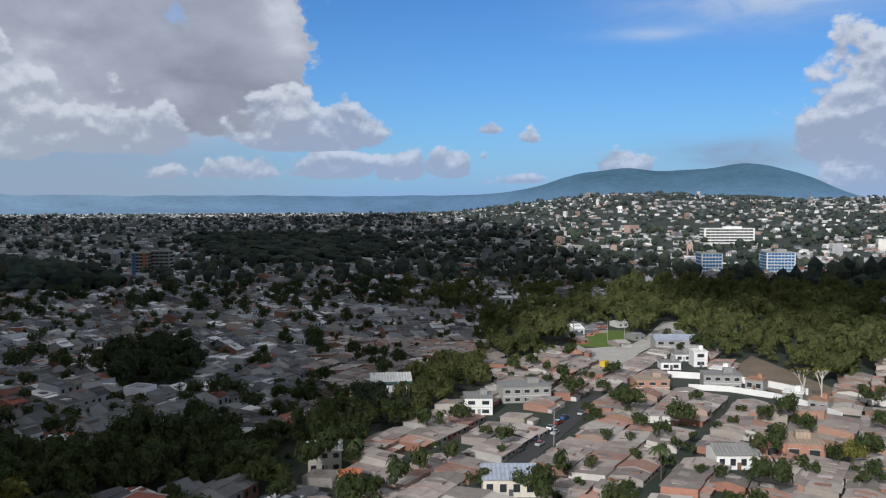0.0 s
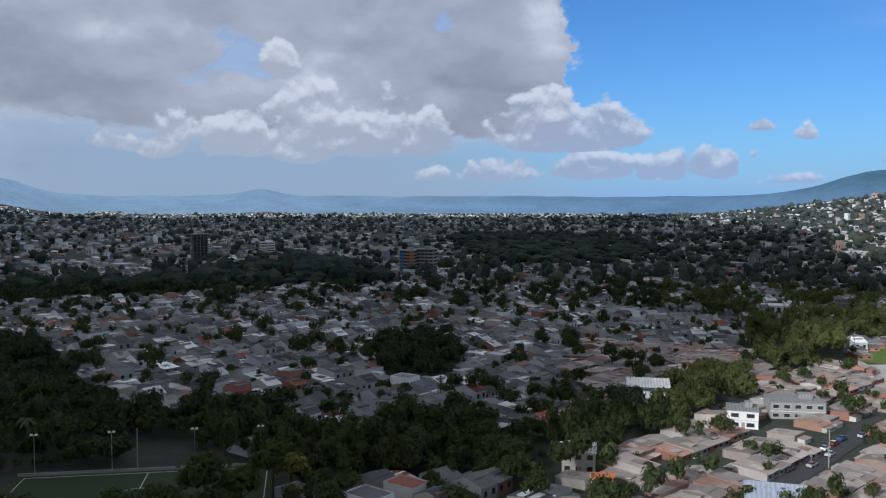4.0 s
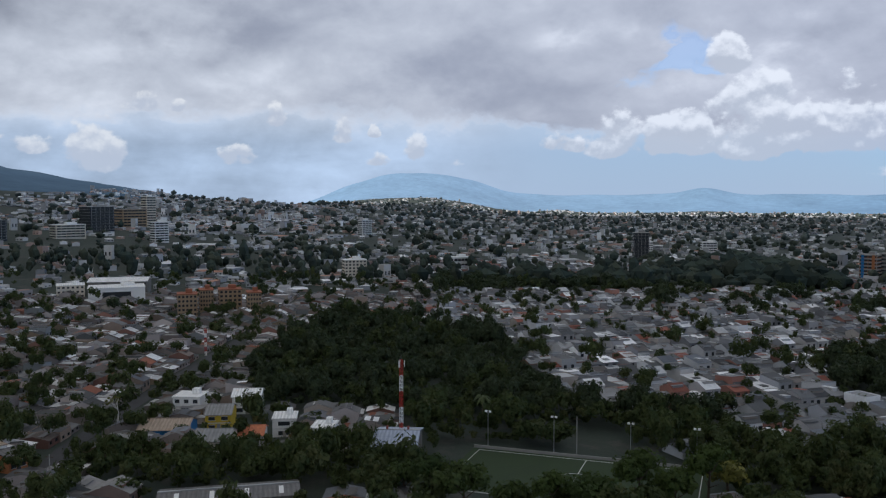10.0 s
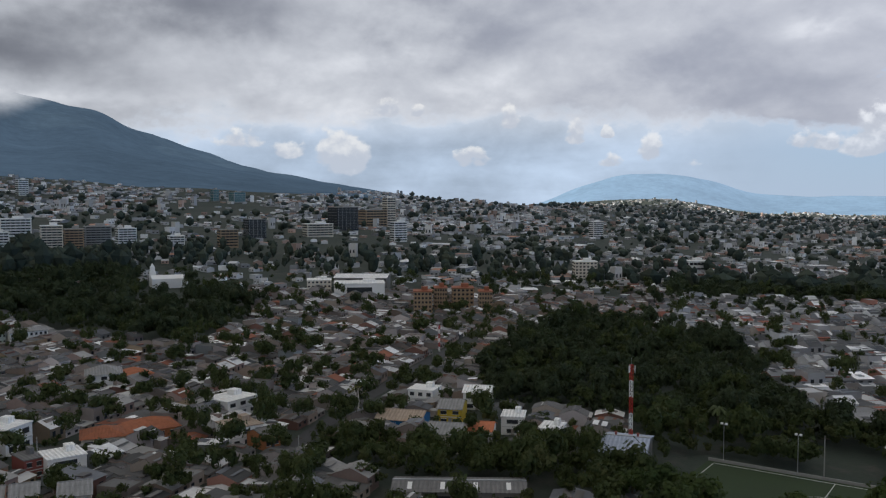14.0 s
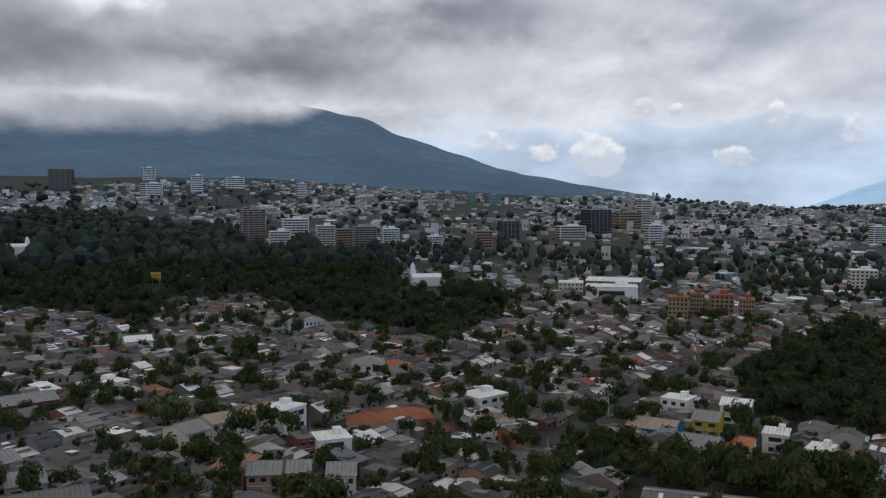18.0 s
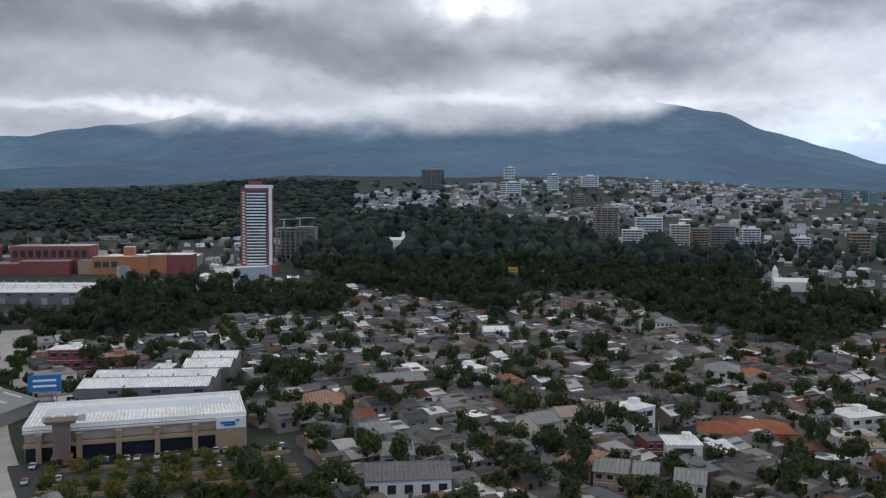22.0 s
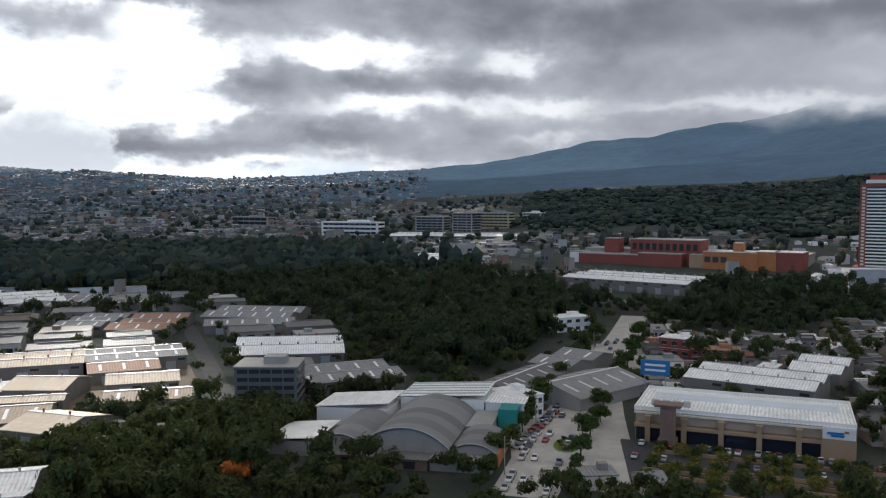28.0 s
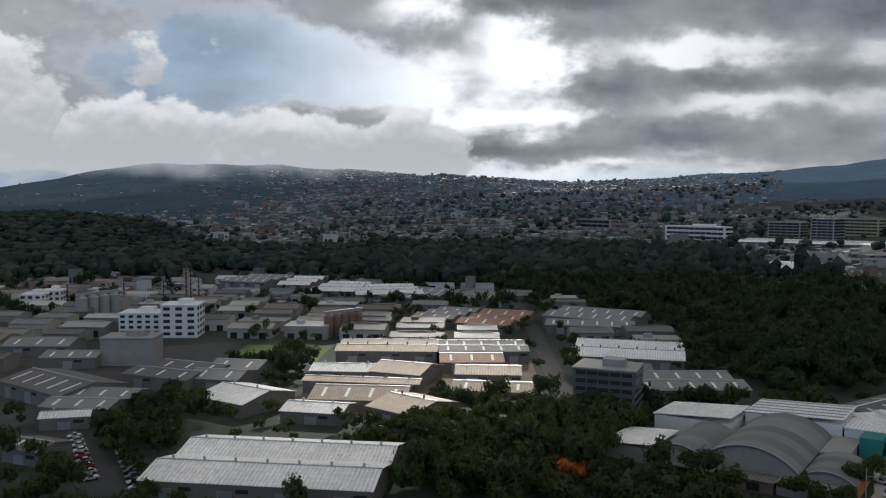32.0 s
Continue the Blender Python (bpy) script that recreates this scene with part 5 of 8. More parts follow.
    for f in range(floors):
        spots += [(-w * 0.25, 0.85 + 2.65 * f), (w * 0.27, 0.85 + 2.65 * f)]
    if floors == 1:
        spots = spots[:1] + [(w * 0.3, 1.0)]
    for side in (-1, 1):
        for u, z in (spots if side < 0 else spots[:1]):
            if win is None:
                q = Buf()
                q.box(0, 0, 0, 1.5, 0.12, 1.15)
                for uu, ww, zz, hh in ((-0.75, 0.1, -0.05, 1.25), (0.75, 0.1, -0.05, 1.25), (0, 0.07, 0, 1.15), (0, 1.6, -0.1, 0.1), (0, 1.6, 1.15, 0.1)):
                    q.box(uu, 0, zz, ww, 0.24, hh, mi=1)
                o = q.make("window", [M_GLASS, M_FRAME], ob)
                win = o.data
            else:
                o = new("window", win)
                o.parent = ob
            o.location = (u, side * d / 2, z)
    q = Buf()
    q.box(0, -d / 2 - 0.02, 0.02, 0.95, 0.14, 2.05)
    q.make("door", M_DOOR, ob)
    if kind == "two":
        q = Buf()
        q.box(0, -d / 2 - 0.6, 2.5, w - 0.3, 1.2, 0.15)
        for j in range(12):
            q.box(-w / 2 + 0.3 + j * (w - 0.6) / 11, -d / 2 - 1.15, 2.65, 0.05, 0.05, 0.85)
        q.box(0, -d / 2 - 1.15, 3.5, w - 0.3, 0.07, 0.07)
        q.make("balcony", M_CONCRETE, ob)
    if kind in ("yard", "tile", "gable", "shed"):
        q = Buf()
        q.prism([(-d / 2 - 2.9, 2.0), (-d / 2 + 0.2, 2.28), (-d / 2 + 0.2, 2.36), (-d / 2 - 2.9, 2.08)], -w / 2 + 0.1, w / 2 - 0.1, a=-math.pi / 2)
        q.tube((-w / 2 + 0.4, -d / 2 - 2.4, 0), (-w / 2 + 0.4, -d / 2 - 2.4, 2.3), 0.05, 0.05, 6)
        q.tube((w / 2 - 0.4, -d / 2 - 2.4, 0), (w / 2 - 0.4, -d / 2 - 2.4, 2.3), 0.05, 0.05, 6)
        q.make("awning", M_ROOF, ob)
    if kind in ("block", "shed"):
        q = Buf()
        top = h + 0.12 if kind == "block" else h + 0.5
        q.tube((-w * 0.28, d * 0.1, top), (-w * 0.28, d * 0.1, top + 1.15), 0.55, 0.5, 10)
        q.tube((-w * 0.28, d * 0.1, top + 1.15), (-w * 0.28, d * 0.1, top + 1.35), 0.5, 0.12, 10)
        q.make("water_tank", M_DARKGLASS if seed % 2 else M_BLUE, ob)
    return ob


HOUSES = [house(k, i) for i, k in enumerate(("gable", "shed", "two", "block", "gable", "yard", "shed", "tile", "gable", "two", "shed", "yard"))]


def far_shape(kind, seed=0):
    """A plain house of a few triangles for the far rows, 1 x 1 x 1: 0 walls, 1 roof."""
    if kind == "gable":
        v = [(-.5, -.5, 0), (.5, -.5, 0), (.5, .5, 0), (-.5, .5, 0), (-.5, -.5, .72), (.5, -.5, .72), (.5, .5, .72), (-.5, .5, .72), (-.5, 0, 1), (.5, 0, 1)]
        t = [(0, 1, 5), (0, 5, 4), (2, 3, 7), (2, 7, 6), (1, 2, 6), (1, 6, 5), (5, 6, 9), (3, 0, 4), (3, 4, 7), (7, 4, 8)]
        n = len(v)
        e = .54
        v += [(-.51, -e, .70), (.51, -e, .70), (.51, 0, 1.02), (-.51, 0, 1.02), (.51, e, .70), (-.51, e, .70)]
        rt = [(n, n + 1, n + 2), (n, n + 2, n + 3), (n + 3, n + 2, n + 4), (n + 3, n + 4, n + 5)]
    elif kind == "shed":
        v = [(-.5, -.5, 0), (.5, -.5, 0), (.5, .5, 0), (-.5, .5, 0), (-.5, -.5, .76), (.5, -.5, .76), (.5, .5, .98), (-.5, .5, .98)]
        t = [(0, 1, 5), (0, 5, 4), (2, 3, 7), (2, 7, 6), (1, 2, 6), (1, 6, 5), (3, 0, 4), (3, 4, 7)]
        n = len(v)
        v += [(-.52, -.56, .755), (.52, -.56, .755), (.52, .53, 1.0), (-.52, .53, 1.0)]
        rt = [(n, n + 1, n + 2), (n, n + 2, n + 3)]
    else:
        v = [(-.5, -.5, 0), (.5, -.5, 0), (.5, .5, 0), (-.5, .5, 0), (-.5, -.5, 1), (.5, -.5, 1), (.5, .5, 1), (-.5, .5, 1)]
        t = [(0, 1, 5), (0, 5, 4), (2, 3, 7), (2, 7, 6), (1, 2, 6), (1, 6, 5), (3, 0, 4), (3, 4, 7)]
        n = len(v)
        v += [(-.47, -.47, .95), (.47, -.47, .95), (.47, .47, .95), (-.47, .47, .95)]
        rt = [(n, n + 1, n + 2), (n, n + 2, n + 3)]
    if kind in ("gable", "shed") and seed:
        # a lower wing and a raised patch of roof, each a solid of its own
        q = np.random.default_rng(seed)
        for x0, x1, y0, y1, z0, z1 in ((q.uniform(-.5, -.2), q.uniform(.1, .5), .48, .48 + q.uniform(.18, .3), 0, .62), (q.uniform(-.4, 0), q.uniform(.1, .45), q.uniform(-.4, -.1), q.uniform(.05, .3), .6, q.uniform(.9, 1.25))):
            n = len(v)
            v += [(x0, y0, z0), (x1, y0, z0), (x1, y1, z0), (x0, y1, z0), (x0, y0, z1), (x1, y0, z1), (x1, y1, z1 - .06), (x0, y1, z1 - .06)]
            t += [(n, n + 1, n + 5), (n, n + 5, n + 4), (n + 2, n + 3, n + 7), (n + 2, n + 7, n + 6), (n + 1, n + 2, n + 6), (n + 1, n + 6, n + 5), (n + 3, n, n + 4), (n + 3, n + 4, n + 7)]
            n = len(v)
            v += [(x0 - .03, y0 - .03, z1 + .01), (x1 + .03, y0 - .03, z1 + .01), (x1 + .03, y1 + .04, z1 - .06), (x0 - .03, y1 + .04, z1 - .06)]
            rt += [(n, n + 1, n + 2), (n, n + 2, n + 3)]
    wins = []
    for u in (-.25, .25):
        for s in (-1, 1):
            n = len(v)
            y = s * .505
            v += [(u - .1, y, .3), (u + .1, y, .3), (u + .1, y, .55), (u - .1, y, .55)]
            wins += [(n, n + 1, n + 2), (n, n + 2, n + 3)]
    return np.array(v, float), np.array(t + rt + wins), np.array([0] * len(t) + [1] * len(rt) + [2] * len(wins))


FAR_SHAPES = [far_shape(k) for k in ("gable", "shed", "block")]
ROW_SHAPES = [far_shape(k, s) for s, k in enumerate(("gable", "gable", "shed", "gable", "shed", "gable"), 1)] + [far_shape("block")]


# ---- cars ----
M_CARS = mat("car_paint", [(0.6, 0.6, 0.6), (0.7, 0.7, 0.7), (0.08, 0.08, 0.09), (0.3, 0.31, 0.33), (0.35, 0.04, 0.03), (0.06, 0.1, 0.25), (0.65, 0.65, 0.63), (0.2, 0.2, 0.21)], 0.3, "object", 1.0, 0.05, spec=0.6)
M_TYRE = mat("tyre_rubber", [(0.02, 0.02, 0.02)], 0.9, amount=0.1)


def car(pickup=False):
    ob = thing("car", "small pickup truck standing on the asphalt" if pickup else "small saloon car standing on the asphalt", "car", 0, 0, 0, group="cars")
    b = Buf()
    b.prism([(-2.1, 0.35), (2.1, 0.35), (2.15, 0.6), (2.05, 0.82), (1.1, 0.95), (-1.9, 1.0), (-2.12, 0.7)], -0.82, 0.82)
    b.make("body", M_CARS, ob)
    g = Buf()
    roof = [(-1.6, 0.97), (1.05, 0.93), (0.35, 1.42), (-1.1, 1.45)] if not pickup else [(-0.5, 0.97), (1.05, 0.93), (0.4, 1.55), (-0.4, 1.58)]
    g.prism(roof, -0.7, 0.7)
    g.make("cabin_glass", M_GLASS, ob)
    r = Buf()
    x0, x1, z = (-1.05, 0.33, 1.44) if not pickup else (-0.42, 0.38, 1.57)
    r.box((x0 + x1) / 2, 0, z - 0.01, x1 - x0, 1.36, 0.06)
    r.make("roof_panel", M_CARS, ob)
    data = None
    for x in (-1.3, 1.3):
        for y in (-0.8, 0.8):
            if data is None:
                q = Buf()
                q.tube((0, -0.1, 0), (0, 0.1, 0), 0.32, 0.32, 12)
                data = q.make("wheel", M_TYRE, ob)
                o, data = data, data.data
            else:
                o = new("wheel", data)
                o.parent = ob
            o.location = (x, y, 0.32)
    return ob


CARS = [car(), car(True)]


def park(x, y, turn, k=0):
    return copy_thing(CARS[k], pose(x, y, zat(x, y) + 0.12, 0, 0, turn))


# ---- streets ----
def street(name, label, pts, wide, material, lift=0.06):
    """A strip that follows the land along a line."""
    line = []
    for (x0, y0), (x1, y1) in zip(pts, pts[1:]):
        n = max(1, int(math.hypot(x1 - x0, y1 - y0) / 8))
        line += [(x0 + (x1 - x0) * k / n, y0 + (y1 - y0) * k / n) for k in range(n)]
    line.append(pts[-1])
    v, f = [], []
    for k, (x, y) in enumerate(line):
        xa, ya = line[max(0, k - 1)]
        xb, yb = line[min(len(line) - 1, k + 1)]
        n = Vector((-(yb - ya), xb - xa)).normalized() * wide / 2
        for s in (-1, 1):
            v.append((x + s * n.x, y + s * n.y, zat(x + s * n.x, y + s * n.y) + lift))
        if k:
            f.append((2 * k - 2, 2 * k - 1, 2 * k + 1, 2 * k))
    ob = mesh_object(name, v, f, material)
    sol = ob.modifiers.new("thick", "SOLIDIFY")
    sol.thickness, sol.offset = 0.1, 0.0
    for (x0, y0), (x1, y1) in zip(pts, pts[1:]):
        TAKEN.append(((x0 + x1) / 2, (y0 + y1) / 2, math.atan2(y1 - y0, x1 - x0), math.hypot(x1 - x0, y1 - y0) / 2, wide / 2 - 1.5))
    return tagged(ob, label, "road", kind="structure")


def area(name, label, pts, material, lift, category="ground"):
    ob = mesh_object(name, [(x, y, lift) for x, y in pts], [tuple(range(len(pts)))], material)
    OPEN.append(list(pts))
    return tagged(ob, label, category, kind="structure")


street("road_avenue", "wide worn pale avenue with parked cars", [(-150.2, -147.8), (-182.5, -170.5), (-233.8, -203.4), (-292.3, -240.9), (-358.6, -280.7), (-423.4, -321.9)], 17, M_PALE_ROAD, 0.08)
street("road_works", "straight grey road between works halls", [(-130.7, -264.8), (-162.1, -351.1), (-194.9, -443.9), (-233.8, -563.9)], 8, M_TARMAC)
street("road_yard", "asphalt yard road beside parked cars", [(15.8, -226.0), (26.3, -268.9), (36.5, -297.7), (39.7, -317.4)], 11, M_ASPHALT)
street("road_east", "narrow asphalt street between sunlit roofs", [(14.1, 220.6), (26.0, 250.6), (43.0, 286.1), (57.1, 323.7)], 6.5, M_ASPHALT)
street("road_field", "concrete road beside a playing field", [(69.3, 366.0), (89.1, 413.1), (113.0, 454.8), (138.4, 516.6)], 11, M_PALE_ROAD)
street("road_mid", "dark asphalt street running between house rows", [(-240.4, 81.9), (-260.0, 95.8), (-314.0, 149.4), (-405.1, 245.9)], 6, M_ASPHALT)

# ---- single landmarks ----
def on_line(a, b):
    """Middle, turn in degrees and length of a base line."""
    return (a[0] + b[0]) / 2, (a[1] + b[1]) / 2, math.degrees(math.atan2(b[1] - a[1], b[0] - a[0])), math.hypot(b[0] - a[0], b[1] - a[1])


M_BEIGE = mat("beige_render", [(0.40, 0.32, 0.25)], 0.85, None, 0.5, 0.25)


def supermarket():
    x, y, turn, w = on_line((-214.3, -162.4), (-243.3, -108.4))
    ob = thing("supermarket", "long supermarket with white roof and tan brick piers", "supermarket", x, y, 0, turn)
    d, h = 30.0, 9.0
    s = 1.0        # its back lies towards +y of its own axes
    TAKEN.append((x - math.sin(radians(turn)) * s * d / 2, y + math.cos(radians(turn)) * s * d / 2, radians(turn), w / 2 + 2, d / 2 + 2))
    b = Buf()
    b.box(0, s * d / 2, 0, w, d, h)
    b.make("wall", M_TAN, ob)
    q = Buf()
    q.box(0, 0.08 * -s, 0, w - 0.5, 0.3, 4.4)
    q.make("shopfront", M_DARKGLASS, ob)
    q = Buf()
    q.box(0, -s * 1.2, 4.4, w, 2.6, 0.9)
    q.make("canopy", M_TAN, ob)
    q = Buf()
    q.box(0, -s * 0.25, 5.6, w - 1, 0.5, 3.1)
    q.make("fascia", M_BEIGE, ob)
    q = Buf()
    q.box(0, -s * 0.6, 8.2, w + 0.6, 1.0, 0.55)
    q.make("cornice", M_CREAM, ob)
    for k in range(6):
        q = Buf()
        u = -w / 2 + 4 + k * (w - 8) / 5
        q.box(u, -s * 1.9, 0, 1.5, 1.4, 7.6)
        q.box(u, -s * 1.9, 7.6, 1.9, 1.8, 0.4)
        q.make("pier", M_TAN, ob)
    q = Buf()
    q.box(0, s * d / 2, h, w + 0.8, d + 0.8, 0.35)
    q.make("roof", MATS["sheet_white"], ob)
    q = Buf()
    for y0 in (0, s * d):
        q.box(0, y0, h + 0.35, w + 0.9, 0.4, 0.9)
    for x0 in (-w / 2 - 0.2, w / 2 + 0.2):
        q.box(x0, s * d / 2, h + 0.35, 0.4, d - 0.45, 0.9)
    q.make("parapet", M_WHITE, ob)
    q = Buf()
    q.box(0, s * d * 0.62, h + 0.35, w * 0.9, 3.5, 1.8, taper=0.97)
    q.make("roof_monitor", M_WHITE, ob)
    for k in range(4):
        q = Buf()
        q.box(-w * 0.42 + k * 3.2, s * d * 0.25, h + 0.36, 2.2, 2.0, 1.5)
        q.make("air_conditioner", M_METAL, ob)
    q = Buf()
    q.box(w * 0.43, -s * 1.0, 0, 9.0, 5.0, 8.6)
    q.make("entrance_block", M_TAN, ob)
    q = Buf()
    q.box(w * 0.43, -s * 3.2, 6.4, 8.6, 0.8, 3.4)
    board = q.make("sign_board", M_WHITE, ob)
    for u, ww, zz, m in ((-1.0, 4.2, 7.9, M_BLUE), (1.9, 1.2, 8.4, M_ORANGE), (-0.4, 3.4, 7.2, M_BLUE)):
        q = Buf()
        q.box(w * 0.43 + u, -s * 3.75, zz, ww, 0.3, 0.55)
        q.make("sign_bar", m, board)
    q = Buf()
    q.box(-w * 0.33, -s * 5.5, 0, 5.4, 4.6, 2.6)
    q.box(-w * 0.33, -s * 5.5, 2.6, 4.2, 3.8, 9.6)
    q.box(-w * 0.33, -s * 5.5, 12.2, 7.6, 5.0, 0.5)
    q.box(-w * 0.33, -s * 5.5, 12.7, 8.4, 5.6, 0.35)
    q.make("entrance_tower", M_BROWN, ob)
    return x, y, turn, w


SX, SY, ST, SW = supermarket()
SM = pose(SX, SY, 0, 0, 0, ST)


def at_super(u, v, z=0.0):
    p = SM @ Vector((u, v, z))
    return p.x, p.y


# car park in front of it, with hedges, walls and the yellow edge wall
area("pavement_car_park", "asphalt car park before the supermarket", [at_super(*p) for p in ((-SW / 2 - 4, -2.5), (SW / 2 + 16, -2.5), (SW / 2 + 16, -54), (-SW / 2 + 2, -54))], M_ASPHALT, 0.05)
TAKEN.append((*at_super(5, -26), radians(ST), SW / 2 + 9, 26))
rng = random.Random(11)
for row, v0 in enumerate((11.0, 15.5, 24.0, 29.0, 33.0, 38.5, 44.0, 49.0)):
    for k in range(11):
        u = -SW / 2 + 9 + k * (SW + 4) / 11 + rng.uniform(-1, 1)
        if rng.random() < 0.85:
            p = at_super(u, -v0 + rng.uniform(-0.5, 0.5))
            hedge = thing("hedge", "clipped yellow green hedge in the car park", "hedge", p[0], p[1], 0.05, ST + rng.uniform(-6, 6), "car park hedges")
            hv, ht = leafy(40 + k % 4, 1.9, 2.0, 6, 190, 0.22)
            hv = hv * (1.5, 0.95, 1.55)
            o = bulk("foliage", hv, ht, [M_OLIVE if (k + row) % 3 else M_LEAF])
            o.parent = hedge
for k in range(26):
    u = -SW / 2 + 3 + k * (SW + 10) / 26
    for v0 in ((6.5,) if k % 3 else (6.5, 20.3)):
        if rng.random() < 0.72:
            park(*at_super(u, -v0), ST + 90 + rng.uniform(-4, 4), int(rng.random() < 0.3))


def wall_run(name, label, pts, h, thick, material, cap=None):
    ob = thing(name, label, "wall", pts[0][0], pts[0][1], zat(*pts[0]))
    for (x0, y0), (x1, y1) in zip(pts, pts[1:]):
        b = Buf()
        ln, a = math.hypot(x1 - x0, y1 - y0), math.atan2(y1 - y0, x1 - x0)
        mx, my = (x0 + x1) / 2 - pts[0][0], (y0 + y1) / 2 - pts[0][1]
        b.box(mx, my, -0.3, ln, thick, h + 0.3, a)
        b.make("wall_panel", material, ob)
        if cap:
            c = Buf()
            c.box(mx, my, h, ln + 0.05, thick + 0.15, 0.2, a)
            c.make("coping", cap, ob)
    return ob


for v0 in (13.4, 26.4, 31.2, 36.0, 46.5):
    wall_run("terrace_wall", "low tan terrace wall between hedge rows", [at_super(-SW / 2 + 7, -v0), at_super(0, -v0), at_super(SW / 2 + 12, -v0)], 1.1, 0.3, M_TAN)
wall_run("boundary_wall", "ochre boundary wall with yellow coping beside car park", [(-213.2, -69.8), (-230.5, -80.6), (-248.7, -91.2)], 3.0, 0.35, M_TAN, M_YELLOW)
wall_run("boundary_wall", "rust red low wall along the car park", [(-210.9, -69.1), (-204.8, -78.6), (-199.4, -90.5)], 2.0, 0.3, M_RUST)
wall_run("boundary_wall", "long white rendered wall along the curved lane", [(96.0, 333.3), (110.6, 329.4), (123.7, 318.1), (131.9, 302.7), (135.4, 288.5)], 2.2, 0.4, M_WHITE)
wall_run("boundary_wall", "white rendered wall below tree bank", [(93.6, 356.7), (108.8, 352.1), (125.9, 341.6), (138.8, 323.8)], 2.6, 0.4, M_WHITE)


M_VAULT = mat("vault_sheets", [(0.20, 0.197, 0.193), (0.185, 0.183, 0.18), (0.215, 0.212, 0.208)], 0.6, "object", 0.3, 0.25, 0.2, spec=0.3)


def arched_hall():
    """The sports hall beside the avenue: three barrel roofs side by side, white sheds behind; its own +y leads away from the trees."""
    ob = thing("arched_hall", "large hall with smooth grey barrel roofs and white sheds", "hall", -144.5, -188.7, 0, 127.3)
    TAKEN.append((*(pose(-144.5, -188.7, 0, 0, 0, 127.3) @ Vector((-5, 30, 0)))[:2], radians(127.3), 31, 32))
    for x0, x1, h, rise, y1 in ((-12.6, 12.6, 4.4, 5.3, 43), (-25.4, -12.7, 4.3, 2.5, 31), (12.7, 26.0, 3.9, 2.4, 22)):
        ww, cx, n = x1 - x0, (x0 + x1) / 2, 16
        # a flat arc: part of a circle through both eaves
        rad = (ww * ww / 4 + rise * rise) / (2 * rise)
        top = math.asin(ww / 2 / rad)
        arc = [(rad * math.sin(top * (2 * k / n - 1)), h + rise - rad + rad * math.cos(top * (2 * k / n - 1))) for k in range(n + 1)]
        b = Buf()
        b.prism([(p * 0.985, z - 0.25) for p, z in arc] + [(ww / 2 * 0.985, 0), (-ww / 2 * 0.985, 0)], 0.6, y1 - 0.4, at=(cx, 0, 0))
        b.make("wall", M_CONCRETE, ob)
        m = round(y1 / 6)
        for j in range(m):
            r = Buf()
            r.prism([(p, z) for p, z in arc] + [(p * 1.005, z + 0.18) for p, z in arc[::-1]], j * y1 / m, (j + 1) * y1 / m - 0.05, at=(cx, 0, 0))
            r.make("roof_sheet", M_VAULT, ob, smooth=False)
        q = Buf()
        q.prism([(p, z + 0.19) for p, z in arc] + [(p * 1.01, z + 0.4) for p, z in arc[::-1]], -0.15, 0.35, at=(cx, 0, 0))
        q.make("edge_flashing", M_METAL, ob)
    for nm, x0, x1, y0, y1, h, m in (("side_shed", -41, -25.6, 0, 19, 4.2, M_GREYWALL), ("rear_shed", -38, -14, 31.5, 50, 6.4, M_WHITE), ("white_hall", -13, 15, 43.5, 64, 8.2, M_WHITE), ("white_block", 15.5, 28, 44, 58, 7.6, M_WHITE), ("link_block", 13, 20.5, 23, 43, 5.2, M_GREYWALL),
                                     ("teal_block", 21, 27, 35, 43.5, 7.8, M_TEAL), ("front_annexe", -18, 8, -6, 0.3, 3.0, M_BROWN), ("front_store", 8.5, 25.5, -5, 0.3, 3.2, M_CONCRETE)):
        q = Buf()
        q.box((x0 + x1) / 2, (y0 + y1) / 2, 0, x1 - x0, y1 - y0, h)
        q.make(nm, m, ob)
    for nm, pts, y0, y1, m in (("side_shed_roof", [(-41.6, 4.3), (-25.5, 5.6), (-25.5, 5.8), (-41.6, 4.5)], -0.5, 19.5, MATS["sheet_white"]), ("rear_shed_roof", [(-38.6, 6.5), (-13.6, 8.6), (-13.6, 8.8), (-38.6, 6.7)], 31.2, 50.5, MATS["sheet_white"]),
                               ("white_hall_roof", [(-13.5, 8.3), (15.5, 9.9), (15.5, 10.1), (-13.5, 8.5)], 43.4, 64.5, MATS["sheet_white"]), ("annexe_roof", [(-18.5, 3.05), (8.4, 3.05), (8.4, 3.25), (-18.5, 3.25)], -6.6, 0.2, MATS["sheet_dark"]),
                               ("store_roof", [(8.5, 3.25), (26, 3.25), (26, 3.45), (8.5, 3.45)], -5.6, 0.2, MATS["sheet_grey"]), ("white_block_roof", [(15.2, 7.65), (28.4, 7.65), (28.4, 7.9), (15.2, 7.9)], 43.6, 58.4, MATS["sheet_white"])):
        q = Buf()
        q.prism(pts, y0, y1)
        q.make(nm, m, ob)
    for k in range(5):
        q = Buf()
        q.prism([(-13, 8.55), (15, 10.1), (15, 10.35), (-13, 8.8)], 46 + 4 * k, 46.35 + 4 * k)
        q.make("roof_rib", M_METAL, ob)
    q = Buf()
    q.box(26.3, 11, 0.2, 0.4, 21, 3.9)
    q.make("edge_wall", M_ORANGE, ob)
    for k in range(4):
        q = Buf()
        q.box(-15 + 6 * k, -6.05, 0.4, 3.2, 0.16, 2.0)
        q.make("window", M_GLASS, ob)


arched_hall()


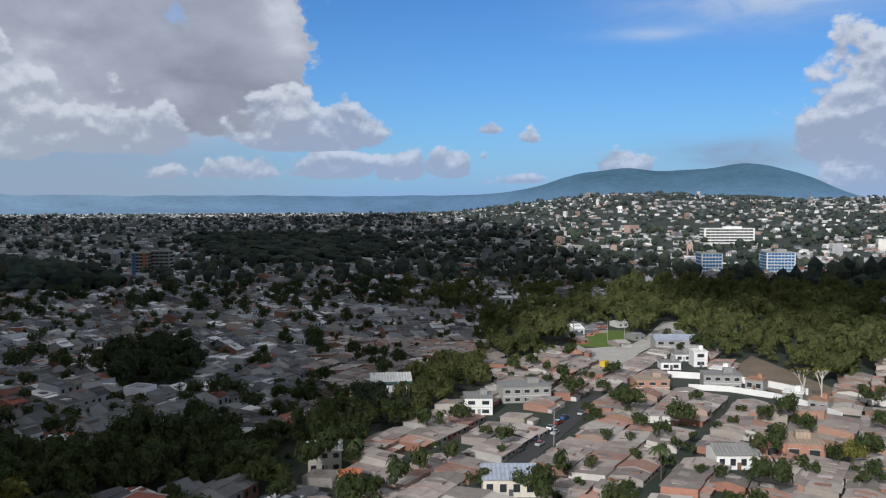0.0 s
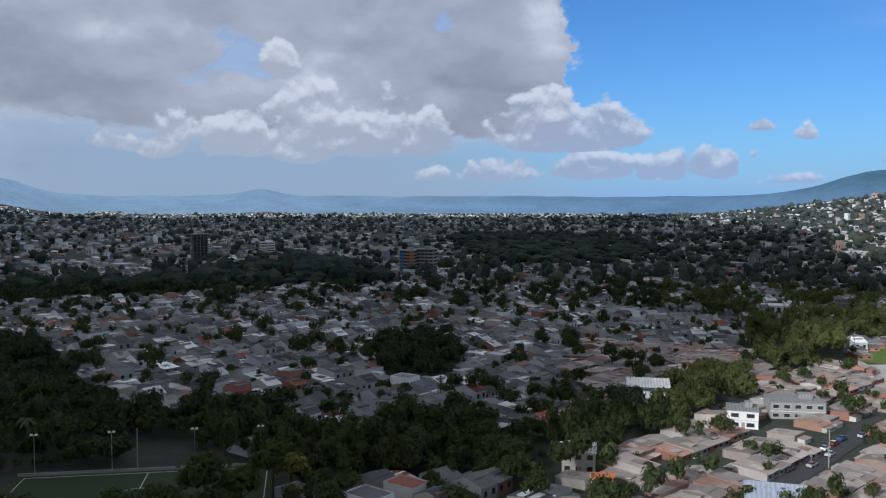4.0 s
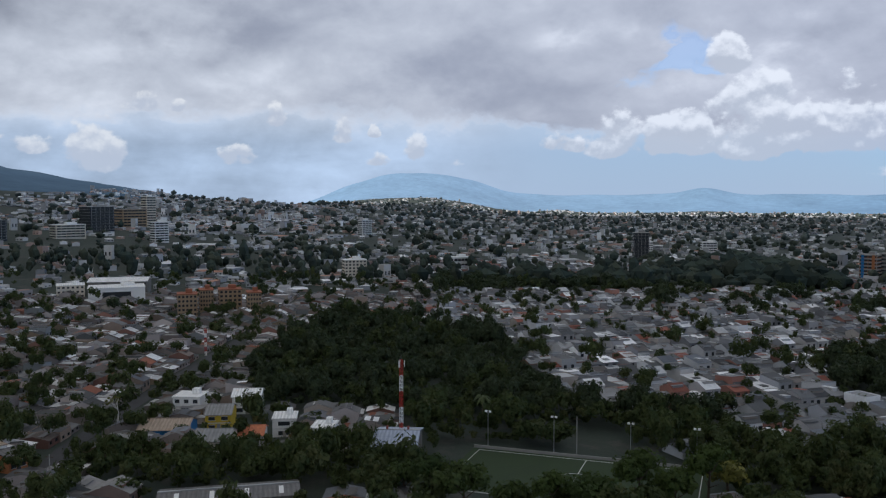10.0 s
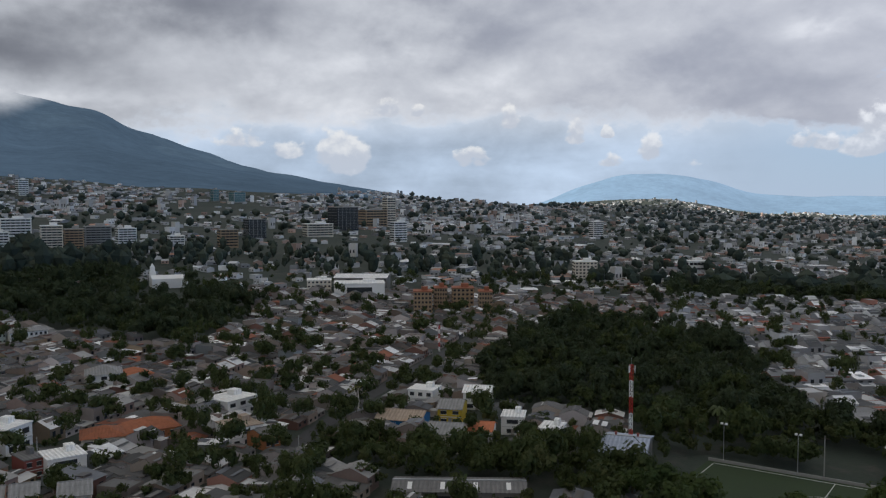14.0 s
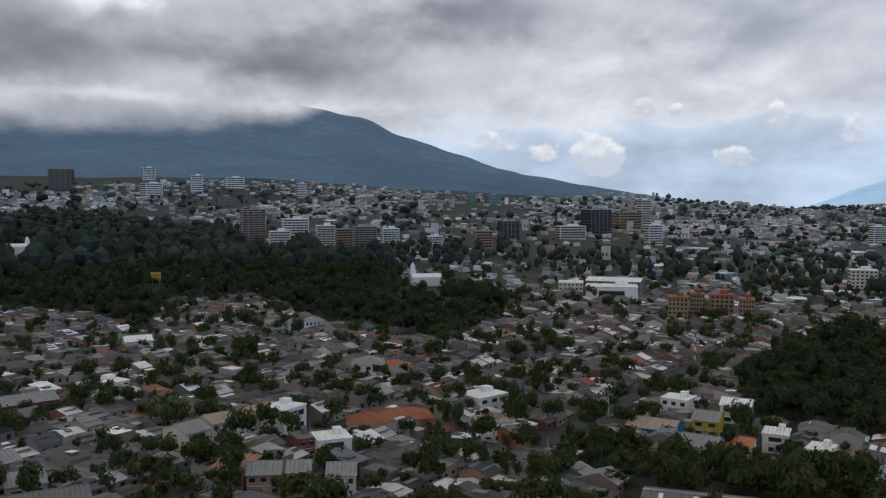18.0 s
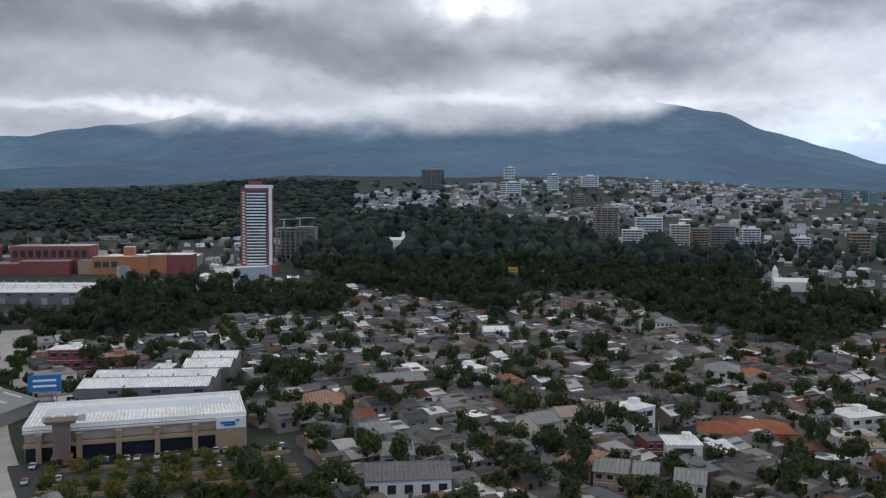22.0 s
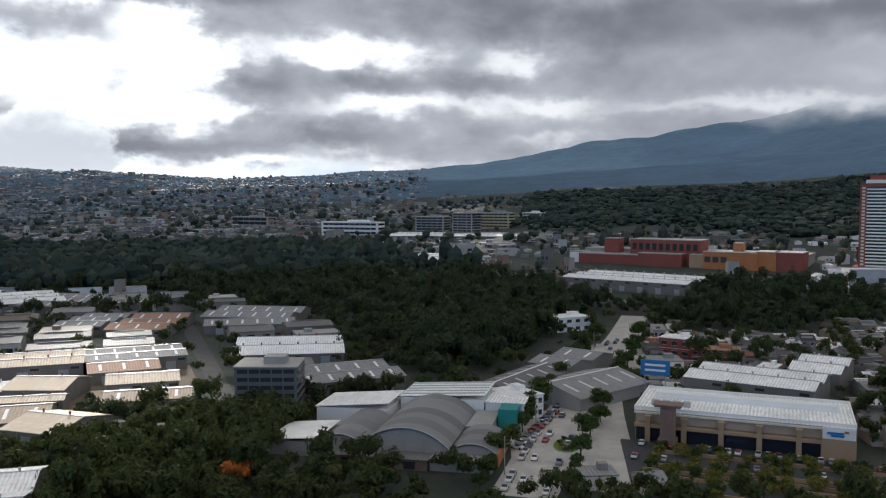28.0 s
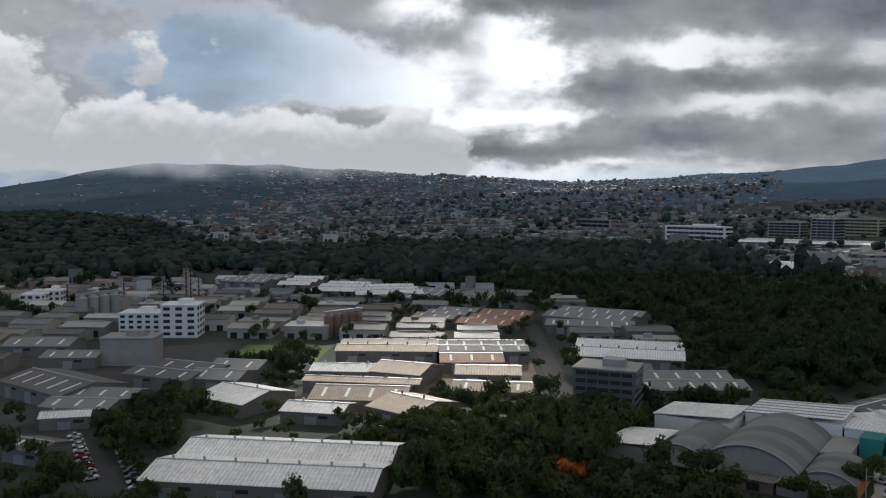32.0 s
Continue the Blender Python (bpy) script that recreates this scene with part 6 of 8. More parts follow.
def gable_hall(p, q, half, h, rise, roof, label):
    """A hall whose ridge runs from p to q; roof slopes, ridge cap, roof lights, gable doors."""
    x, y, turn, ln = on_line(p, q)
    ob = thing("warehouse", label, "warehouse", x, y, 0, turn, "works halls")
    TAKEN.append((x, y, radians(turn), ln / 2, half))
    b = Buf()
    b.prism([(-half, 0), (half, 0), (half, h), (0, h + rise), (-half, h)], -ln / 2 + 0.3, ln / 2 - 0.3, a=-math.pi / 2)
    b.make("wall", M_GREYWALL, ob)
    for s in (-1, 1):
        r = Buf()
        r.prism([(0, h + rise + 0.02), (s * (half + 0.6), h - 0.12), (s * (half + 0.6), h + 0.06), (0, h + rise + 0.2)][::s], -ln / 2, ln / 2, a=-math.pi / 2)
        r.make("roof_slope", roof, ob)
        for k in range(5):
            r = Buf()
            u = -ln * 0.4 + k * ln * 0.2
            r.poly([(u, s * half * 0.25, h + rise * 0.75 + 0.24), (u + 1.3, s * half * 0.25, h + rise * 0.75 + 0.24), (u + 1.3, s * half * 0.7, h + rise * 0.3 + 0.24), (u, s * half * 0.7, h + rise * 0.3 + 0.24),
                    (u, s * half * 0.25, h + rise * 0.75 + 0.1), (u + 1.3, s * half * 0.25, h + rise * 0.75 + 0.1), (u + 1.3, s * half * 0.7, h + rise * 0.3 + 0.1), (u, s * half * 0.7, h + rise * 0.3 + 0.1)],
                   [(0, 1, 2, 3), (7, 6, 5, 4), (0, 4, 5, 1), (1, 5, 6, 2), (2, 6, 7, 3), (3, 7, 4, 0)])
            r.make("skylight", M_FRAME, ob)
    r = Buf()
    r.box(0, 0, h + rise + 0.14, ln, 0.7, 0.14)
    r.make("ridge_cap", M_WHITE, ob)
    for e in (-1, 1):
        r = Buf()
        r.box(e * (ln / 2 - 0.25), 0, 0.1, 0.2, 4.2, 4.0)
        r.make("shutter", M_METAL, ob)


gable_hall((-224.4, -209.1), (-266.4, -210.6), 15, 4.6, 3.4, MATS["sheet_grey"], "large grey gable hall beside the avenue")
gable_hall((-208.8, -221.6), (-252.4, -235.0), 9, 5.6, 2.2, MATS["sheet_dark"], "dark gable hall with rows of roof lights")


def tower():
    """The red and white apartment tower."""
    x, y, turn, w = on_line((-648.1, -290.4), (-655.8, -267.0))
    z = zat(x, y) - 0.5
    away = 1 if (-math.sin(radians(turn)) * x + math.cos(radians(turn)) * y) > 0 else -1
    ob = thing("apartment_tower", "tall red and white apartment tower with balcony bands", "tower", x, y, z, turn)
    TAKEN.append((x, y, radians(turn), w * 0.8, w * 0.8))
    d, h, n = w * 0.8, 69.0, 24
    b = Buf()
    b.box(0, away * d / 2, 0, w, d, h)
    b.make("wall", M_RUST, ob)
    band = glass = None
    for k in range(n):
        zz = 7.5 + k * (h - 10) / n
        for nm, m, hh, dep in (("balcony", M_WHITE, 1.05, 1.3), ("window_band", M_GLASS, 1.5, 0.3)):
            data = band if nm == "balcony" else glass
            if data is None:
                q = Buf()
                q.box(0, 0, 0, w * 0.62, dep, hh)
                o = q.make(nm, m, ob)
                if nm == "balcony":
                    band = o.data
                else:
                    glass = o.data
            else:
                o = new(nm, data)
                o.parent = ob
            o.location = (0, -away * dep / 2 * 0.9, zz + (0 if nm == "balcony" else 1.05))
    for u in (-0.4, 0.44):
        win = None
        for k in range(n):
            if win is None:
                q = Buf()
                q.box(0, 0, 0, w * 0.09, 0.3, 1.4)
                o = q.make("window", M_CREAM, ob)
                win = o.data
            else:
                o = new("window", win)
                o.parent = ob
            o.location = (u * w, -away * 0.05, 8.2 + k * (h - 10) / n)
    q = Buf()
    q.box(w * 0.46, -away * 0.2, 2, w * 0.1, 0.7, h - 1)
    q.make("white_pilaster", M_WHITE, ob)
    q = Buf()
    q.box(0.08 * w, away * d / 2, h, w * 0.86, d, 2.6)
    q.make("roof_parapet", M_WHITE, ob)
    q = Buf()
    q.box(-0.06 * w, away * d / 2, h + 2.6, w * 0.4, d * 0.5, 3.4)
    q.make("plant_room", M_RUST, ob)
    q = Buf()
    q.box(0, away * d / 2, 0, w * 1.35, d * 1.3, 7.0)
    q.make("podium", M_RUST, ob)


tower()


def shell_building(a, b, h, floors, label):
    """A bare concrete frame: slabs, columns and a crane on top."""
    x, y, turn, w = on_line(a, b)
    z = zat(x, y) - 0.5
    away = 1 if (-math.sin(radians(turn)) * x + math.cos(radians(turn)) * y) > 0 else -1
    ob = thing("unfinished_building", label, "building", x, y, z, turn)
    TAKEN.append((x, y, radians(turn), w / 2 + 2, 14))
    d = 20.0
    for k in range(floors + 1):
        q = Buf()
        q.box(0, away * d / 2, k * h / floors, w, d, 0.45)
        q.make("floor_slab", M_CONCRETE, ob)
    col = None
    for i in range(9):
        for j in (0.03, 0.5, 0.97):
            if col is None:
                q = Buf()
                q.box(0, 0, 0, 0.8, 0.8, h)
                o = q.make("column", M_CONCRETE, ob)
                col = o.data
            else:
                o = new("column", col)
                o.parent = ob
            o.location = (-w / 2 + 0.5 + i * (w - 1) / 8, away * j * d, 0)
    q = Buf()
    q.box(0, away * d * 0.7, 0, w * 0.8, 0.4, h)
    q.make("core_wall", M_GREYWALL, ob)
    q = Buf()
    q.tube((-w * 0.3, away * 8, h), (-w * 0.3, away * 8, h + 9), 0.5, 0.5, 4)
    q.tube((-w * 0.3 - 4, away * 8, h + 8), (-w * 0.3 + 14, away * 8, h + 8.6), 0.4, 0.3, 4)
    q.make("crane", M_METAL, ob)


shell_building((-731.9, -295.1), (-741.4, -260.1), 27, 9, "unfinished grey concrete frame building with crane")
shell_building((-740.2, -280.4), (-741.5, -263.2), 28, 9, "unfinished concrete frame with open floors")


def mall():
    a, b = (-578.1, -513.4), (-637.5, -328.1)
    x, y, turn, w = on_line(a, b)
    z = min(zat(*a), zat(*b)) - 0.5
    away = 1 if (-math.sin(radians(turn)) * x + math.cos(radians(turn)) * y) > 0 else -1
    ob = thing("shopping_mall", "long red and orange shopping mall with stepped blocks", "mall", x, y, z, turn)
    TAKEN.append((x, y, radians(turn), w / 2 + 5, 40))
    flip = 1 if (b[0] - a[0]) * math.cos(radians(turn)) + (b[1] - a[1]) * math.sin(radians(turn)) > 0 else -1
    # start and end along the front, foot, height, depth, paint, name
    for u0, u1, h, dep, m, nm, v0 in ((0.05, 0.33, 9, 30, M_RUST, "red_wing", 0), (0.00, 0.06, 10, 20, M_WHITE, "white_wing", 2), (0.27, 0.58, 22, 26, M_RUST, "upper_block", 12), (0.33, 0.52, 11, 20, M_RUST, "red_front", -2),
                                      (0.55, 0.62, 11, 20, M_TAN, "tan_wing", 1), (0.61, 0.83, 14, 30, M_ORANGE, "orange_wing", -1), (0.82, 0.9, 15, 24, M_ORANGE, "orange_end", 1), (0.89, 1.0, 15, 26, M_RUST, "red_end", 2),
                                      (0.14, 0.21, 22, 12, M_RUST, "red_tower", 16), (0.72, 0.76, 21, 8, M_ORANGE, "orange_tower", 10), (0.02, 1.0, 12, 30, M_CONCRETE, "rear_hall", 28)):
        q = Buf()
        q.box((u0 + u1 - 1) / 2 * w, away * (v0 + dep / 2), 0, (u1 - u0) * w - 0.05, dep, h)
        o = q.make(nm, m, ob)
        r = Buf()
        r.box((u0 + u1 - 1) / 2 * w, away * (v0 + dep / 2), h, (u1 - u0) * w + 0.3, dep + 0.4, 0.6)
        r.make("roof", M_CONCRETE, ob)
    for k in range(10):
        q = Buf()
        q.box((0.29 + 0.03 * k - 0.5) * w, away * 11.9, 13.5, 0.018 * w, 0.4, 5.5)
        q.make("window", M_GLASS, ob)
    for k in range(6):
        q = Buf()
        q.box((0.63 + 0.033 * k - 0.5) * w, -away * 1.1, 6, 0.024 * w, 0.4, 4.5)
        q.make("window", M_DARKGLASS if k < 3 else M_ORANGE, ob)


mall()


def mast(x, y, h):
    ob = thing("radio_mast", "slender red and white lattice radio mast", "mast", x, y, zat(x, y), 20)
    n = 6
    for k in range(n):
        b = Buf()
        z0, z1 = h * k / n, h * (k + 1) / n
        s = 0.55
        for i in range(3):
            a0, a1 = 2.094 * i, 2.094 * (i + 1)
            p, q = (s * math.cos(a0), s * math.sin(a0)), (s * math.cos(a1), s * math.sin(a1))
            b.tube((*p, z0), (*p, z1), 0.09, 0.09, 5)
            for j in range(4):
                za, zb = z0 + (z1 - z0) * j / 4, z0 + (z1 - z0) * (j + 1) / 4
                b.tube((*p, za), (*q, zb), 0.05, 0.05, 4)
                b.tube((*p, zb), (*q, zb), 0.045, 0.045, 4)
        b.make("mast_section", M_RED if k % 2 else M_WHITE, ob)
    for i in range(3):
        a = 2.094 * i + 0.4
        q = Buf()
        q.box(1.0 * math.cos(a), 1.0 * math.sin(a), h - 2.2, 0.35, 0.18, 2.0, a + 1.57)
        q.tube((0.5 * math.cos(a), 0.5 * math.sin(a), h - 1.2), (1.0 * math.cos(a), 1.0 * math.sin(a), h - 1.2), 0.05, 0.05, 5)
        q.make("antenna_panel", M_WHITE, ob)
    q = Buf()
    q.tube((0, 0, h), (0, 0, h + 2.0), 0.04, 0.02, 5)
    q.make("lightning_rod", M_METAL, ob)


mast(-185.7, 163.6, 28.0)
mast(-368.0, 201.2, 13.0)


def pitch():
    """The small football ground behind the trees, with its lines, fence posts and lights."""
    a, b = Vector((-169.3, 185.5)), Vector((-115.1, 212.2))
    cx, cy = -136.7, 181.5
    along = (b - a).normalized()
    turn = math.degrees(math.atan2(along.y, along.x))
    back = Vector((-along.y, along.x))
    if back.x * cx + back.y * cy < 0:
        back = -back
    half = abs((a - Vector((cx, cy))).dot(back))
    area("playing_field", "dark green small football pitch", [(cx + along.x * u + back.x * v, cy + along.y * u + back.y * v) for u, v in ((-34, -half), (34, -half), (34, half + 2), (-34, half + 2))], M_TURF, 0.05)
    TAKEN.append((cx, cy, radians(turn), 35, half + 2))
    lines = Buf()
    for u0, u1, v0, v1 in ((-32, 32, half - 0.3, half), (-32, 32, -half, -half + 0.3), (-32, -31.8, -half, half), (31.8, 32, -half, half), (-0.12, 0.12, -half, half)):
        lines.box((u0 + u1) / 2, (v0 + v1) / 2, 0.055, u1 - u0, v1 - v0, 0.02)
    for k in range(36):
        t0 = 6.2832 * k / 36
        lines.box(5.0 * math.cos(t0), 5.0 * math.sin(t0), 0.055, 0.9, 0.2, 0.02, t0 + 1.5708)
    ob = lines.make("field_markings", M_LINE)
    sgn = -1 if (Vector((-math.sin(radians(turn)), math.cos(radians(turn)))).dot(back) < 0) else 1
    ob.matrix_basis = pose(cx, cy, 0.0, 0, 0, turn) @ Matrix.Diagonal((1, sgn, 1, 1))
    tagged(ob, "white painted pitch lines and centre circle", "line marking", kind="structure")
    for u in (-30, -10, 12, 30):
        p = Vector((cx, cy)) + along * u + back * (half + 2.5)
        lamp = thing("floodlight", "tall steel floodlight pole with two lamps", "street lamp", p.x, p.y, 0, turn, "pitch floodlights")
        q = Buf()
        q.tube((0, 0, 0), (0, 0, 11), 0.12, 0.07, 6)
        q.make("pole", M_METAL, lamp)
        for s in (-0.6, 0.6):
            q = Buf()
            q.box(s, 0, 10.8, 0.7, 0.4, 0.5)
            q.make("lamp_head", M_WHITE, lamp)
    wall_run("kerb_wall", "low pale wall along the pitch edge", [tuple(Vector((cx, cy)) + along * u + back * (half + 1.6)) for u in (-34, 0, 34)], 0.9, 0.3, M_CONCRETE)


pitch()


def church(a, b, hgt, tower_left=True):
    x, y, turn, w = on_line(a, b)
    ob = thing("church", "small white church with bell tower among trees", "church", x, y, zat(x, y) - 0.5, turn)
    TAKEN.append((x, y, radians(turn), w / 2 + 3, 9))
    away = 1 if (-math.sin(radians(turn)) * x + math.cos(radians(turn)) * y) > 0 else -1
    b2 = Buf()
    b2.prism([(0, 0), (away * 11, 0), (away * 11, 7), (away * 5.5, 9.5), (0, 7)], -w / 2, w / 2, a=-math.pi / 2)
    b2.make("nave", M_WHITE, ob)
    for k in range(6):
        q = Buf()
        q.box(-w / 2 + (k + 0.5) * w / 6, away * 5.5 * 0 - away * 0.05, 2.0, 1.0, 0.4, 3.0)
        q.make("window", M_GLASS, ob)
    s = -1 if tower_left else 1
    q = Buf()
    q.box(s * (w / 2 - 2.2), away * 3, 0, 4.4, 4.4, hgt * 0.7)
    q.box(s * (w / 2 - 2.2), away * 3, hgt * 0.7, 3.4, 3.4, hgt * 0.18)
    q.box(s * (w / 2 - 2.2), away * 3, hgt * 0.88, 3.0, 3.0, hgt * 0.16, taper=0.1)
    q.make("bell_tower", M_WHITE, ob)


church((-654.2, 116.2), (-652.8, 141.3), 17)
church((-846.0, -224.5), (-850.1, -202.7), 15, False)


def billboard(a, b, z0, z1, m, label):
    x, y, turn, w = on_line(a, b)
    ob = thing("billboard", label, "billboard", x, y, zat(x, y), turn, "billboards")
    q = Buf()
    q.box(0, 0, z0, w, 0.5, z1 - z0)
    panel = q.make("panel", m, ob)
    for s in (-0.35, 0.35):
        p = Buf()
        p.tube((s * w, 0, 0), (s * w, 0, z0), 0.25, 0.2, 6)
        p.make("post", M_METAL, ob)
    for k in range(2):
        p = Buf()
        p.box(0, 0, z0 + (z1 - z0) * (0.25 + 0.35 * k), w * 0.7, 0.7, (z1 - z0) * 0.14)
        p.make("lettering_bar", M_WHITE if m is M_BLUE else M_BROWN, panel)


billboard((-665.7, -76.5), (-665.5, -69.3), 3.5, 10, M_YELLOW, "yellow roadside billboard over the trees")
billboard((-258.9, -194.2), (-263.6, -184.7), 9.0, 14.5, M_BLUE, "large blue billboard behind the supermarket")


def silo_group(a, b, n, h, m, label):
    x, y, turn, w = on_line(a, b)
    ob = thing("silo_battery", label, "silo", x, y, zat(x, y), turn, "silos")
    for k in range(n):
        q = Buf()
        u, r = -w / 2 + (k + 0.5) * w / n, w / n * 0.47
        q.tube((u, 0, 0), (u, 0, h), r, r, 18)
        q.tube((u, 0, h), (u, 0, h + r * 0.5), r, r * 0.2, 18)
        q.make("silo", m, ob, smooth=False)
    q = Buf()
    q.box(0, 0, h + 1.2, w, 1.4, 1.8)
    q.make("conveyor", M_METAL, ob)


silo_group((-77.8, -452.9), (-100.7, -466.4), 5, 11, M_BROWN, "row of dark steel grain silos with conveyor")
silo_group((53.6, -546.8), (30.5, -565.3), 4, 14, M_GREYWALL, "grey steel silos beside the factory")
for x0, y0, h0 in ((-13.2, -626.4, 22), (-9.9, -611.3, 26), (-18.1, -609.7, 18), (29.7, -604.7, 18), (4.8, -614.5, 16), (66.4, -625.5, 14)):
    ob = thing("process_tower", "open steel process tower with pipes and ladders", "tower", x0, y0, 0, 15, "process towers")
    for sx in (-1.3, 1.3):
        for sy in (-1.3, 1.3):
            q = Buf()
            q.tube((sx, sy, 0), (sx, sy, h0), 0.16, 0.16, 4)
            q.make("leg", M_METAL, ob)
    q = Buf()
    for k in range(int(h0 // 3)):
        q.box(0, 0, k * 3 + 2.8, 2.9, 2.9, 0.15)
        q.tube((-1.3, -1.3, k * 3), (1.3, -1.3, k * 3 + 3), 0.08, 0.08, 4)
        q.tube((1.3, 1.3, k * 3), (1.3, -1.3, k * 3 + 3), 0.08, 0.08, 4)
    q.make("bracing", M_METAL, ob)
    q = Buf()
    q.tube((0, 0, 0), (0, 0, h0 + 2), 0.55, 0.45, 10)
    q.make("pipe", M_RUST, ob)

LAWN_SIGHT = [(-15.7, -342.0), (-64.0, -327.9), (-97.4, -451.2), (-24.8, -471.5)]
LAWN = [(-25.4, -410.7), (-62.8, -388.5), (-77.8, -427.9), (-37.2, -442.7)]
area("playing_field_works", "bright green lawn between the works halls", LAWN, M_GRASS, 0.06)
area("pavement_works_yard", "tan worn yard between the works halls", [(-33.5, -290.4), (-77.2, -273.0), (-93.0, -309.5), (-138.3, -306.3), (-157.3, -361.3), (-70.2, -386.3)], M_DIRT, 0.045)
area("pavement_north_yard", "grey tarmac yard of the factory", [(52.9, -302.4), (-5.0, -335.0), (-33.0, -461.9), (82.2, -475.6)], M_TARMAC, 0.04)
M_SHEDROOF = mat("shed_roofs", [(0.176, 0.172, 0.170), (0.336, 0.320, 0.296), (0.144, 0.140, 0.141), (0.464, 0.452, 0.422), (0.256, 0.218, 0.178), (0.216, 0.211, 0.200), (0.160, 0.156, 0.148)], 0.6, "island", 0.4, 0.4)
area("playing_field_east", "sunlit grass playing field", [(67.6, 433.6), (81.6, 423.9), (101.1, 458.3), (105.8, 494.4), (83.9, 477.8)], M_GRASS, 0.06)
area("pavement_lot", "pale concrete lot beside the field", [(68.9, 423.8), (64.5, 366.0), (81.8, 391.4), (93.4, 433.6)], M_PALE_ROAD, 0.07)
area("pavement_apron", "pale worn forecourt with parked cars", [(-168.5, -168.9), (-178.3, -136.3), (-210.4, -165.4), (-229.4, -187.7), (-217.7, -203.9), (-199.9, -199.8)], M_PALE_ROAD, 0.055)
area("pavement_avenue", "pale worn pavements and forecourts along the avenue", [(-158.6, -159.6), (-174.1, -125.1), (-203.3, -154.9), (-233.7, -181.9), (-267.5, -210.3), (-319.4, -234.4), (-375.0, -279.4), (-383.7, -302.9), (-330.8, -278.3), (-285.5, -248.5), (-236.2, -214.3), (-210.7, -198.3), (-187.3, -190.3)], M_PALE_ROAD, 0.045)
area("pavement_shops", "grey tarmac yards behind the supermarket", [(-267.1, -211.2), (-298.4, -142.5), (-352.4, -162.7), (-414.2, -214.9), (-383.6, -282.0), (-319.4, -234.4)], M_TARMAC, 0.03)
OPEN.pop()
area("earth_bank", "bare rubble bank under the trees", [(118.4, 360.1), (135.3, 306.0), (153.9, 333.3), (146.6, 405.7)], M_DIRT, 0.05)


def villa(label, a, b, deep, h, floors, bays, wall, roof, kind="gable", name="house"):
    """A single larger house: walls, roof with overhang, windows on the face and the ends, door, cornice."""
    x, y, turn, w = on_line(a, b)
    x, y = x - math.sin(radians(turn)) * deep / 2, y + math.cos(radians(turn)) * deep / 2
    ob = thing(name, label, "house", x, y, zat(x, y) - 0.3, turn)
    TAKEN.append((x, y, radians(turn), w / 2 - 1.5, deep / 2 - 1.5))
    q = Buf()
    r = Buf()
    rise = 0.16 * deep
    if kind == "gable":
        q.prism([(-deep / 2, 0), (deep / 2, 0), (deep / 2, h), (0, h + rise), (-deep / 2, h)], -w / 2, w / 2, a=-math.pi / 2)
        for s in (-1, 1):
            r.prism([(0, h + rise + 0.02), (s * (deep / 2 + 0.6), h - 0.16), (s * (deep / 2 + 0.6), h), (0, h + rise + 0.18)][::s], -w / 2 - 0.4, w / 2 + 0.4, a=-math.pi / 2)
        r.box(0, 0, h + rise + 0.12, w + 0.8, 0.5, 0.12)
    elif kind == "hip":
        q.box(0, 0, 0, w, deep, h)
        e, k = 0.6, max(0.2, w / 2 - deep / 2)
        r.poly([(-w / 2 - e, -deep / 2 - e, h), (w / 2 + e, -deep / 2 - e, h), (w / 2 + e, deep / 2 + e, h), (-w / 2 - e, deep / 2 + e, h), (-k, 0, h + rise * 1.3), (k, 0, h + rise * 1.3)],
               [(3, 2, 1, 0), (0, 1, 5, 4), (2, 3, 4, 5), (1, 2, 5), (3, 0, 4)])
    else:
        q.box(0, 0, 0, w, deep, h)
        r.box(0, 0, h, w + 0.5, deep + 0.5, 0.3)
        r.box(w * 0.2, deep * 0.1, h + 0.3, w * 0.25, deep * 0.3, 1.8)
    q.make("wall", wall, ob)
    r.make("roof", roof, ob)
    data = None
    st = h / floors
    for f in range(floors):
        for k in range(bays):
            if data is None:
                c = Buf()
                c.box(0, 0, 0, w / bays * 0.5, 0.16, st * 0.42)
                c.box(0, -0.05, -0.1, w / bays * 0.58, 0.3, 0.1, mi=1)
                c.box(0, -0.02, st * 0.42, w / bays * 0.58, 0.26, 0.1, mi=1)
                o = c.make("window", [M_GLASS, M_FRAME], ob)
                data = o.data
            else:
                o = new("window", data)
                o.parent = ob
            o.location = (-w / 2 + (k + 0.5) * w / bays, -deep / 2, st * f + st * 0.33)
    for f in range(1, floors):
        c = Buf()
        c.box(0, -deep / 2 - 0.08, st * f - 0.12, w, 0.2, 0.22)
        c.make("cornice", M_FRAME, ob)
    c = Buf()
    c.box(w * 0.02, -deep / 2 - 0.03, 0.3, 1.1, 0.16, 2.05)
    c.make("door", M_DOOR, ob)
    return ob


R_GREY, R_DARK, R_RUST, R_WHITE, R_TAN = MATS["sheet_grey"], MATS["sheet_dark"], MATS["sheet_rust"], MATS["sheet_white"], MATS["sheet_tan"]
M_CLAY = mat("weathered_brick", [(0.40, 0.22, 0.155)], 0.85, None, 0.8, 0.4, 0.2)
M_PINK = mat("pink_render", [(0.48, 0.30, 0.25)], 0.85, None, 0.6, 0.25)
M_GREEN = mat("pale_green_render", [(0.40, 0.47, 0.40)], 0.85, None, 0.6, 0.25)
